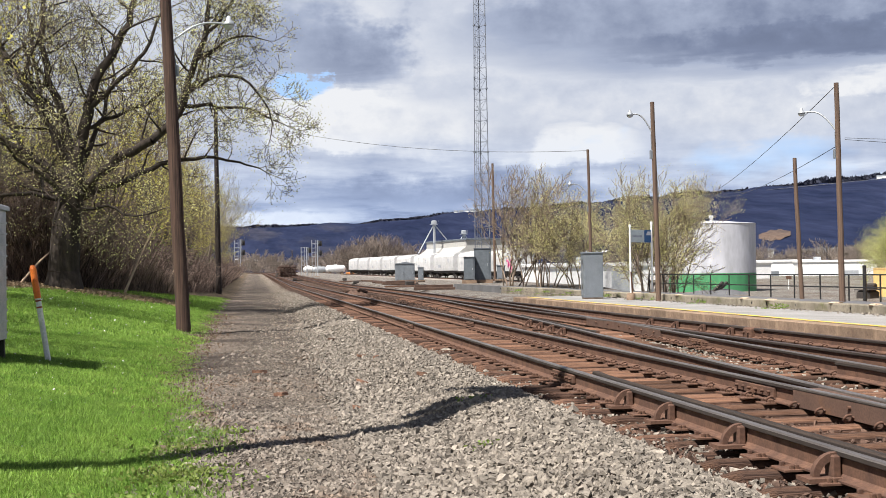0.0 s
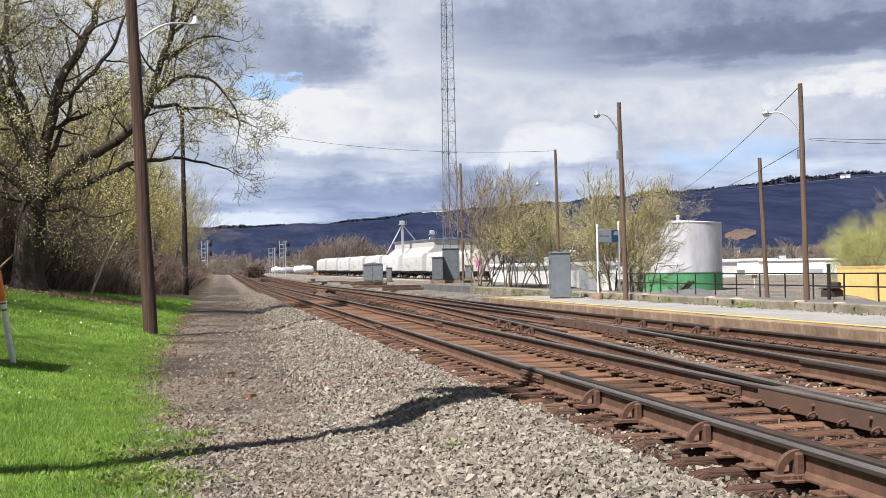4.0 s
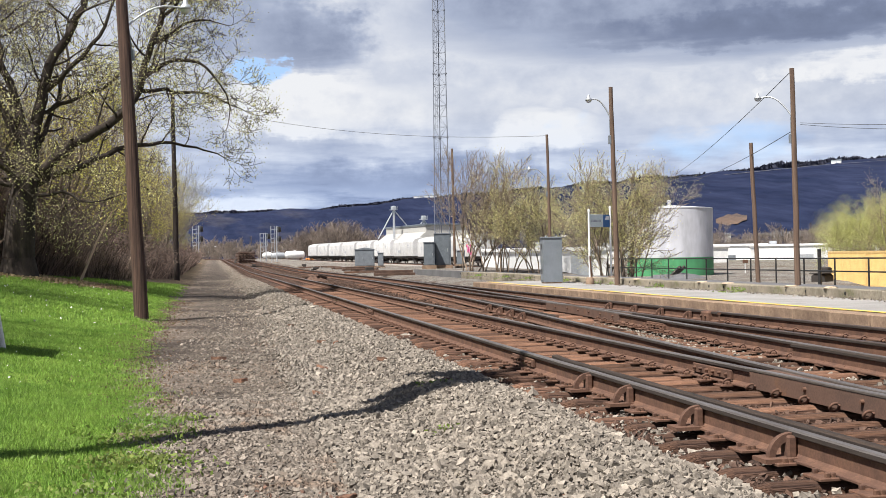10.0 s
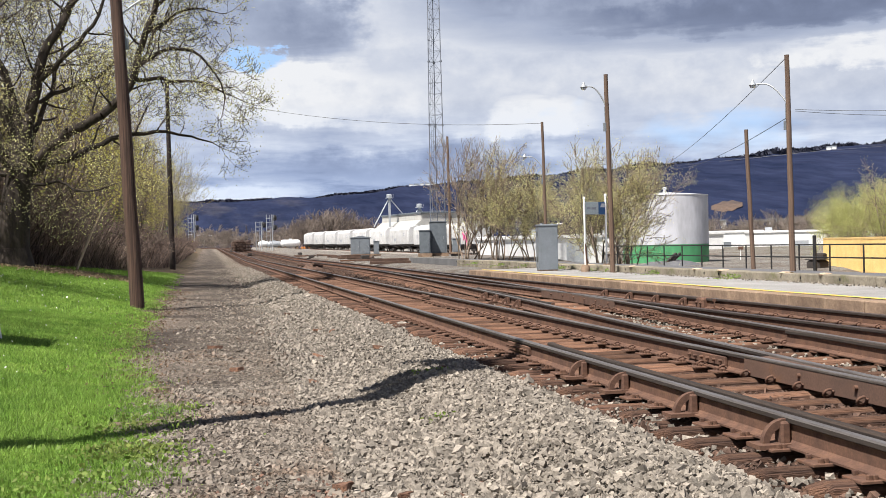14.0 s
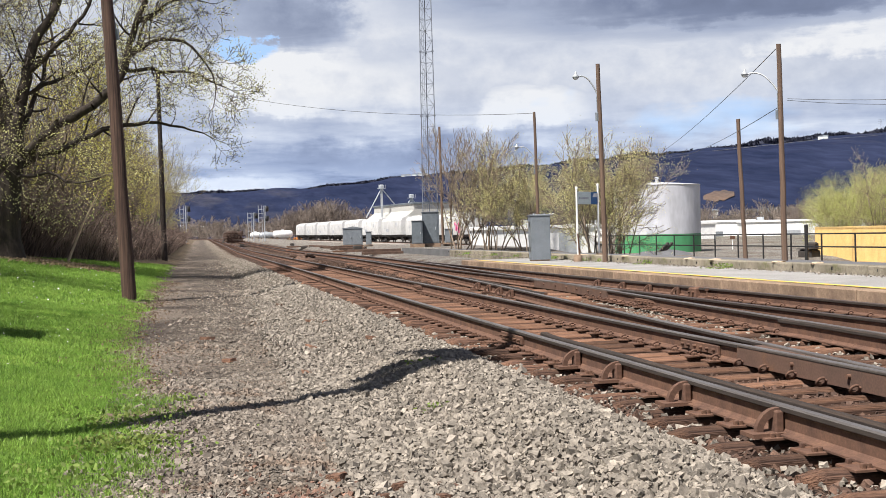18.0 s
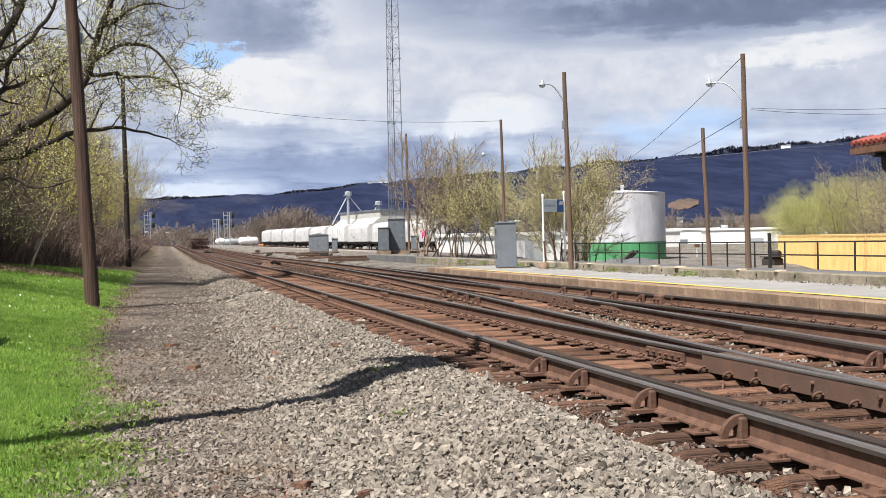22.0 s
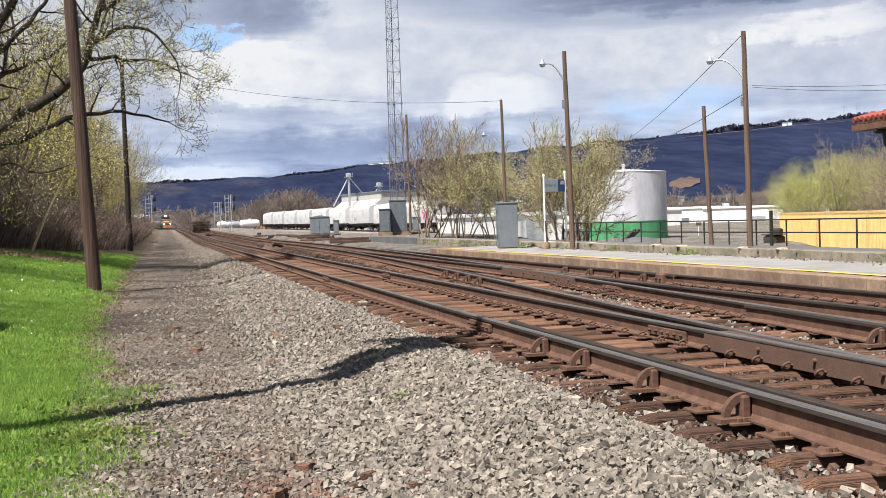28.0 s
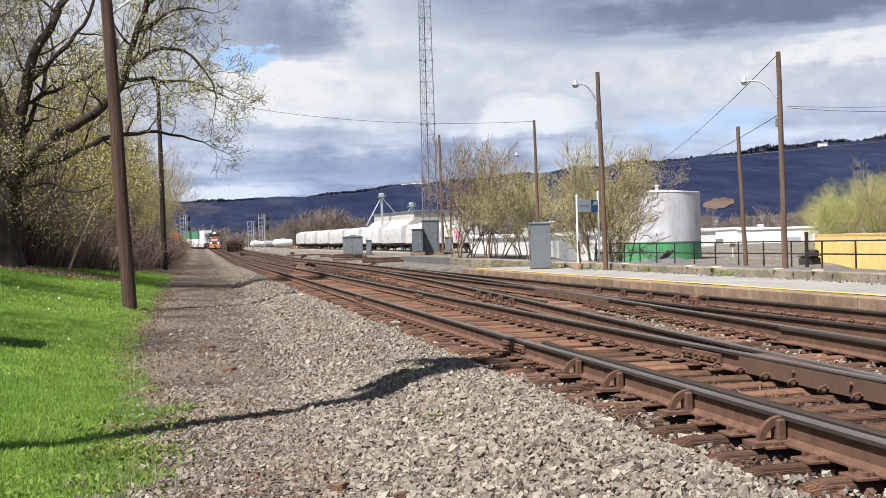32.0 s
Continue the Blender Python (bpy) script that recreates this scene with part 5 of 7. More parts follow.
def grow(rng, p, way, length, radius, depth, segs, tips, spread=0.6, up=0.12, kids=(3, 5), droop=0.0, keep=0.72, low=0.3):
    """A branch in bent lengths, with side branches; adds bars to segs and ends to tips."""
    n = 4 if depth > 2 else 3
    pos, d, r = np.array(p, float), np.array(way, float), radius
    marks = []
    for i in range(n):
        d = d + rng.normal(0, 0.16, 3) + np.array([0, 0, up * (0.5 if depth > 3 else 1) - droop])
        d /= np.linalg.norm(d)
        q = pos + d * length / n
        r1 = r * (0.86 if i < n - 1 else 0.7)
        segs.append((*pos, *q, r, r1))
        marks.append((q.copy(), d.copy(), r1))
        pos, r = q, r1
    if depth == 0:
        tips.append(pos)
        tips.append(marks[0][0])
        return
    k = int(rng.integers(kids[0], kids[1] + 1))
    for j in range(k):
        at, dd, rr = marks[min(n - 1, int(n * (low + (1 - low) * (j + rng.uniform(0, 1)) / k)))]
        side = rng.normal(size=3)
        side -= dd * side.dot(dd)
        side /= np.linalg.norm(side) + 1e-9
        w = dd * (1 - spread * 0.55) + side * spread * rng.uniform(0.7, 1.35)
        w /= np.linalg.norm(w)
        grow(rng, at, w, length * keep * rng.uniform(0.75, 1.1), rr * rng.uniform(0.5, 0.72), depth - 1, segs, tips, spread, up, kids, droop, keep, low)
    grow(rng, pos, d, length * keep, r, depth - 1, segs, tips, spread, up, kids, droop, keep, low)


def tree_object(name, at, label, segs, tips, leaf, leafmat, rng, leafsize, per_tip, bark=None, category="tree", group="", twigs=None):
    """One tree: a trunk with its limbs, and a crown of small leaves."""
    t = thing(name, at, label, category, group)
    segs = np.asarray(segs)
    segs[:, 6:] = np.maximum(segs[:, 6:], TWIGMIN)
    thick, thin = segs[segs[:, 6] > 0.03], segs[segs[:, 6] <= 0.03]
    trunk, thick = thick[thick[:, 6] > 0.3], thick[thick[:, 6] <= 0.3]
    va, fa = bars(thick, 7) if len(thick) else (np.zeros((0, 3)), np.zeros((0, 4), int))
    if len(trunk):
        vt, ft = bars(trunk, 18)
        va, fa = np.concatenate([va, vt]), np.concatenate([fa, ft + len(va)])
    vb, fb = bars(thin, 3)
    if twigs:
        ob = new("trunk", raw("trunk", va, fa, bark or BARK, True))
        ob.parent = t
        ob = new("branchwork", raw("branchwork", vb, fb, twigs, True))
    else:
        ob = new("trunk", raw("trunk", np.concatenate([va, vb]), np.concatenate([fa, fb + len(va)]), bark or BARK, True))
    ob.parent = t
    if leaf:
        tips = np.asarray(tips)
        n = int(len(tips) * per_tip)
        c = tips[rng.integers(0, len(tips), n)] + rng.normal(0, 0.22, (n, 3))
        v, f = leaves(c, np.full(n, leafsize), rng)
        ob = new("crown", raw("crown", v, f, leafmat))
        ob.parent = t
        tagged(ob, leaf)
    return t


def limb(rng, pts, r0, r1, depth, length, every, segs, tips, first=0.25, spread=0.75, up=0.05, droop=0.0):
    """A heavy limb along waypoints (x, depth, height), with side branches growing off it."""
    P = np.array(pts, float)
    run = np.concatenate([[0], np.cumsum(np.linalg.norm(np.diff(P, axis=0), axis=1))])
    at = np.arange(0, run[-1] + 0.01, 0.45)
    Q = np.stack([np.interp(at, run, P[:, k]) for k in range(3)], -1)
    for k in range(3):
        Q[1:-1, k] = (Q[:-2, k] + 2 * Q[1:-1, k] + Q[2:, k]) / 4
    Q[1:] += rng.normal(0, 0.05, Q[1:].shape)
    R = np.interp(at, (0, run[-1]), (r0, r1)) * 0.84
    for a, b, ra, rb in zip(Q, Q[1:], R, R[1:]):
        segs.append((*a, *b, ra, rb))
    side = first * run[-1]
    while side < run[-1]:
        i = min(len(Q) - 2, int(side / 0.45))
        d = Q[i + 1] - Q[i]
        d /= np.linalg.norm(d)
        n = rng.normal(size=3)
        n -= d * n.dot(d)
        n /= np.linalg.norm(n)
        w = d * 0.45 + n + np.array([0, 0, 0.1])
        grow(rng, Q[i], w / np.linalg.norm(w), length * rng.uniform(0.65, 1.15), min(R[i] * 0.5, 0.052), depth, segs, tips, spread, up, (2, 3), droop, 0.70, 0.35)
        side += every * rng.uniform(0.7, 1.3)
    d = (Q[-1] - Q[-2]) / np.linalg.norm(Q[-1] - Q[-2])
    grow(rng, Q[-1], d, length, r1, depth, segs, tips, spread, up, (2, 4), droop, 0.70, 0.35)


def big_tree():
    rng = np.random.default_rng(21)
    segs, tips = [], []
    # a thick short trunk that forks into heavy limbs: two lean far out to the path, the rest climb
    segs.append((0, 0, -0.5, 0.0, 0.0, 0.7, 0.86, 0.58))
    segs.append((0.0, 0, 0.7, 0.1, 0.0, 2.4, 0.58, 0.52))
    segs.append((0.1, 0, 2.4, 0.4, 0.0, 4.2, 0.52, 0.44))
    segs.append((0.4, 0, 4.2, 0.45, 0.0, 5.2, 0.40, 0.32))
    LIMBS = [([(.4, 0, 3.7), (1.6, -.3, 4.6), (3.6, -.6, 5.8), (4.5, -.7, 6.9), (4.9, -.8, 8.3), (5.3, -.8, 9.5), (5.7, -.7, 11.5), (6.0, -.6, 13)], .26, .07, 3, 1.5, .62),
             ([(.4, 0, 3.4), (1.4, .2, 3.9), (2.8, .5, 4.5), (3.7, .7, 5.0), (5.9, 1.0, 5.2), (7.0, 1.1, 4.8)], .2, .045, 3, 1.1, .7),
             ([(.45, 0, 5.0), (.9, .2, 6.6), (1.3, .4, 8.3), (2.4, .6, 10.2), (2.6, .7, 11.3), (2.8, .8, 13)], .3, .09, 3, 1.6, .7),
             ([(.4, 0, 4.9), (-.1, .3, 7), (-.6, .5, 8), (-.9, .6, 9.3), (-.8, .8, 12)], .24, .08, 3, 1.6, .75),
             ([(.3, 0, 4.8), (-.5, -.4, 6.3), (-1.5, -.7, 8.2), (-2.3, -1, 9.6), (-3, -1.2, 11.5)], .2, .06, 3, 1.6, .75),
             ([(.2, 0, 4.0), (-1.2, .2, 5.2), (-3, .3, 6.2), (-5, .2, 7.2)], .2, .05, 3, 1.7, .75),
             ([(4.7, -.7, 7.6), (5.8, -.9, 8.2), (6.9, -1.1, 8.1), (7.6, -1.2, 7.3), (8.0, -1.3, 6.2)], .10, .03, 3, .85, .45),
             ([(4.6, -.6, 7.0), (6, -.2, 7.1), (7.2, 0, 7.0), (8.2, .1, 6.5)], .10, .03, 3, .85, .45),
             ([(5.0, -.8, 8.8), (6.1, -.5, 9.5), (7.0, -.3, 9.9), (7.7, -.2, 9.6)], .09, .03, 3, .85, .45),
             ([(5.3, -.8, 9.5), (6.2, -1.2, 10.5), (6.9, -1.4, 11.6), (7.2, -1.4, 12.8)], .09, .03, 3, .95, .5),
             ([(4.1, -.6, 6.3), (5.2, .4, 8.6), (5.9, .8, 10.2), (6.6, 1.0, 11.0)], .09, .03, 3, .95, .5),
             ([(1.0, .2, 7.0), (2.2, -.5, 8.0), (3.4, -1.0, 9.3), (4.0, -1.2, 11.2)], .14, .04, 3, 1.3, .7),
             ([(.8, .2, 6.2), (2.1, 1.0, 6.9), (3.3, 1.6, 7.6), (4.4, 2.0, 8.8)], .11, .04, 3, 1.2, .7),
             ([(.2, 0, 3.4), (-1.5, -.4, 3.7), (-3, -.6, 3.3), (-4.6, -.6, 3.5)], .12, .04, 3, 1.3, .7),
             ([(.5, -.2, 3.0), (1.6, -.9, 3.2), (2.8, -1.2, 2.7), (3.7, -1.4, 2.9)], .09, .03, 3, 1.0, .6),
             ([(.1, -.2, 3.6), (-.5, -1.5, 4.3), (-1.0, -2.8, 4.6), (-1.6, -3.8, 5.4)], .14, .04, 3, 1.4, .7),
             ([(.4, .2, 4.4), (.9, 1.6, 5.8), (1.2, 2.8, 7.4), (1.5, 3.4, 9.4)], .16, .05, 3, 1.5, .8),
             ([(-.2, .3, 6.5), (-1.8, .8, 8.5), (-3.2, 1.2, 10), (-4.2, 1.4, 12)], .12, .04, 3, 1.5, .6),
             ([(-1.2, .2, 5.2), (-2.8, 1.2, 7.2), (-4.4, 1.8, 9.2), (-5.4, 2, 11)], .12, .04, 3, 1.5, .6),
             ([(.2, .6, 5), (-1, 2.0, 7), (-1.6, 3.0, 9.5), (-2, 3.5, 12)], .14, .05, 3, 1.6, .6)]
    for pts, r0, r1, depth, length, every in LIMBS:
        limb(rng, pts, r0, r1, depth, length, every * (0.72 if pts[-1][0] < 4 else 1.0), segs, tips, 0.30 if r0 > .15 else 0.15)
    tree_object("tree", (-7.1, 45, 0.65), "huge spreading tree with dark limbs and sparse young leaves", segs, tips, "tiny yellow-green opening leaves", LEAFPALE, rng, 0.034, 3.0, twigs=TWIGBARK)


def wood_tree(seed, height, leafmat, per_tip, leafsize=0.06, spread=0.5, depth=4, bark=None, kids=(2, 4), droop=0.0):
    rng = np.random.default_rng(seed)
    segs, tips = [], []
    grow(rng, (0, 0, -0.2), (rng.normal(0, .08), rng.normal(0, .08), 1), height * 0.42, height * 0.016, depth, segs, tips, spread, 0.14, kids, droop, 0.70)
    return rng, segs, tips


def woods():
    protos = []
    for seed, h, lm, per in ((31, 13, LEAF, 2.6), (32, 12, LEAFDULL, 1.6), (33, 14, LEAF, 1.4), (34, 10, LEAF, 4.0)):
        rng, segs, tips = wood_tree(seed, h, lm, per)
        protos.append(tree_object("tree", (-12, 60 + seed, 1), "slender wood-edge tree with thin grey branches and young leaves", segs, tips, "small young leaves", lm, rng, 0.062, per, WOODBARK, group="wood-edge trees"))
    rng = random.Random(5)
    spots = []
    for k in range(70):
        y = 38 + 155 * (k / 70) ** 1.25 + rng.uniform(-2, 2)
        x = -6.0 - rng.uniform(0, 1) ** 1.2 * 16 - (6 if y < 50 else 0)
        spots.append((x, y))
    for k in range(40):
        y = 54 + k * 1.7 + rng.uniform(-1, 1)
        spots.append((-3.6 - rng.uniform(0, 1) * 4.5 - max(0, 66 - y) * .3, y))
    for i, p in enumerate(protos):
        x, y = spots[i]
        p.matrix_basis = pose(x, y, float(ground_z(x, y)) - .05)
    for i, (x, y) in enumerate(spots[4:]):
        o = copy_thing(protos[i % 4], pose(x, y, float(ground_z(x, y)) - .05, 0, 0, rng.uniform(0, 360)))
        k = rng.uniform(0.75, 1.15) if i < 66 else rng.uniform(0.55, 0.9)
        o.scale = (k, k, k * rng.uniform(0.9, 1.1))
    # the thicket under the trees: dense brown stems, brambles and a little green
    rg = np.random.default_rng(9)
    n = 24000
    y = 47 + 190 * rg.uniform(0, 1, n) ** 1.8
    x = -4.0 + 1.3 * np.clip((y - 66) / 16, 0, 1) - np.abs(rg.normal(0, 2.6, n)) - np.clip((58 - y) * 0.33, 0, 5) + 0.35 * ripple(y * 0.3, y, 0.5)
    h = rg.uniform(0.5, 2.4, n) * (1 - 0.5 * np.exp(-(x + 4.0) ** 2)) * (1 + 1.2 * np.clip((-x - 6.5) / 3, 0, 1) * rg.uniform(0, 1, n))
    z = ground_z(x, y)
    a = np.stack([x, y, z], -1)
    lean = rg.normal(0, 0.38, (n, 3)) * h[:, None]
    b = a + np.stack([lean[:, 0], lean[:, 1], h], -1)
    c = b + np.stack([rg.normal(0, 0.4, n) * h, rg.normal(0, 0.4, n) * h, rg.uniform(-0.4, 0.5, n) * h], -1)
    r = rg.uniform(0.007, 0.020, n) * np.clip(y / 60, 1, 2.2)
    s1 = np.concatenate([a, b, r[:, None], r[:, None] * .7], 1)
    s2 = np.concatenate([b, c, r[:, None] * .7, r[:, None] * .3], 1)
    v, f = bars(np.concatenate([s1, s2]), 3)
    tagged(new("thicket", raw("thicket", v, f, TWIG)), "tangled brown brush and brambles under the trees", "bushes", kind="stuff")
    n = 9000
    y = 50 + 150 * rg.uniform(0, 1, n) ** 1.6
    x = -4.6 - np.abs(rg.normal(0, 3.0, n)) - np.clip((58 - y) * 0.33, 0, 5)
    c = np.stack([x, y, ground_z(x, y) + rg.gamma(1.6, 0.8, n)], -1)
    v, f = leaves(c, np.full(n, 0.07) * np.clip(y / 70, 1, 2), rg)
    tagged(new("undergrowth_leaves", raw("undergrowth_leaves", v, f, UNDER)), "scattered fresh green undergrowth leaves", "bushes", kind="stuff")
    # fallen and leaning dead stems at the wood's edge
    for i, (x, y, dx, dy, dz, r) in enumerate(((-5.4, 50, 1.3, 0.5, 3.0, .06), (-5.2, 56, -1.6, .4, 1.2, .05), (-4.5, 60, 1.2, -.6, 2.4, .05), (-8.9, 46, 1.4, 0, 1.5, .05))):
        bm = bmesh.new()
        z = float(ground_z(x, y))
        tube(bm, [(x, y, z), (x + dx * .5, y + dy * .5, z + dz * .55), (x + dx, y + dy, z + dz)], [r, r * .8, r * .4], 7)
        tagged(new("dead_stem", mesh_of("dead_stem", bm, CREAM)), "pale bare dead stem leaning in the brush", "branch", "dead stems")


big_tree()
woods()
# trees added out of view beside the lawn, to cast shade across the grass
for k, (x, y) in enumerate(((-10.2, 17), (-10.8, 21), (-11.6, 25), (-12.0, 28.5), (-10.6, 30.5), (-11.4, 33.5), (-11.2, 37), (-13.5, 40.5))):
    rng_, segs_, tips_ = wood_tree(60 + k, 12, LEAF, 1.0, kids=(3, 4), spread=0.6)
    tree_object("tree", (x, y, float(ground_z(x, y))), "tree with bare branches added beside the lawn to shade the grass", segs_, tips_, "small young leaves", LEAF, rng_, 0.06, 3.0, WOODBARK, group="wood-edge trees")


def clump(name, at, seed, stems, height, label, leafmat, per_tip, radius, leafsize, spread=0.42, bark=None):
    """A many-stemmed tree: slim stems from one foot, spreading upwards."""
    rng = np.random.default_rng(seed)
    segs, tips = [], []
    for k in range(stems):
        a = rng.uniform(0, math.tau)
        r0 = radius * math.sqrt(rng.uniform(0, 1))
        fan = 0.46 * rng.uniform(.1, 1.0)
        w = np.array([math.cos(a) * fan, math.sin(a) * fan, 1.0])
        grow(rng, (r0 * math.cos(a), r0 * math.sin(a), -.2), w / np.linalg.norm(w), height * rng.uniform(0.45, 0.68), 0.05, 3, segs, tips, spread, 0.07, (4, 5), 0.0, 0.52, 0.08)
    return tree_object(name, at, label, segs, tips, "sparse budding leaves", leafmat, rng, leafsize, per_tip, bark)


TWIGMIN = 0.013
CLUMPBARK = mat("grey_brown_bark", (0.30, 0.232, 0.175), (0.15, 0.115, 0.09), 0.95, 0, 2, 15, 0.3, 0.02, island=0.6)
clump("tree", (18.4, 79, 0.05), 41, 11, 7.6, "clump of slim budding trees behind the platform", LEAFDULL, 0.5, 0.9, 0.034, bark=CLUMPBARK)
clump("tree", (20.2, 77, 0.05), 42, 10, 7.2, "clump of slim budding trees behind the platform", LEAFCLUMP, 3.2, 1.0, 0.034, bark=CLUMPBARK)
clump("tree", (22.2, 75, 0.05), 46, 9, 6.2, "clump of slim budding trees behind the platform", LEAFCLUMP, 5.5, 1.0, 0.034, bark=CLUMPBARK)
clump("tree", (23.8, 66, -0.5), 43, 10, 6.6, "spreading budding tree beside the railing", LEAFCLUMP, 6.5, 0.9, 0.032, 0.5, bark=CLUMPBARK)
clump("tree", (25.4, 67, -1.0), 44, 10, 6.9, "spreading budding tree in front of the tank", LEAFCLUMP, 5.0, 0.9, 0.032, 0.6, bark=CLUMPBARK)

def far_tree_stuff(name, spots, label, seed, material, leafmat=None, per=0.0, sides=3, leafsize=0.3, thick=0.0001, loose=0.4):
    rng = np.random.default_rng(seed)
    allsegs, alltips = [], []
    protos = []
    for k in range(4):
        segs, tips = [], []
        grow(rng, (0, 0, -.1), (0, 0, 1), 0.40, 0.012, 3, segs, tips, 0.62, 0.06, (3, 4), 0.0, 0.70)
        protos.append((np.array(segs), np.array(tips)))
    for i, (x, y, z, h) in enumerate(spots):
        s, tp = protos[i % 4]
        a = rng.uniform(0, math.tau)
        R = np.array([[math.cos(a), -math.sin(a), 0], [math.sin(a), math.cos(a), 0], [0, 0, 1]])
        q = s.copy()
        q[:, :3] = s[:, :3] @ R.T * h + (x, y, z)
        q[:, 3:6] = s[:, 3:6] @ R.T * h + (x, y, z)
        q[:, 6:] = np.maximum(s[:, 6:] * h, thick * math.hypot(x, y))
        allsegs.append(q)
        alltips.append(tp @ R.T * h + (x, y, z))
    v, f = bars(np.concatenate(allsegs), sides)
    tagged(new(name, raw(name, v, f, material)), label, "trees", kind="stuff")
    if leafmat:
        tips = np.concatenate(alltips)
        n = int(len(tips) * per)
        c = tips[rng.integers(0, len(tips), n)] + rng.normal(0, loose, (n, 3))
        v, f = leaves(c, np.full(n, leafsize), rng)
        tagged(new(name + "_leaves", raw(name + "_leaves", v, f, leafmat)), label + ", their fresh leaves", "leaves", kind="stuff")


def distance():
    rng = random.Random(12)
    # bare woods behind the hopper cars, and along the valley floor
    spots = []
    for _ in range(60):
        u = rng.uniform(-1, 1)
        spots.append((42 + 13 * u, rng.uniform(368, 392), 0.2, (16.5 - 6.0 * u * u) * rng.uniform(.85, 1.05)))
    spots += [(rng.uniform(20, 30), rng.uniform(400, 430), -1.0, rng.uniform(4, 7)) for _ in range(24)]
    spots += [(rng.uniform(-12, 20), rng.uniform(520, 640), -1.0, rng.uniform(8, 13)) for _ in range(26)]
    spots += [(rng.uniform(-30, 70), rng.uniform(650, 800), 0.0, rng.uniform(12, 19)) for _ in range(50)]
    far_tree_stuff("bare_woods", spots, "bare brown trees beyond the rail yard", 51, BRANCHGREY, thick=0.00014)
    spots = [(rng.uniform(120, 330), rng.uniform(330, 430), -2.0, rng.uniform(11, 16)) for _ in range(230)]
    spots += [(rng.uniform(20, 120), rng.uniform(480, 620), -1.0, rng.uniform(9, 15)) for _ in range(36)]
    far_tree_stuff("valley_woods", spots, "grey leafless woods on the valley floor", 52, BRANCHGREY, thick=0.00016)
    def row(n, a0, a1, r0, r1, h0, h1):
        out = []
        for _ in range(n):
            s = rng.uniform(0, 1)
            a, r = radians(a0 + (a1 - a0) * s), rng.uniform(r0, r1)
            out.append((math.sin(a) * r, math.cos(a) * r, -1.9, (h0 + (h1 - h0) * s) * rng.uniform(0.8, 1.08)))
        return out
    far_tree_stuff("green_woods", row(30, 30.6, 35.0, 128, 146, 8.4, 12.6), "bright green spring trees beyond the containers", 53, CLUMPBARK, LEAFGREEN, 24.0, 3, 0.042, loose=0.24)
    far_tree_stuff("budding_woods", row(36, 33.2, 42.0, 120, 140, 12, 16), "hazy budding trees beyond the containers", 54, CLUMPBARK, LEAFDULL, 7.0, 3, 0.045, loose=0.22)
    spots = [(-9 - rng.uniform(0, 1) ** 1.5 * 40, rng.uniform(62, 190), 1.0, rng.uniform(8, 15)) for _ in range(190)]
    spots += [(-8 - rng.uniform(0, 1) * 17, rng.uniform(54, 82), 1.0, rng.uniform(6, 11)) for _ in range(90)]
    far_tree_stuff("deep_woods", spots, "dense leafless woods behind the lawn", 55, SHADEDBARK, LEAF, 0.35, 3, 0.085)


distance()


PYLONS = (0.5845, 0.5945)
MASTSTEEL = mat("mast_steel", (0.22, 0.24, 0.28), (0.16, 0.175, 0.21), 0.6, 0.3, 3, 30, 0.1, 0.003)


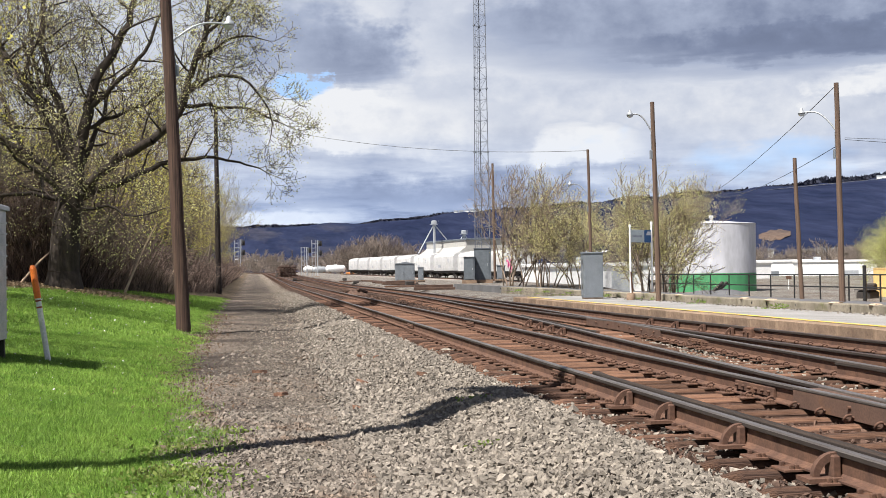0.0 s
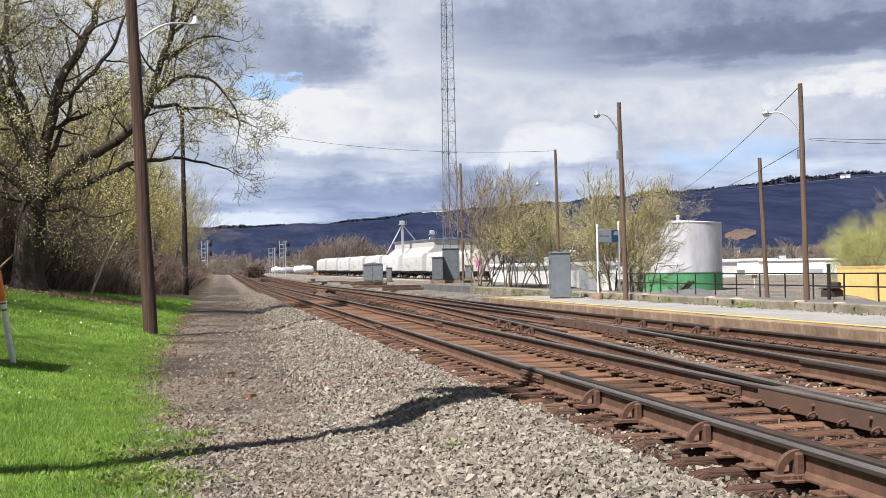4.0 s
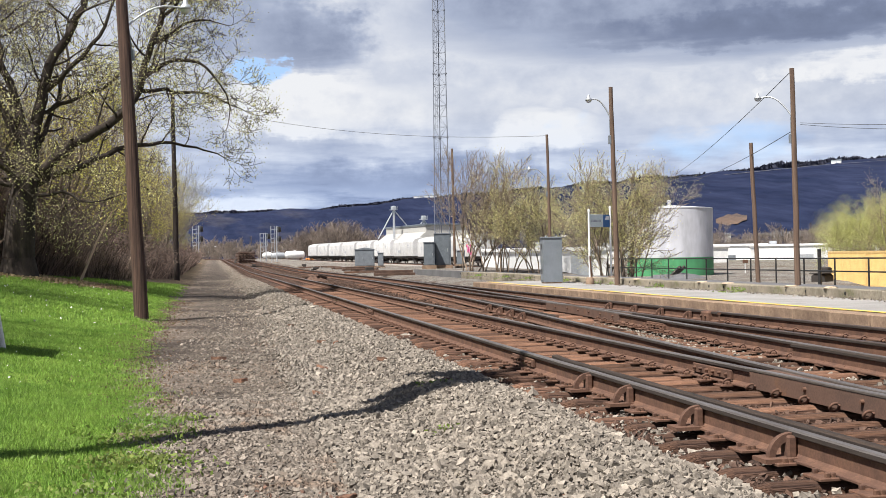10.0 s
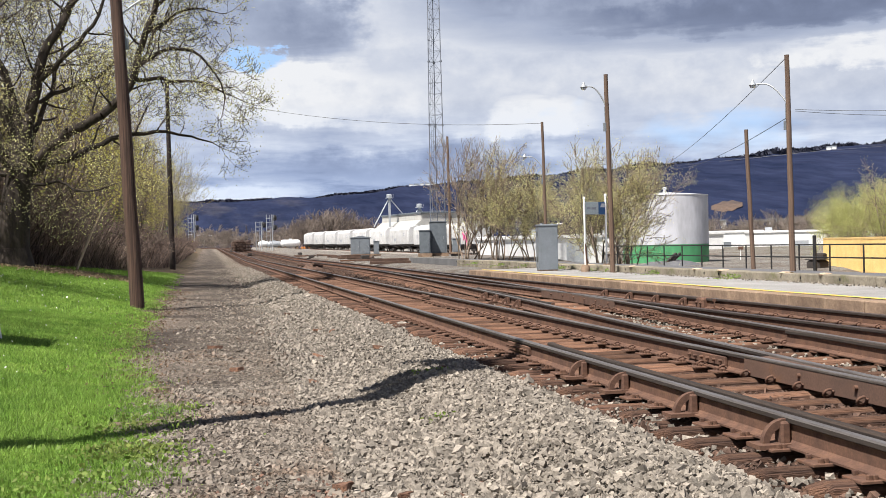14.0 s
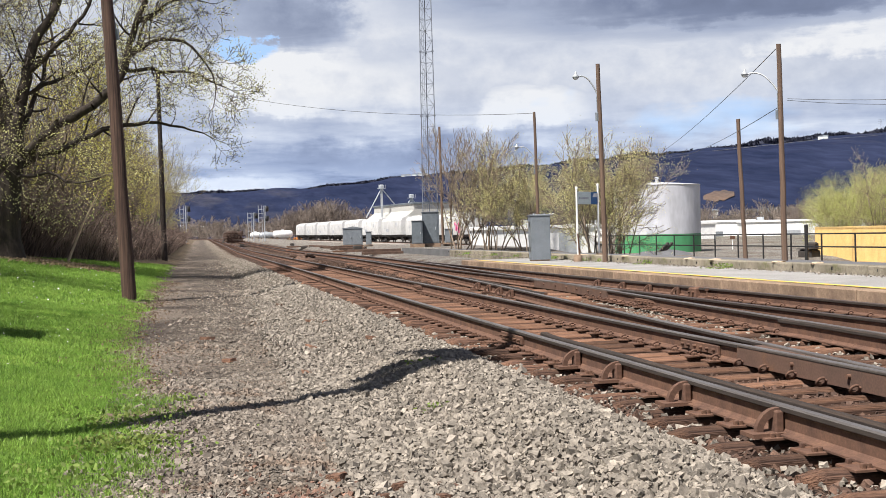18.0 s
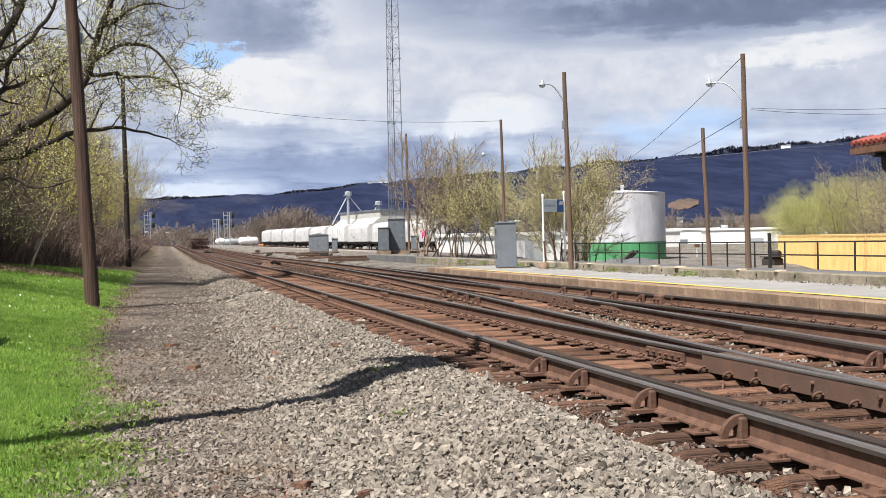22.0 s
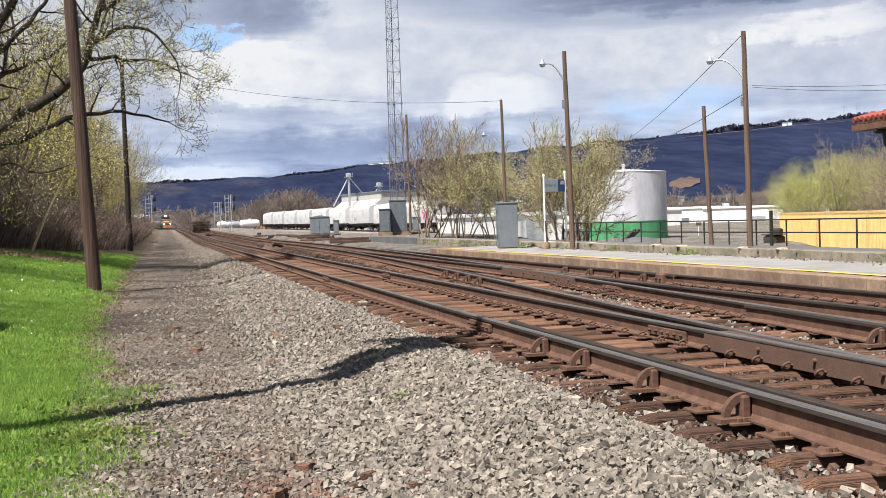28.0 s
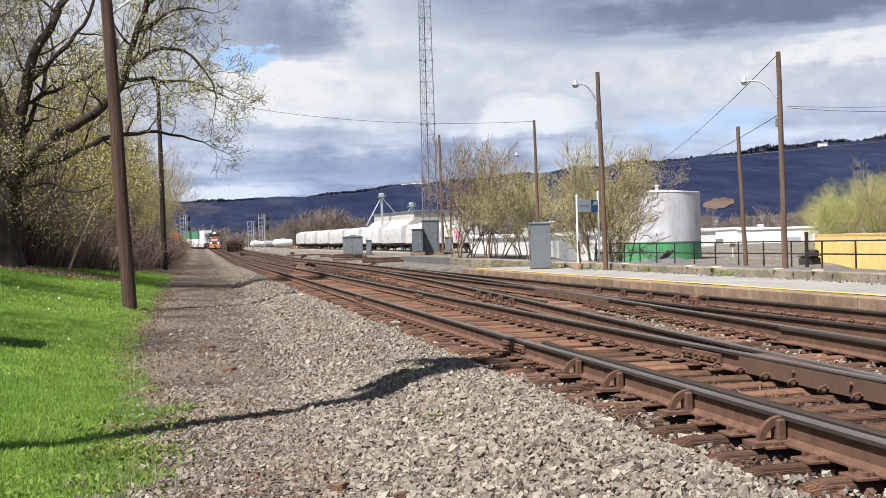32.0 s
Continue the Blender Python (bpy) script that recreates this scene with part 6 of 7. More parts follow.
def hillside():
    """The long wooded ridge across the valley, with its uneven crest."""
    azs = np.radians(np.linspace(-45, 75, 260))
    prof_a = [-0.8, -0.3, -0.02, 0.093, 0.164, 0.195, 0.30, 0.424, 0.53, 0.60, 0.9, 1.4]
    prof_h = [0.030, 0.036, 0.0415, 0.0435, 0.0505, 0.0525, 0.058, 0.066, 0.073, 0.075, 0.07, 0.05]
    rs = np.array([1150, 1350, 1600, 1900, 2200, 2450, 2600, 2750, 3200, 3900])
    up = np.array([-0.02, 0.06, 0.24, 0.52, 0.80, 0.95, 1.0, 0.93, 0.6, 0.3])
    top = np.interp(azs, prof_a, prof_h) * 2600
    A, Rr = np.meshgrid(azs, rs)
    Z = top[None] * up[:, None]
    Z = Z + (ripple(A * 60, Rr / 90, 0.5, 1.0) * 6 + ripple(A * 160, Rr / 40, 0.5, 4.0) * 2) * np.clip(up[:, None], 0, 1) - 2
    verts = np.stack([np.sin(A) * Rr, np.cos(A) * Rr, Z], -1).reshape(-1, 3)
    nx = len(azs)
    i = (np.arange(len(rs) - 1)[:, None] * nx + np.arange(nx - 1)[None]).ravel()
    # haze and cloud shadow are painted in as bluish base colours
    woodmat = mat("hazed_wooded_slope", (0.026, 0.033, 0.067), (0.014, 0.019, 0.042), 1.0, 0, 0.012, 0.06, 0.5, 4.0, c3=(0.044, 0.046, 0.066), spec=0.0, mix3=0.56, stretch=(1, 0.14, 1.6))
    crestmat = mat("hazed_crest_woods", (0.045, 0.048, 0.068), (0.032, 0.035, 0.052), 1.0, 0, 0.05, 0.3, 0.0, spec=0.0, island=0.25)
    tagged(new("backdrop", raw("backdrop", verts, np.stack([i, i + 1, i + nx + 1, i + nx], 1), woodmat, True)), "long wooded ridge across the valley, its haze painted in dark blue", "hill", kind="structure")
    # clearings and field strips on the slope: azimuth range, share of the way up, height of the strip, colour
    def slope(a, u):
        """The point of the slope at azimuth a, where it has risen to the share u of the crest."""
        r = np.interp(u, up[:7], rs[:7])
        return (math.sin(a) * r, math.cos(a) * r, np.interp(a, prof_a, prof_h) * 2600 * u - 0.5)

    tan = mat("bare_clearing", (0.135, 0.095, 0.075), (0.085, 0.068, 0.062), 1.0, 0, 0.02, 0.2, 0.0, spec=0.0)
    pale = mat("pale_field_strip", (0.115, 0.115, 0.12), (0.075, 0.08, 0.085), 1.0, 0, 0.02, 0.2, 0.0, spec=0.0)
    for a0, a1, u0, u1, thick, cover in ((0.440, 0.466, 0.25, 0.27, 0.10, tan), (0.395, 0.62, 0.885, 0.895, 0.010, pale), (0.47, 0.56, 0.12, 0.11, 0.035, pale)):
        v = []
        for k in range(17):
            q = k / 16
            a, u = a0 + (a1 - a0) * q, u0 + (u1 - u0) * q
            w = thick * math.sin(math.pi * min(max(q, .04), .96)) ** 0.5 * (1 + 0.12 * math.sin(k * 1.3))
            v += [slope(a, u - w * .5), slope(a, u + w * .5)]
        tagged(new("clearing", raw("clearing", v, [(2 * k, 2 * k + 2, 2 * k + 3, 2 * k + 1) for k in range(16)], cover)), "bare strip of field on the wooded ridge", "field", "hillside clearings")
    # white houses high on the ridge, and two pylons on its crest
    for k, (a, u) in enumerate(((0.1795, .965), (0.184, .97), (0.189, .968), (0.194, .98), (0.199, .985), (0.537, .90), (0.541, .905))):
        x, y, z = slope(a, u)
        h = thing("house", (x, y, z), "white house high on the wooded ridge", "house", "ridge houses", turn=-math.degrees(a) + 12 * math.sin(k * 2.0))
        bm = bmesh.new()
        box(bm, -4.5, 4.5, -4, 4, -3, 4.5)
        part("wall", bm, WHITE, h)
        bm = bmesh.new()
        v = [bm.verts.new(p) for p in ((-5, -4.5, 4.5), (5, -4.5, 4.5), (5, 4.5, 4.5), (-5, 4.5, 4.5), (-5, 0, 7), (5, 0, 7))]
        for f in ((0, 1, 5, 4), (2, 3, 4, 5), (0, 4, 3), (1, 2, 5), (3, 2, 1, 0)):
            bm.faces.new([v[i] for i in f])
        part("roof", bm, GREYPAINT, h)
    for a in PYLONS:
        x, y, z = slope(a, 1.0)
        p = thing("power_pylon", (x, y, z), "thin steel power pylon on the ridge", "pylon", "ridge pylons", turn=-math.degrees(a))
        for sx in (-1, 1):
            for sy in (-1, 1):
                bm = bmesh.new()
                tube(bm, [(sx * 3, sy * 3, -2), (sx * .6, sy * .6, 30)], 0.22, 4)
                part("leg", bm, MASTSTEEL, p)
        for zz in (22, 26, 30):
            bm = bmesh.new()
            tube(bm, [(-6, 0, zz), (6, 0, zz)], 0.22, 4)
            part("crossarm", bm, MASTSTEEL, p)
    # the treeline on the crest
    rng = np.random.default_rng(3)
    n = 14000
    a = rng.uniform(-0.30, 0.75, n)
    r = rng.uniform(2540, 2640, n)
    z = np.interp(a, prof_a, prof_h) * 2600 - 5 + ripple(a * 40, a * 90, 1.0) * 2
    h = rng.uniform(3.0, 6.0, n) * (0.7 + 0.9 * np.clip(ripple(a * 23, a * 11, 1.0) * 2 + .4, 0, 1)) * (0.6 + np.clip((a - .1) * 2.5, 0, .8)) + 2
    w = rng.uniform(1.6, 4.5, n)
    x, y = np.sin(a) * r, np.cos(a) * r
    base = np.array([(-1, 0, 0), (-0.8, 0, 0.7), (-0.2, 0, 1.0), (0.4, 0, 0.9), (0.9, 0, 0.5), (1, 0, 0)])
    v = np.stack([x[:, None] + base[None, :, 0] * w[:, None], np.repeat(y[:, None], 6, 1) + rng.normal(0, 3, (n, 6)), z[:, None] + base[None, :, 2] * h[:, None] * rng.uniform(.6, 1.2, (n, 6))], -1)
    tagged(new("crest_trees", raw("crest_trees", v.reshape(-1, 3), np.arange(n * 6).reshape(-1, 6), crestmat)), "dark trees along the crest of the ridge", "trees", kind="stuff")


hillside()

# ---- rail yard ----




def radio_mast():
    """A slim three-legged lattice mast with flanged joints and a climbing ladder on one face."""
    t = thing("radio_mast", (21.33, 103.9, 0.3), "tall slim galvanised lattice radio mast", "mast", turn=-11.5)
    H, w0, w1 = 36.0, 0.72, 0.44
    half = lambda z: w0 + (w1 - w0) * z / H
    feet = ((-1.0, 0.0), (1.0, 0.0), (-0.1, 1.6))
    at = lambda i, z: (feet[i][0] * half(z), feet[i][1] * half(z), z)
    for i in range(3):
        bm = bmesh.new()
        tube(bm, [at(i, z) for z in (0, 12, 24, 36)], 0.046, 6)
        part("leg", bm, MASTSTEEL, t)
    for s in range(6):
        bm = bmesh.new()
        for k in range(6):
            z = s * 6.0 + k
            for i in range(3):
                a, b = i, (i + 1) % 3
                tube(bm, [at(a, z), at(b, z)], 0.018, 4)
                if (k + i) % 2:
                    a, b = b, a
                tube(bm, [at(a, z), at(b, z + 1.0)], 0.018, 4)
        part("bracing", bm, MASTSTEEL, t)
        for i in range(3):
            bm = bmesh.new()
            x, y, z = at(i, s * 6.0)
            tube(bm, [(x, y, z - .06), (x, y, z + .06)], 0.11, 8)
            part("flange", bm, MASTSTEEL, t)
    bm = bmesh.new()
    for u in (0.42, 0.78):
        tube(bm, [tuple(Vector(at(0, z)).lerp(Vector(at(2, z)), u) + Vector((-.06, -.02, 0))) for z in (0, 12, 24, 36)], 0.020, 4)
    for k in range(90):
        z = k * 0.4
        tube(bm, [tuple(Vector(at(0, z)).lerp(Vector(at(2, z)), u) + Vector((-.06, -.02, 0))) for u in (0.42, 0.78)], 0.014, 4)
    part("ladder", bm, MASTSTEEL, t, "narrow climbing ladder")


radio_mast()


def yard_box(name, at, w, d, h, label, turn=0.0, gable=0.0, doors=1, material=None):
    """A steel equipment housing on a slab, with doors, handles and a shallow roof."""
    material = material or GREYPAINT
    b = thing(name, at, label, "cabinet", turn=turn)
    bm = bmesh.new()
    box(bm, -w / 2, w / 2, -d / 2, d / 2, 0.08, h, 0.02)
    part("body", bm, material, b)
    bm = bmesh.new()
    e = 0.06
    v = [bm.verts.new(p) for p in ((-w / 2 - e, -d / 2 - e, h), (w / 2 + e, -d / 2 - e, h), (w / 2 + e, d / 2 + e, h), (-w / 2 - e, d / 2 + e, h),
                                   (-w / 2 - e, -d / 2 - e, h + .05), (0, -d / 2 - e, h + .05 + gable), (w / 2 + e, -d / 2 - e, h + .05),
                                   (w / 2 + e, d / 2 + e, h + .05), (0, d / 2 + e, h + .05 + gable), (-w / 2 - e, d / 2 + e, h + .05))]
    for f in ((3, 2, 1, 0), (0, 1, 6, 5, 4), (2, 3, 9, 8, 7), (1, 2, 7, 6), (3, 0, 4, 9), (4, 5, 8, 9), (5, 6, 7, 8)):
        bm.faces.new([v[i] for i in f])
    part("roof", bm, material, b)
    bm = bmesh.new()
    box(bm, -w / 2 - .15, w / 2 + .15, -d / 2 - .15, d / 2 + .15, -0.35, 0.08)
    part("slab", bm, CONCRETE, b)
    for k in range(doors):
        x = -w / 2 + w * (k + .5) / doors
        bm = bmesh.new()
        box(bm, x - w / doors * .4, x + w / doors * .4, -d / 2 - .03, -d / 2 - .005, 0.15, h - .12, 0.006)
        dr = part("door", bm, material, b)
        bm = bmesh.new()
        tube(bm, [(x + w / doors * .3, -d / 2 - .06, h * .45), (x + w / doors * .3, -d / 2 - .06, h * .55)], 0.02, 6)
        part("handle", bm, GALV, dr)
    return b


yard_box("equipment_shelter", (20.15, 98.2, 0.3), 1.5, 1.6, 2.8, "tall grey steel radio equipment shelter", -12, doors=1, material=DARKGREY)
yard_box("equipment_cabinet", (18.75, 97.2, 0.3), 0.95, 1.3, 2.05, "grey steel cabinet beside the shelter", -12, doors=1, material=DARKGREY)
yard_box("equipment_cabinet", (22.3, 100.5, 0.3), 0.75, 0.6, 1.3, "small dark grey cabinet beside the shelter", -12, doors=1)
yard_box("signal_bungalow", (15.3, 114, 0.22), 1.95, 1.6, 1.72, "grey steel signal bungalow with a low gabled roof", -6, 0.18, doors=2)
yard_box("equipment_cabinet", (16.85, 113.4, 0.22), 0.55, 0.6, 1.35, "narrow grey cabinet beside the bungalow", -6, doors=1)


def switch_stand(at, turn):
    s = thing("switch_stand", at, "low black switch stand lying beside the track", "switch stand", "switch stands", turn=turn)
    bm = bmesh.new()
    box(bm, -.9, .9, -.12, .12, -.05, .08, 0.02)
    box(bm, -.7, -.1, -.25, .25, .08, .34, 0.05)
    part("machine_case", bm, DARK, s)
    bm = bmesh.new()
    tube(bm, [(.1, 0, .1), (.3, 0, .3), (.8, 0, .32)], 0.035, 6)
    part("lever", bm, DARK, s)
    bm = bmesh.new()
    box(bm, -2.2, 1.2, .3, .52, -.1, .02)
    part("head_block", bm, TIE, s, "long timber head block")


switch_stand((12.0, 84, 0.12), 4)
switch_stand((9.9 + 1.2, 118, -0.05), 0)
switch_stand((6.6, 168, 0.14), 0)
switch_stand((11.3, 140, 0.17), 80)


def hopper_meshes():
    """A covered hopper car with curved sides, ribs, roof hatches, sloped chutes and trucks; along y, rails at z = 0."""
    L, W, z0, z1 = 18.6, 1.52, 1.35, 4.55
    root = thing("hopper_car", (0, 0, 0), "white covered hopper railcar standing in the yard", "railcar", "parked hopper cars")
    prof = [(-W * .97, z0), (-W, 1.9), (-W * 1.02, 3.0), (-W * .98, 3.9), (-W * .8, 4.35), (-W * .35, z1), (W * .35, z1), (W * .8, 4.35), (W * .98, 3.9), (W * 1.02, 3.0), (W, 1.9), (W * .97, z0)]
    bm = bmesh.new()
    ends = [-L / 2 + 0.9, -L / 2 + 1.3, L / 2 - 1.3, L / 2 - .9]
    rings = []
    for i, y in enumerate(ends):
        k = 0.98 if i in (0, 3) else 1.0
        rings.append([bm.verts.new((x * k, y, z)) for x, z in prof])
    for a, b in zip(rings, rings[1:]):
        for k in range(12):
            f = bm.faces.new((a[k], a[(k + 1) % 12], b[(k + 1) % 12], b[k]))
    bm.faces.new(rings[0][::-1])
    bm.faces.new(rings[-1])
    bmesh.ops.recalc_face_normals(bm, faces=bm.faces)
    part("body", bm, CARWHITE, root)
    for k in range(3):
        bm = bmesh.new()
        y = (k - 1) * 5.2
        v = [bm.verts.new(p) for p in ((-1.3, y - 1.9, z0), (1.3, y - 1.9, z0), (1.3, y + 1.9, z0), (-1.3, y + 1.9, z0), (-.4, y - .35, .5), (.4, y - .35, .5), (.4, y + .35, .5), (-.4, y + .35, .5))]
        for f in ((0, 1, 5, 4), (1, 2, 6, 5), (2, 3, 7, 6), (3, 0, 4, 7), (4, 5, 6, 7)):
            bm.faces.new([v[i] for i in f])
        bmesh.ops.recalc_face_normals(bm, faces=bm.faces)
        part("chute", bm, DARK, root, "dark sloped discharge chute")
    bm = bmesh.new()
    box(bm, -W * .8, W * .8, -L / 2, L / 2, 1.0, 1.3, 0.03)
    part("sill", bm, DARK, root)
    for k in range(4):
        y = -L / 2 + 1.6 + k * (L - 3.2) / 3
        for s in (-1, 1):
            bm = bmesh.new()
            box(bm, s * W * 1.02 - .035, s * W * 1.02 + .035, y - .05, y + .05, 1.35, 4.0)
            part("side_rib", bm, CARWHITE, root)
    for k in range(6):
        bm = bmesh.new()
        y = (k - 2.5) * 2.7
        box(bm, -.5, .5, y - .5, y + .5, z1 - .02, z1 + .14, 0.05)
        part("roof_hatch", bm, CARWHITE, root)
    for s in (-1, 1):
        bm = bmesh.new()
        for xx in (-.25, .25):
            tube(bm, [(.9 + xx, s * (L / 2 - .75), 1.0), (.9 + xx, s * (L / 2 - .75), 4.5)], 0.03, 5)
        for k in range(9):
            tube(bm, [(.65, s * (L / 2 - .75), 1.2 + k * .38), (1.15, s * (L / 2 - .75), 1.2 + k * .38)], 0.02, 4)
        box(bm, -1.45, 1.45, s * (L / 2 - .5) - .4, s * (L / 2 - .5) + .4, 1.25, 1.32)
        part("end_ladder", bm, DARK, root)
        for ax in (-.9, .9):
            bm = bmesh.new()
            y = s * (L / 2 - 2.0) + ax
            for xx in (-.75, .75):
                tube(bm, [(xx - .06, y, .44), (xx + .06, y, .44)], 0.44, 16)
            tube(bm, [(-1.0, y, .44), (1.0, y, .44)], 0.08, 8)
            part("wheelset", bm, WHEEL, root)
        bm = bmesh.new()
        for xx in (-1.0, 1.0):
            box(bm, xx - .08, xx + .08, s * (L / 2 - 2.0) - 1.2, s * (L / 2 - 2.0) + 1.2, .35, .75, 0.06)
        box(bm, -1.0, 1.0, s * (L / 2 - 2.0) - .2, s * (L / 2 - 2.0) + .2, .6, .95)
        part("truck_frame", bm, DARK, root)
        bm = bmesh.new()
        box(bm, -.15, .15, s * (L / 2) - .1, s * (L / 2) + .75 * s + .1, .75, 1.0)
        part("coupler", bm, DARK, root)
    # unreadable marks along the side
    for k, (y, w, h, z) in enumerate(((-4.6, 1.1, .22, 3.3), (-4.6, .8, .2, 2.95), (2.8, 1.9, .5, 2.2), (5.1, .7, .15, 2.9), (5.1, .7, .15, 2.6))):
        bm = bmesh.new()
        box(bm, -W * 1.02 - .012, -W * 1.02 - .004, y - w / 2, y + w / 2, z - h / 2, z + h / 2)
        part("side_mark", bm, GREYTAG, root, "grey bar of unreadable lettering")
    return root


CARWHITE = mat("railcar_white", (0.60, 0.60, 0.60), (0.50, 0.495, 0.48), 0.6, 0, 0.7, 14, 0.06, 0.01, rand=0.12, c3=(0.42, 0.38, 0.33), mix3=0.66)


def yard_track():
    t = thing("railway_track", (0, 0, 0), "yard track under the parked hopper cars", "railway track", "railway tracks")
    a, b = Vector((40.2, 130)), Vector((28.4, 365))
    d = (b - a).normalized()
    n = Vector((d.y, -d.x))
    for s in (-1, 1):
        rail(t, [tuple(a + n * s * .755), tuple(b + n * s * .755)], dz=-0.62)
    bm = bmesh.new()
    sweep(bm, [(-2.6, -1.6), (-1.5, -0.82), (1.5, -0.82), (2.6, -1.6)], [(a.x, a.y, float(grade(a.y))), (b.x, b.y, float(grade(b.y)))])
    bmesh.ops.recalc_face_normals(bm, faces=bm.faces)
    part("ballast_bed", bm, mat("yard_ballast", (0.30, 0.27, 0.24), (0.2, 0.18, 0.16), 0.95, 0, 2, 30, 0.6, 0.03), t, "grey ballast bed")
    car = hopper_meshes()
    turn = math.degrees(math.atan2(-d.x, d.y))
    for k in range(9):
        c = a + d * (36 + 20.3 * k)
        m = pose(c.x, c.y, -0.62 + float(grade(c.y)), 0, 0, turn)
        o = car if k == 0 else copy_thing(car, m)
        o.matrix_basis = m
    tagged(car, "white hopper railcar with pink graffiti at one end")
    bm = bmesh.new()
    rng = random.Random(1)
    for i in range(16):
        y, z = -6.2 + rng.uniform(0, 2.6), 1.4 + rng.uniform(0, 1.7)
        tube(bm, [(-1.575, y + rng.uniform(-.5, .5), z + rng.uniform(-.6, .6)) for _ in range(3)], 0.10, 4)
    part("graffiti", bm, PINK, car, "pink spray-painted scrawl")


yard_track()


SHEDWHITE = mat("shed_cladding", (0.47, 0.46, 0.43), (0.39, 0.38, 0.355), 0.6, 0.1, 0.5, 8, 0.1, 0.02, stretch=(1, 6, 1))


def grain_elevator():
    g = thing("grain_elevator", (45.8, 236, -1.2), "white grain elevator sheds with conveyor legs", "building", turn=10)
    bm = bmesh.new()
    # long shed, sloped along both sides with a raised middle
    prof = [(-7.6, 0), (-7.6, 5.0), (-4.4, 7.4), (-4.4, 8.7), (5.0, 8.7), (5.0, 6.9), (7.4, 5.0), (7.4, 0)]
    a = [bm.verts.new((x, -9, z)) for x, z in prof]
    b = [bm.verts.new((x, 16, z)) for x, z in prof]
    for k in range(7):
        bm.faces.new((a[k], a[k + 1], b[k + 1], b[k]))
    bm.faces.new(a[::-1])
    bm.faces.new(b)
    bmesh.ops.recalc_face_normals(bm, faces=bm.faces)
    part("shed", bm, SHEDWHITE, g)
    bm = bmesh.new()
    box(bm, -4.6, 5.2, -9.3, 16.3, 8.7, 9.05, 0.05)
    part("roof_edge", bm, DARKGREY, g, "dark flat roof edge")
    for x, y, h, spouts in ((-6.7, 4, 12.5, ((-3.6, 6.2), (3.2, 3.8))), (0.1, 4, 10.4, ((-1.5, 2.2), (1.5, 2.2)))):
        bm = bmesh.new()
        box(bm, x - .22, x + .22, y - .2, y + .2, 0, h, 0.05)
        box(bm, x - .55, x + .55, y - .4, y + .4, h, h + .8, 0.2)
        part("elevator_leg", bm, GALV, g, "grey bucket elevator leg")
        for reach, fall in spouts:
            bm = bmesh.new()
            tube(bm, [(x, y, h), (x + reach, y, h - fall)], 0.12, 8)
            part("spout", bm, GALV, g, "sloping grey grain spout")
        bm = bmesh.new()
        box(bm, x - .8, x + .7, y - .5, y + .5, h - .1, h, 0)
        for xx in (-.8, .7):
            tube(bm, [(x + xx, y - .5, h), (x + xx, y - .5, h + .8)], 0.03, 4)
        part("walkway", bm, GALV, g)


grain_elevator()


def storage_tank():
    t = thing("storage_tank", (47.05, 111, -2.1), "large round white storage tank with a green lower band", "tank")
    R, h, g = 4.42, 7.7, 2.7
    bm = bmesh.new()
    lathe(bm, [(R, 0), (R, g)], 48)
    part("lower_band", bm, TANKGREEN, t, "green painted lower band")
    bm = bmesh.new()
    lathe(bm, [(R, g + .002), (R, g + .1), (R, h - .1), (R, h), (R + .05, h + .02), (R - .02, h + .08), (0.3, h + .45)], 48)
    part("shell", bm, TANKWHITE, t, "white painted steel shell")
    bm = bmesh.new()
    lathe(bm, [(.16, h + .4), (.16, h + .75), (.24, h + .78), (.2, h + 1.0)], 12)
    part("roof_vent", bm, WHITE, t)


storage_tank()


def warehouse(at, w, d, h, turn, label):
    b = thing("warehouse", at, label, "building", "white warehouses", turn=turn)
    bm = bmesh.new()
    box(bm, -w / 2, w / 2, -d / 2, d / 2, 0, h)
    part("wall", bm, WHITE, b)
    bm = bmesh.new()
    box(bm, -w / 2 - .2, w / 2 + .2, -d / 2 - .2, d / 2 + .2, h, h + .35, 0.05)
    part("roof", bm, WHITE, b)
    rng = random.Random(int(w * 7))
    for k in range(int(w / 9)):
        bm = bmesh.new()
        x = -w / 2 + 5 + k * 9 + rng.uniform(-1, 1)
        box(bm, x - .6, x + .6, -.6, .6, h + .35, h + 1.0, 0.1)
        part("roof_unit", bm, GALV, b, "rooftop ventilation unit")
    for k in range(int(w / 6)):
        bm = bmesh.new()
        x = -w / 2 + 3 + k * 6
        box(bm, x - 1.2, x + 1.2, -d / 2 - .06, -d / 2 - .005, 0.3, 2.6 if k % 3 else 1.2)
        part("dock_door", bm, GALV if k % 2 else GREYPAINT, b, "grey roller door")
    return b


warehouse((86, 205, -2.2), 34, 20, 4.3, -14, "long low white warehouse with rooftop vents")
warehouse((108, 190, -2.2), 22, 16, 4.1, -20, "long low white warehouse with rooftop vents")
warehouse((62, 150, -2.0), 16, 10, 3.7, 0, "low white shed behind the budding trees")
warehouse((36, 120, -1.6), 12, 8, 3.1, 0, "low white shed behind the budding trees")


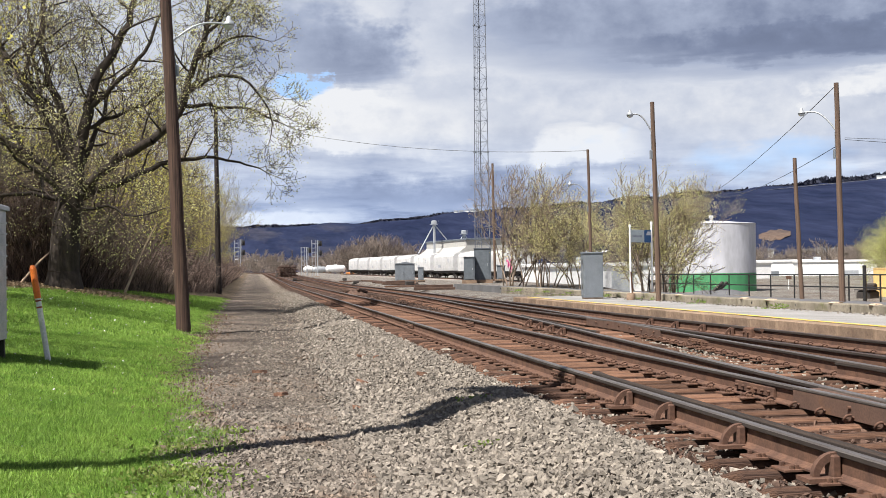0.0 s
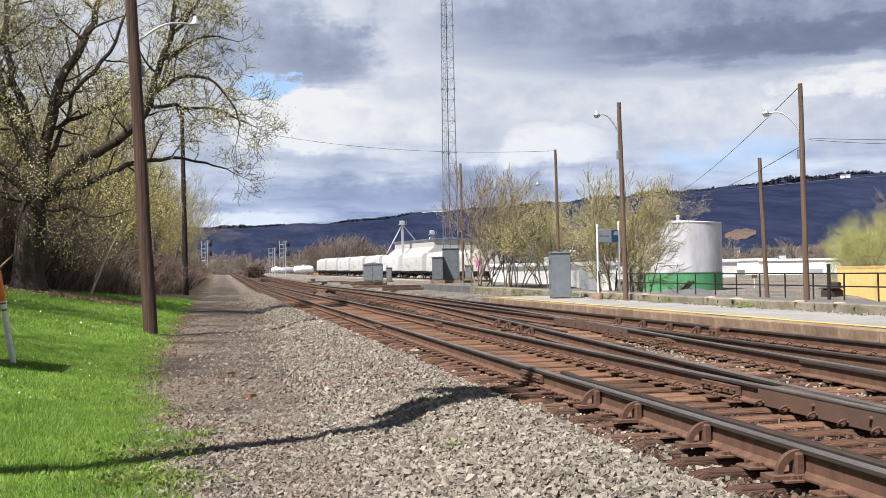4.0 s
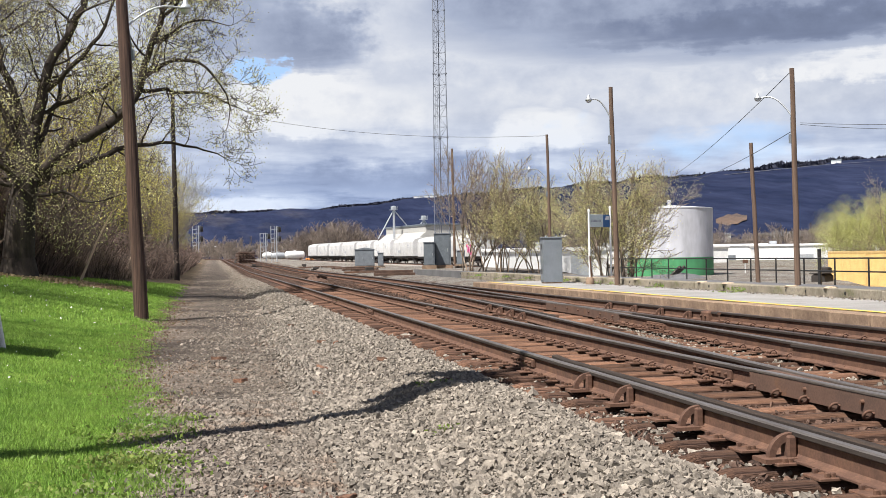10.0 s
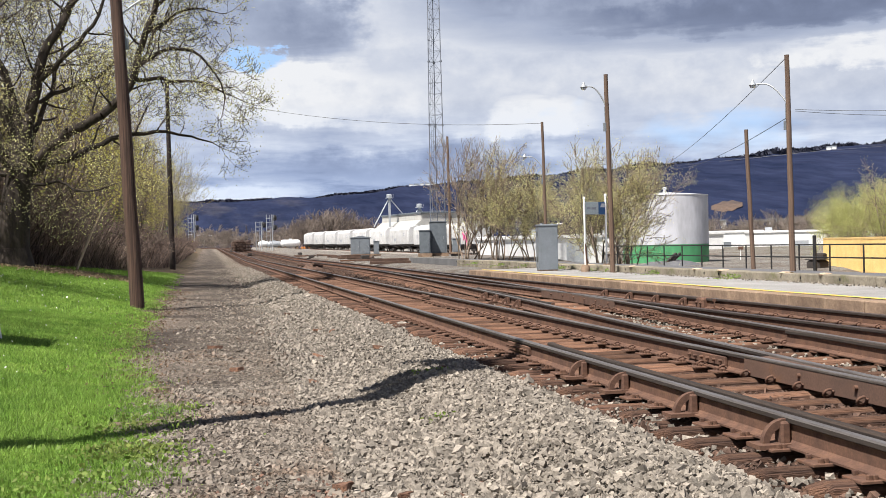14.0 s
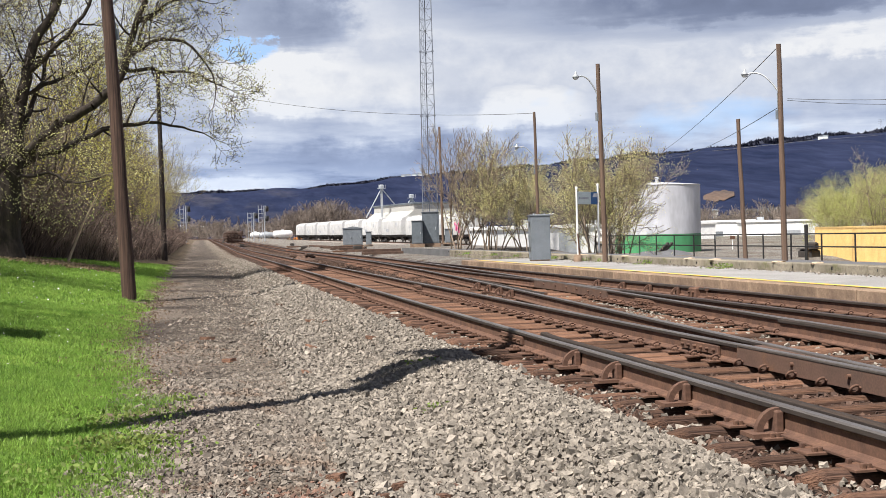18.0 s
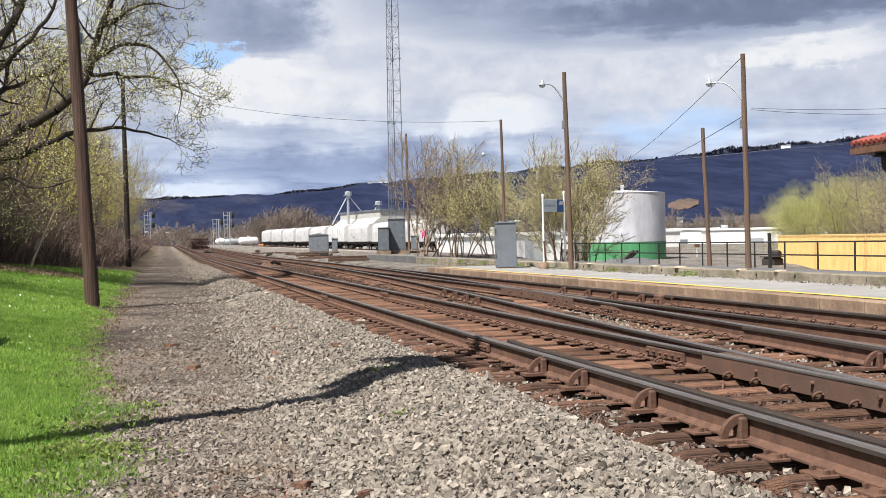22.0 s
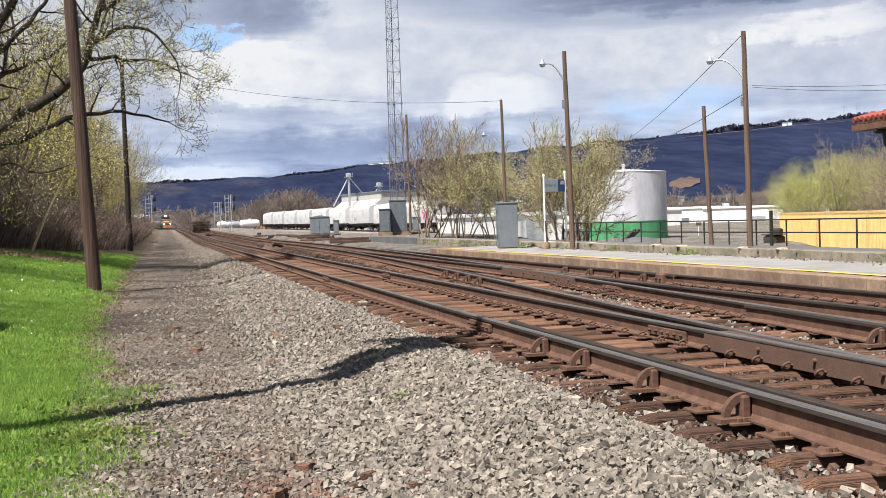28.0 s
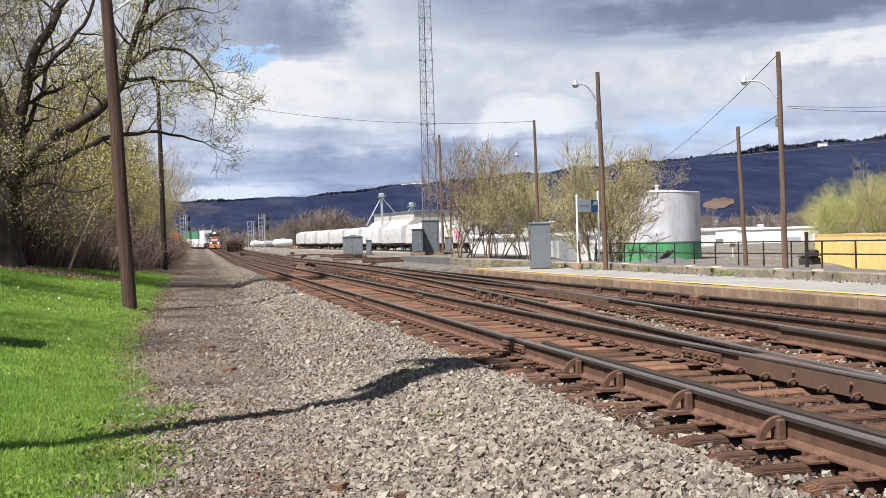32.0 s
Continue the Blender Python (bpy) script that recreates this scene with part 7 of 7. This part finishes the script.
def container(name, at, turn, length=12.2, material=None, label="", group=""):
    """A corrugated steel container, its long side along x."""
    c = thing(name, at, label, "container", group, turn=turn)
    w, h = 2.44, 2.59
    material = material or YELLOW
    bm = bmesh.new()
    n = int(length / 0.28)
    for s in (-1, 1):
        prev = None
        for k in range(n * 4 + 1):
            x = -length / 2 + .1 + (length - .2) * k / (n * 4)
            y = s * (w / 2 - (0.0, 0.11, 0.11, 0.0)[k % 4])
            cur = (bm.verts.new((x, y, .15)), bm.verts.new((x, y, h - .12)))
            if prev:
                bm.faces.new((prev[0], cur[0], cur[1], prev[1]) if s < 0 else (prev[1], cur[1], cur[0], prev[0]))
            prev = cur
    part("corrugated_side", bm, material, c)
    bm = bmesh.new()
    box(bm, -length / 2 + .05, length / 2 - .05, -w / 2 + .12, w / 2 - .12, .14, h - .03)
    part("body", bm, material, c)
    bm = bmesh.new()
    for y in (-w / 2, w / 2 - .1):
        box(bm, -length / 2, length / 2, y, y + .1, h - .13, h, 0.01)
        box(bm, -length / 2, length / 2, y, y + .1, 0, .16, 0.01)
        for x in (-length / 2, length / 2 - .12):
            box(bm, x, x + .12, y, y + .1, .16, h - .13)
    part("frame", bm, material, c)
    bm = bmesh.new()
    for y in (-.6, -.2, .2, .6):
        tube(bm, [(-length / 2 - .03, y, .2), (-length / 2 - .03, y, h - .2)], 0.02, 5)
    part("door_bars", bm, GALV, c)
    return c


# a row of yellow containers along the lower yard
for k in range(3):
    p = Vector((50.4, 85.6)) + Vector((-0.31, -0.95)).normalized() * (12.35 * k + 6.2) + Vector((1.2, 0))
    container("shipping_container", (p.x, p.y, -1.62), math.degrees(math.atan2(-0.95, -0.31)), label="weathered yellow corrugated container in the lower yard", group="yellow containers")


def lower_yard():
    """Odds and ends beyond the railing: a dark bin, a black post, a sheeted heap."""
    b = thing("waste_bin", (46.4, 79.9, -1.7), "dark rusty steel waste bin", "bin", turn=25)
    bm = bmesh.new()
    box(bm, -.75, .75, -.6, .6, 0.1, 1.0, 0.18)
    part("tub", bm, DARK, b)
    bm = bmesh.new()
    box(bm, -.8, .8, -.65, .65, .98, 1.06, 0.03)
    part("rim", bm, DARK, b)
    bm = bmesh.new()
    box(bm, .1, .75, -.4, .4, 1.06, 1.5, .1)
    part("lid", bm, DARK, b)
    p = thing("steel_post", (42.3, 73.2, -1.75), "plain black steel post in the lower yard", "post")
    bm = bmesh.new()
    tube(bm, [(0, 0, 0), (0, 0, 2.85)], 0.13, 10)
    part("shaft", bm, BLACK, p)
    bm = bmesh.new()
    lathe(bm, [(.14, 2.85), (.15, 2.91), (.05, 2.95)], 10)
    part("cap", bm, BLACK, p)
    h = thing("gravel_heap", (42, 98, -1.9), "low grey heap of gravel", "heap")
    bm = bmesh.new()
    lathe(bm, [(4.6, 0), (3.4, .45), (2.0, .85), (.6, 1.05)], 22)
    for v in bm.verts:
        v.co += Vector((noise.noise(v.co) * .4, noise.noise(v.co + Vector((5, 1, 2))) * .4, noise.noise(v.co * 1.3) * .25))
    part("mound", bm, DECKTOP, h)
    s = thing("loading_chute", (40.0, 96.5, -1.9), "dark folded steel loading chute", "chute", turn=20)
    for k in range(2):
        bm = bmesh.new()
        tube(bm, [(k * .5, 0, .1), (2.4 + k * .5, 0, 1.7)], 0.16, 4)
        part("rail_arm", bm, DARK, s)
    bm = bmesh.new()
    box(bm, 0, 2.6, -.5, .5, .3, .5)
    part("tray", bm, DARK, s)
    sign = thing("small_sign", (56, 112, -1.9), "small red and white board on a post", "sign")
    bm = bmesh.new()
    tube(bm, [(0, 0, 0), (0, 0, 2.0)], .05, 6)
    part("post", bm, WHITE, sign)
    bm = bmesh.new()
    box(bm, -.3, .3, -.08, -.03, 1.75, 2.1)
    part("board", bm, RUST, sign)


lower_yard()


def signal_mast(at, h, heads, label, turn=0.0):
    s = thing("signal_mast", at, label, "railway signal", "railway signals", turn=turn)
    bm = bmesh.new()
    tube(bm, [(0, 0, -.1), (0, 0, h)], 0.11, 8)
    part("mast", bm, GALV, s)
    bm = bmesh.new()
    for x in (-.45, -1.15):
        tube(bm, [(x, .1, 0), (x, .1, h)], 0.05, 5)
    for k in range(int(h / .9)):
        tube(bm, [(-.45, .1, .5 + k * .9), (-1.15, .1, .5 + k * .9)], 0.04, 4)
    part("ladder", bm, GALV, s)
    bm = bmesh.new()
    for z in np.arange(h * .55, h + .1, .9):
        for a, b in (((-1.2, -.4), (.3, -.4)), ((.3, -.4), (.3, .6)), ((.3, .6), (-1.2, .6)), ((-1.2, .6), (-1.2, -.4))):
            tube(bm, [(*a, z), (*b, z)], 0.032, 4)
    for x, y in ((-1.2, -.4), (.3, -.4), (.3, .6), (-1.2, .6)):
        tube(bm, [(x, y, h * .55), (x, y, h)], 0.032, 4)
    part("cage", bm, GALV, s, "pale steel platform cage")
    for k in range(heads):
        bm = bmesh.new()
        z = h - .7 - k * 2.0
        lathe(bm, [(.28, -.55), (.38, -.5), (.38, .5), (.28, .55)], 12, (.55, 0, z))
        hd = part("signal_head", bm, BLACK, s, "black signal head")
        bm = bmesh.new()
        tube(bm, [(.55, -.36, z), (.55, -.6, z + .02)], .14, 8)
        part("hood", bm, BLACK, hd)
    bm = bmesh.new()
    box(bm, -.5, .5, -.5, .5, -.4, .05)
    part("foundation", bm, CONCRETE, s)


signal_mast((-2.35, 235, 0.67), 7.6, 2, "pale steel railway signal mast with black heads")
signal_mast((11.4, 240, 0.50), 6.2, 1, "pale steel railway signal mast with a black head")
signal_mast((13.6, 239, 0.50), 7.6, 2, "pale steel railway signal mast with black heads")


def tie_pile():
    p = thing("tie_stack", (7.0, 231, 0.40), "dark heap of stacked old railway ties", "timber stack", turn=12)
    rng = random.Random(6)
    for row in range(9):
        z = row * .27
        for k in range(6):
            if row > 6 and rng.random() < .5:
                continue
            bm = bmesh.new()
            x = -1.9 + k * .62 + rng.uniform(-.05, .05)
            if row % 2:
                box(bm, -2.0 + rng.uniform(-.15, .15), 1.9 + rng.uniform(-.2, .2), -1.2 + k * .42, -.95 + k * .42, z, z + .25, 0.02)
            else:
                box(bm, x, x + .3, -1.4 + rng.uniform(-.2, .2), 1.4, z, z + .25, 0.02)
            part("tie", bm, TIEFAR, p)
    bm = bmesh.new()
    lathe(bm, [(.9, 0), (.85, .6), (.6, 1.2), (.2, 1.5)], 12, (-1.4, .3, 0))
    for v in bm.verts:
        v.co += Vector((noise.noise(v.co * 2) * .3, noise.noise(v.co * 2 + Vector((3, 1, 7))) * .3, noise.noise(v.co * 2) * .2))
    part("scrap_heap", bm, DARK, p, "dark heap of scrap at one side")


tie_pile()


def loose_timber():
    """Old ties and timbers left about the yard."""
    rng = random.Random(33)
    bm = bmesh.new()
    box(bm, -1.25, 1.25, -.11, .11, 0, .17, 0.02)
    me = mesh_of("old_tie", bm, TIEFAR)
    for k in range(9):
        x, y = rng.uniform(10.7, 13.6), rng.uniform(62, 128)
        o = new("old_tie", me)
        o.matrix_basis = pose(x, y, float(ground_z(x, y)) - .01, 0, rng.uniform(-3, 3), rng.uniform(-60, 60))
        tagged(o, "old dark timber tie lying in the yard", "timber", "loose ties")
    for x, y in ((11.6, 71), (12.4, 96)):
        for k in range(4):
            o = new("old_tie", me)
            o.matrix_basis = pose(x + rng.uniform(-.2, .2), y + k * .26, float(ground_z(x, y)) + (.16 if k == 1 else -.01), 0, 0, rng.uniform(-5, 5))
            tagged(o, "old dark timber tie lying in the yard", "timber", "loose ties")


loose_timber()


def dirt_heap(x, y, w, h):
    """A low dark heap of oily dirt and broken ties between the tracks."""
    z = float(ground_z(x, y)) - .03
    g = thing("dirt_heap", (x, y, z), "low dark heap of oily dirt and broken ties", "heap")
    bm = bmesh.new()
    lathe(bm, [(w, 0), (w * .8, h * .4), (w * .5, h * .8), (w * .12, h)], 20)
    for v in bm.verts:
        v.co += Vector((noise.noise(v.co * 2) * .2, noise.noise(v.co * 2 + Vector((5, 1, 2))) * .2, noise.noise(v.co * 3) * .12))
    part("mound", bm, RUSTSTONE, g)
    rng = random.Random(int(y))
    for k in range(6):
        bm = bmesh.new()
        L = rng.uniform(.5, 1.1)
        box(bm, -L / 2, L / 2, -.1, .1, 0, .14, .03)
        o = part("tie_piece", bm, TIEFAR, g)
        o.matrix_basis = pose(rng.uniform(-.6, .6) * w, rng.uniform(-.5, .5) * w, h * .55, rng.uniform(-20, 20), rng.uniform(-18, 18), rng.uniform(0, 180))


dirt_heap(6.45, 73, 0.95, 0.42)


def gas_tank(at, length, r, turn, material, label):
    g = thing("gas_tank", at, label, "tank", "lying storage tanks", turn=turn)
    bm = bmesh.new()
    pts = [(-length / 2, 0, r + .7), (-length / 2 + .25, 0, r + .7), (-length / 2 + .8, 0, r + .7), (length / 2 - .8, 0, r + .7), (length / 2 - .25, 0, r + .7), (length / 2, 0, r + .7)]
    tube(bm, pts, [r * .3, r * .78, r, r, r * .78, r * .3], 20)
    part("shell", bm, material, g)
    for x in (-length * .3, length * .3):
        bm = bmesh.new()
        box(bm, x - .25, x + .25, -r * .7, r * .7, 0, .95)
        part("saddle", bm, CONCRETE, g)
    bm = bmesh.new()
    lathe(bm, [(.4, 2 * r + .65), (.4, 2 * r + 1.0)], 10)
    part("dome", bm, material, g)


gas_tank((25.4, 350, 0.59), 6.2, 1.15, 8, WHITE, "white lying gas tank in the yard")
gas_tank((20.9, 358, 0.64), 4.6, 0.95, 8, GALV, "grey lying gas tank in the yard")
gas_tank((18.6, 380, 0.77), 3.6, 1.0, 8, WHITE, "white lying gas tank in the yard")
ob = thing("steel_skip", (29.9, 350, -0.8), "orange steel skip in the yard", "skip")
bm = bmesh.new()
box(bm, -1.25, 1.25, -1.0, 1.0, 0.1, 2.1, 0.15)
part("tub", bm, mat("orange_steel", (0.62, 0.23, 0.05), (0.5, 0.18, 0.05), 0.6, 0, 2, 20, 0.1, 0.01), ob)
bm = bmesh.new()
for x in (-.8, 0, .8):
    box(bm, x - .08, x + .08, -1.08, -.99, .1, 2.0)
part("ribs", bm, RUST, ob)


def hamlet():
    """Small houses at the foot of the ridge."""
    rng = random.Random(14)
    spots = [(-0.004, 900, 0.4), (0.004, 930, 0.3), (0.011, 960, 0.25), (-0.013, 1000, 0.35), (0.018, 990, 0.22), (0.31, 1300, .6), (0.45, 1250, .5), (0.49, 1300, .6), (0.53, 1240, .5), (0.40, 1320, .5)]
    for a, r, k in spots:
        x, y = math.sin(a) * r, math.cos(a) * r
        h = thing("house", (x, y, 9 + (r - 850) * 0.02), "small pale house at the foot of the ridge", "house", "far houses", turn=rng.uniform(-40, 40))
        w, d, hh = 11 * k, 8 * k, 4.5 * k
        bm = bmesh.new()
        box(bm, -w / 2, w / 2, -d / 2, d / 2, -6, hh)
        part("wall", bm, SHEDWHITE, h)
        bm = bmesh.new()
        v = [bm.verts.new(p) for p in ((-w / 2 - .4, -d / 2 - .4, hh), (w / 2 + .4, -d / 2 - .4, hh), (w / 2 + .4, d / 2 + .4, hh), (-w / 2 - .4, d / 2 + .4, hh), (-w / 2 - .4, 0, hh + 3 * k), (w / 2 + .4, 0, hh + 3 * k))]
        for f in ((0, 1, 5, 4), (2, 3, 4, 5), (0, 4, 3), (1, 2, 5), (3, 2, 1, 0)):
            bm.faces.new([v[i] for i in f])
        part("roof", bm, GREYPAINT if rng.random() < .6 else WHITE, h)
        for s in (-.28, .1, .32):
            bm = bmesh.new()
            box(bm, s * w - .5, s * w + .5, -d / 2 - .06, -d / 2 - .01, hh * .35, hh * .75)
            part("window", bm, DARK, h)


hamlet()

# ---- the train ----
SPEED = 18.0


def main_x(y):
    return (X1 + X2) / 2 + bend(y)


def on_track(y):
    """The pose of a vehicle whose middle stands at y on the main track, its nose to -y."""
    dx = main_x(y + 1) - main_x(y - 1)
    return pose(main_x(y), y, float(grade(y)), 0, 0, math.degrees(math.atan2(-dx, 2)))


def truck(parent, y, axles, gap=1.7):
    for k in range(axles):
        yy = y + (k - (axles - 1) / 2) * gap
        bm = bmesh.new()
        for xx in (-.75, .75):
            tube(bm, [(xx - .07, yy, .5), (xx + .07, yy, .5)], 0.5, 16)
        tube(bm, [(-1.0, yy, .5), (1.0, yy, .5)], 0.09, 8)
        part("wheelset", bm, WHEEL, parent)
    bm = bmesh.new()
    span = gap * (axles - 1) / 2 + .7
    for xx in (-1.08, 1.08):
        box(bm, xx - .1, xx + .1, y - span, y + span, .4, .9, 0.08)
    part("truck_frame", bm, DARK, parent)


def locomotive(body, lower, lit, label):
    """A six-axle diesel: short hood nose, cab with windscreen, long hood with radiators, walkways and rails. Nose to -y."""
    t = thing("locomotive", (0, 0, 0), label, "locomotive", "train locomotives")
    bm = bmesh.new()
    box(bm, -1.5, 1.5, -11.2, 11.2, 1.15, 1.65, 0.05)
    part("frame", bm, DARK, t)
    bm = bmesh.new()
    box(bm, -.95, .95, -10.2, -8.3, 1.65, 3.25, 0.18)
    nose = part("short_hood", bm, body, t)
    bm = bmesh.new()
    prof = [(-1.52, 1.65), (-1.52, 3.6), (-1.25, 4.35), (-.5, 4.62), (.5, 4.62), (1.25, 4.35), (1.52, 3.6), (1.52, 1.65)]
    a, b = [[bm.verts.new((x, y, z)) for x, z in prof] for y in (-8.3, -5.9)]
    for k in range(8):
        bm.faces.new((a[k], a[(k + 1) % 8], b[(k + 1) % 8], b[k]))
    bm.faces.new(a)
    bm.faces.new(b[::-1])
    bmesh.ops.recalc_face_normals(bm, faces=bm.faces)
    cab = part("cab", bm, lower, t)
    for x0, x1 in ((-1.3, -.7), (-.62, -.05), (.05, .62), (.7, 1.3)):
        bm = bmesh.new()
        box(bm, x0, x1, -8.34, -8.29, 3.35, 4.0)
        part("window", bm, BLACK, cab, "dark windscreen pane")
    bm = bmesh.new()
    box(bm, -1.0, 1.0, -5.9, 10.6, 1.65, 4.35, 0.15)
    part("long_hood", bm, lower, t)
    bm = bmesh.new()
    box(bm, -1.45, 1.45, 6.5, 10.2, 3.5, 4.6, 0.2)
    for k in range(3):
        lathe(bm, [(.6, 4.6), (.6, 4.75), (.5, 4.76)], 14, (0, 7.2 + k * 1.2, 0))
    part("radiator", bm, lower, t)
    bm = bmesh.new()
    box(bm, -1.35, 1.35, -4.5, 4.5, .35, 1.15, 0.25)
    part("fuel_tank", bm, DARK, t)
    bm = bmesh.new()
    v = [bm.verts.new(p) for p in ((-1.5, -11.3, 1.2), (1.5, -11.3, 1.2), (1.35, -11.75, .18), (-1.35, -11.75, .18), (-1.5, -11.1, 1.2), (1.5, -11.1, 1.2), (1.35, -11.3, .18), (-1.35, -11.3, .18))]
    for f in ((0, 1, 2, 3), (7, 6, 5, 4), (0, 3, 7, 4), (1, 5, 6, 2), (3, 2, 6, 7)):
        bm.faces.new([v[i] for i in f])
    bmesh.ops.recalc_face_normals(bm, faces=bm.faces)
    part("snow_plough", bm, DARK if not lit else body, t)
    for s in (-1, 1):
        bm = bmesh.new()
        tube(bm, [(s * 1.45, -11, 2.6), (s * 1.45, 10.9, 2.6)], 0.03, 5)
        for y in np.arange(-11, 11, 2.2):
            tube(bm, [(s * 1.45, y, 1.65), (s * 1.45, y, 2.6)], 0.025, 4)
        part("handrail", bm, WHITE, t)
    bm = bmesh.new()
    box(bm, -.15, .15, -12.1, -11.2, .75, 1.05)
    part("coupler", bm, DARK, t)
    lamp = LIGHTON if lit else LAMPGLASS
    for x, y, z, r in ((-.16, -8.36, 4.28, .13), (.16, -8.36, 4.28, .13), (-1.0, -11.3, 1.55, .12), (1.0, -11.3, 1.55, .12)):
        bm = bmesh.new()
        tube(bm, [(x, y, z), (x, y + .08, z)], r * (1.25 if lit else 1), 12)
        part("headlight", bm, lamp, t, "glowing headlight" if lit else "headlight glass")
    if lit:
        bm = bmesh.new()
        box(bm, -.93, .93, -10.24, -10.2, 2.2, 2.5)
        part("nose_stripe", bm, WHITE, nose, "pale stripe")
        bm = bmesh.new()
        box(bm, -1.2, 1.2, -8.35, -8.3, 3.02, 3.2)
        part("cab_stripe", bm, WHITE, cab, "pale stripe")
    truck(t, -7.2, 3)
    truck(t, 7.2, 3)
    return t


def well_car(label):
    t = thing("well_car", (0, 0, 0), label, "railcar", "container well cars")
    bm = bmesh.new()
    for s in (-1, 1):
        box(bm, s * 1.5 - .07, s * 1.5 + .07, -8.3, 8.3, .35, 1.35, 0.02)
    box(bm, -1.45, 1.45, -6.3, 6.3, .3, .42)
    part("well", bm, mat("well_car_grey", (0.5, 0.5, 0.5), (0.38, 0.37, 0.36), 0.7, 0, 1, 20, 0.1, 0.01), t)
    for s in (-1, 1):
        bm = bmesh.new()
        box(bm, -1.4, 1.4, s * 7.6 - 1.1, s * 7.6 + 1.1, 1.0, 1.35, 0.05)
        part("end_platform", bm, DARK, t)
        truck(t, s * 8.2, 2)
    return t


LIGHTON = glow("headlight_on", (1.0, 0.93, 0.78), 14.0)
LOCOORANGE = mat("loco_orange", (0.33, 0.11, 0.04), (0.25, 0.085, 0.035), 0.45, 0, 2, 30, 0.05, 0.005)
LOCODARK = mat("loco_grey_black", (0.06, 0.06, 0.065), (0.10, 0.09, 0.085), 0.6, 0, 2, 30, 0.1, 0.005)
BOXGREEN = mat("container_green", (0.07, 0.24, 0.13), (0.06, 0.19, 0.10), 0.6, 0, 1, 20, 0.1, 0.01)
BOXWHITE = mat("container_white", (0.76, 0.76, 0.76), (0.66, 0.66, 0.66), 0.6, 0, 1, 20, 0.1, 0.01)
BOXRED = mat("container_orange_red", (0.55, 0.13, 0.05), (0.45, 0.10, 0.04), 0.6, 0, 1, 20, 0.1, 0.01)

moving = []
lead = locomotive(LOCOORANGE, LOCODARK, True, "orange diesel locomotive with lit headlights leading the train")
moving.append((lead, 11.8, 0.0))
moving.append((locomotive(LOCODARK, LOCODARK, False, "grimy black diesel locomotive coupled second in the train"), 35.4, 0.0))
NEXT = 58.5
for k, (low, high) in enumerate(((BOXWHITE, BOXWHITE), (BOXWHITE, BOXGREEN), (BOXWHITE, BOXGREEN), (BOXWHITE, BOXRED), (BOXWHITE, BOXGREEN), (BOXRED, BOXWHITE), (BOXWHITE, BOXGREEN), (BOXWHITE, BOXWHITE))):
    car = well_car("grey well car carrying stacked containers")
    s = NEXT + k * 20.2
    moving.append((car, s, 0.0))
    colour = {BOXWHITE: "white", BOXGREEN: "green", BOXRED: "orange-red"}
    for z, m in ((0.43, low), (3.03, high)):
        c = container("intermodal_container", (0, 0, z), 90, 14.6, m, colour[m] + " corrugated container riding in the train", "train containers")
        moving.append((c, s, z))


def motions():
    """The train rolls in round the bend: its nose stands at 400 m at 27.5 s."""
    for ob, back, up in moving:
        rows = []
        box_turn = pose(0, 0, up, 0, 0, 90) if up else Matrix.Identity(4)
        for t in (0.0, 20.0, 24.0, 25.0, 26.0, 27.0, 28.0, 29.0, 30.0, 31.0, 32.0):
            y = 400 - SPEED * (t - 27.5) + back
            rows.append((t, on_track(y) @ box_turn))
        walk(ob, rows)


motions()
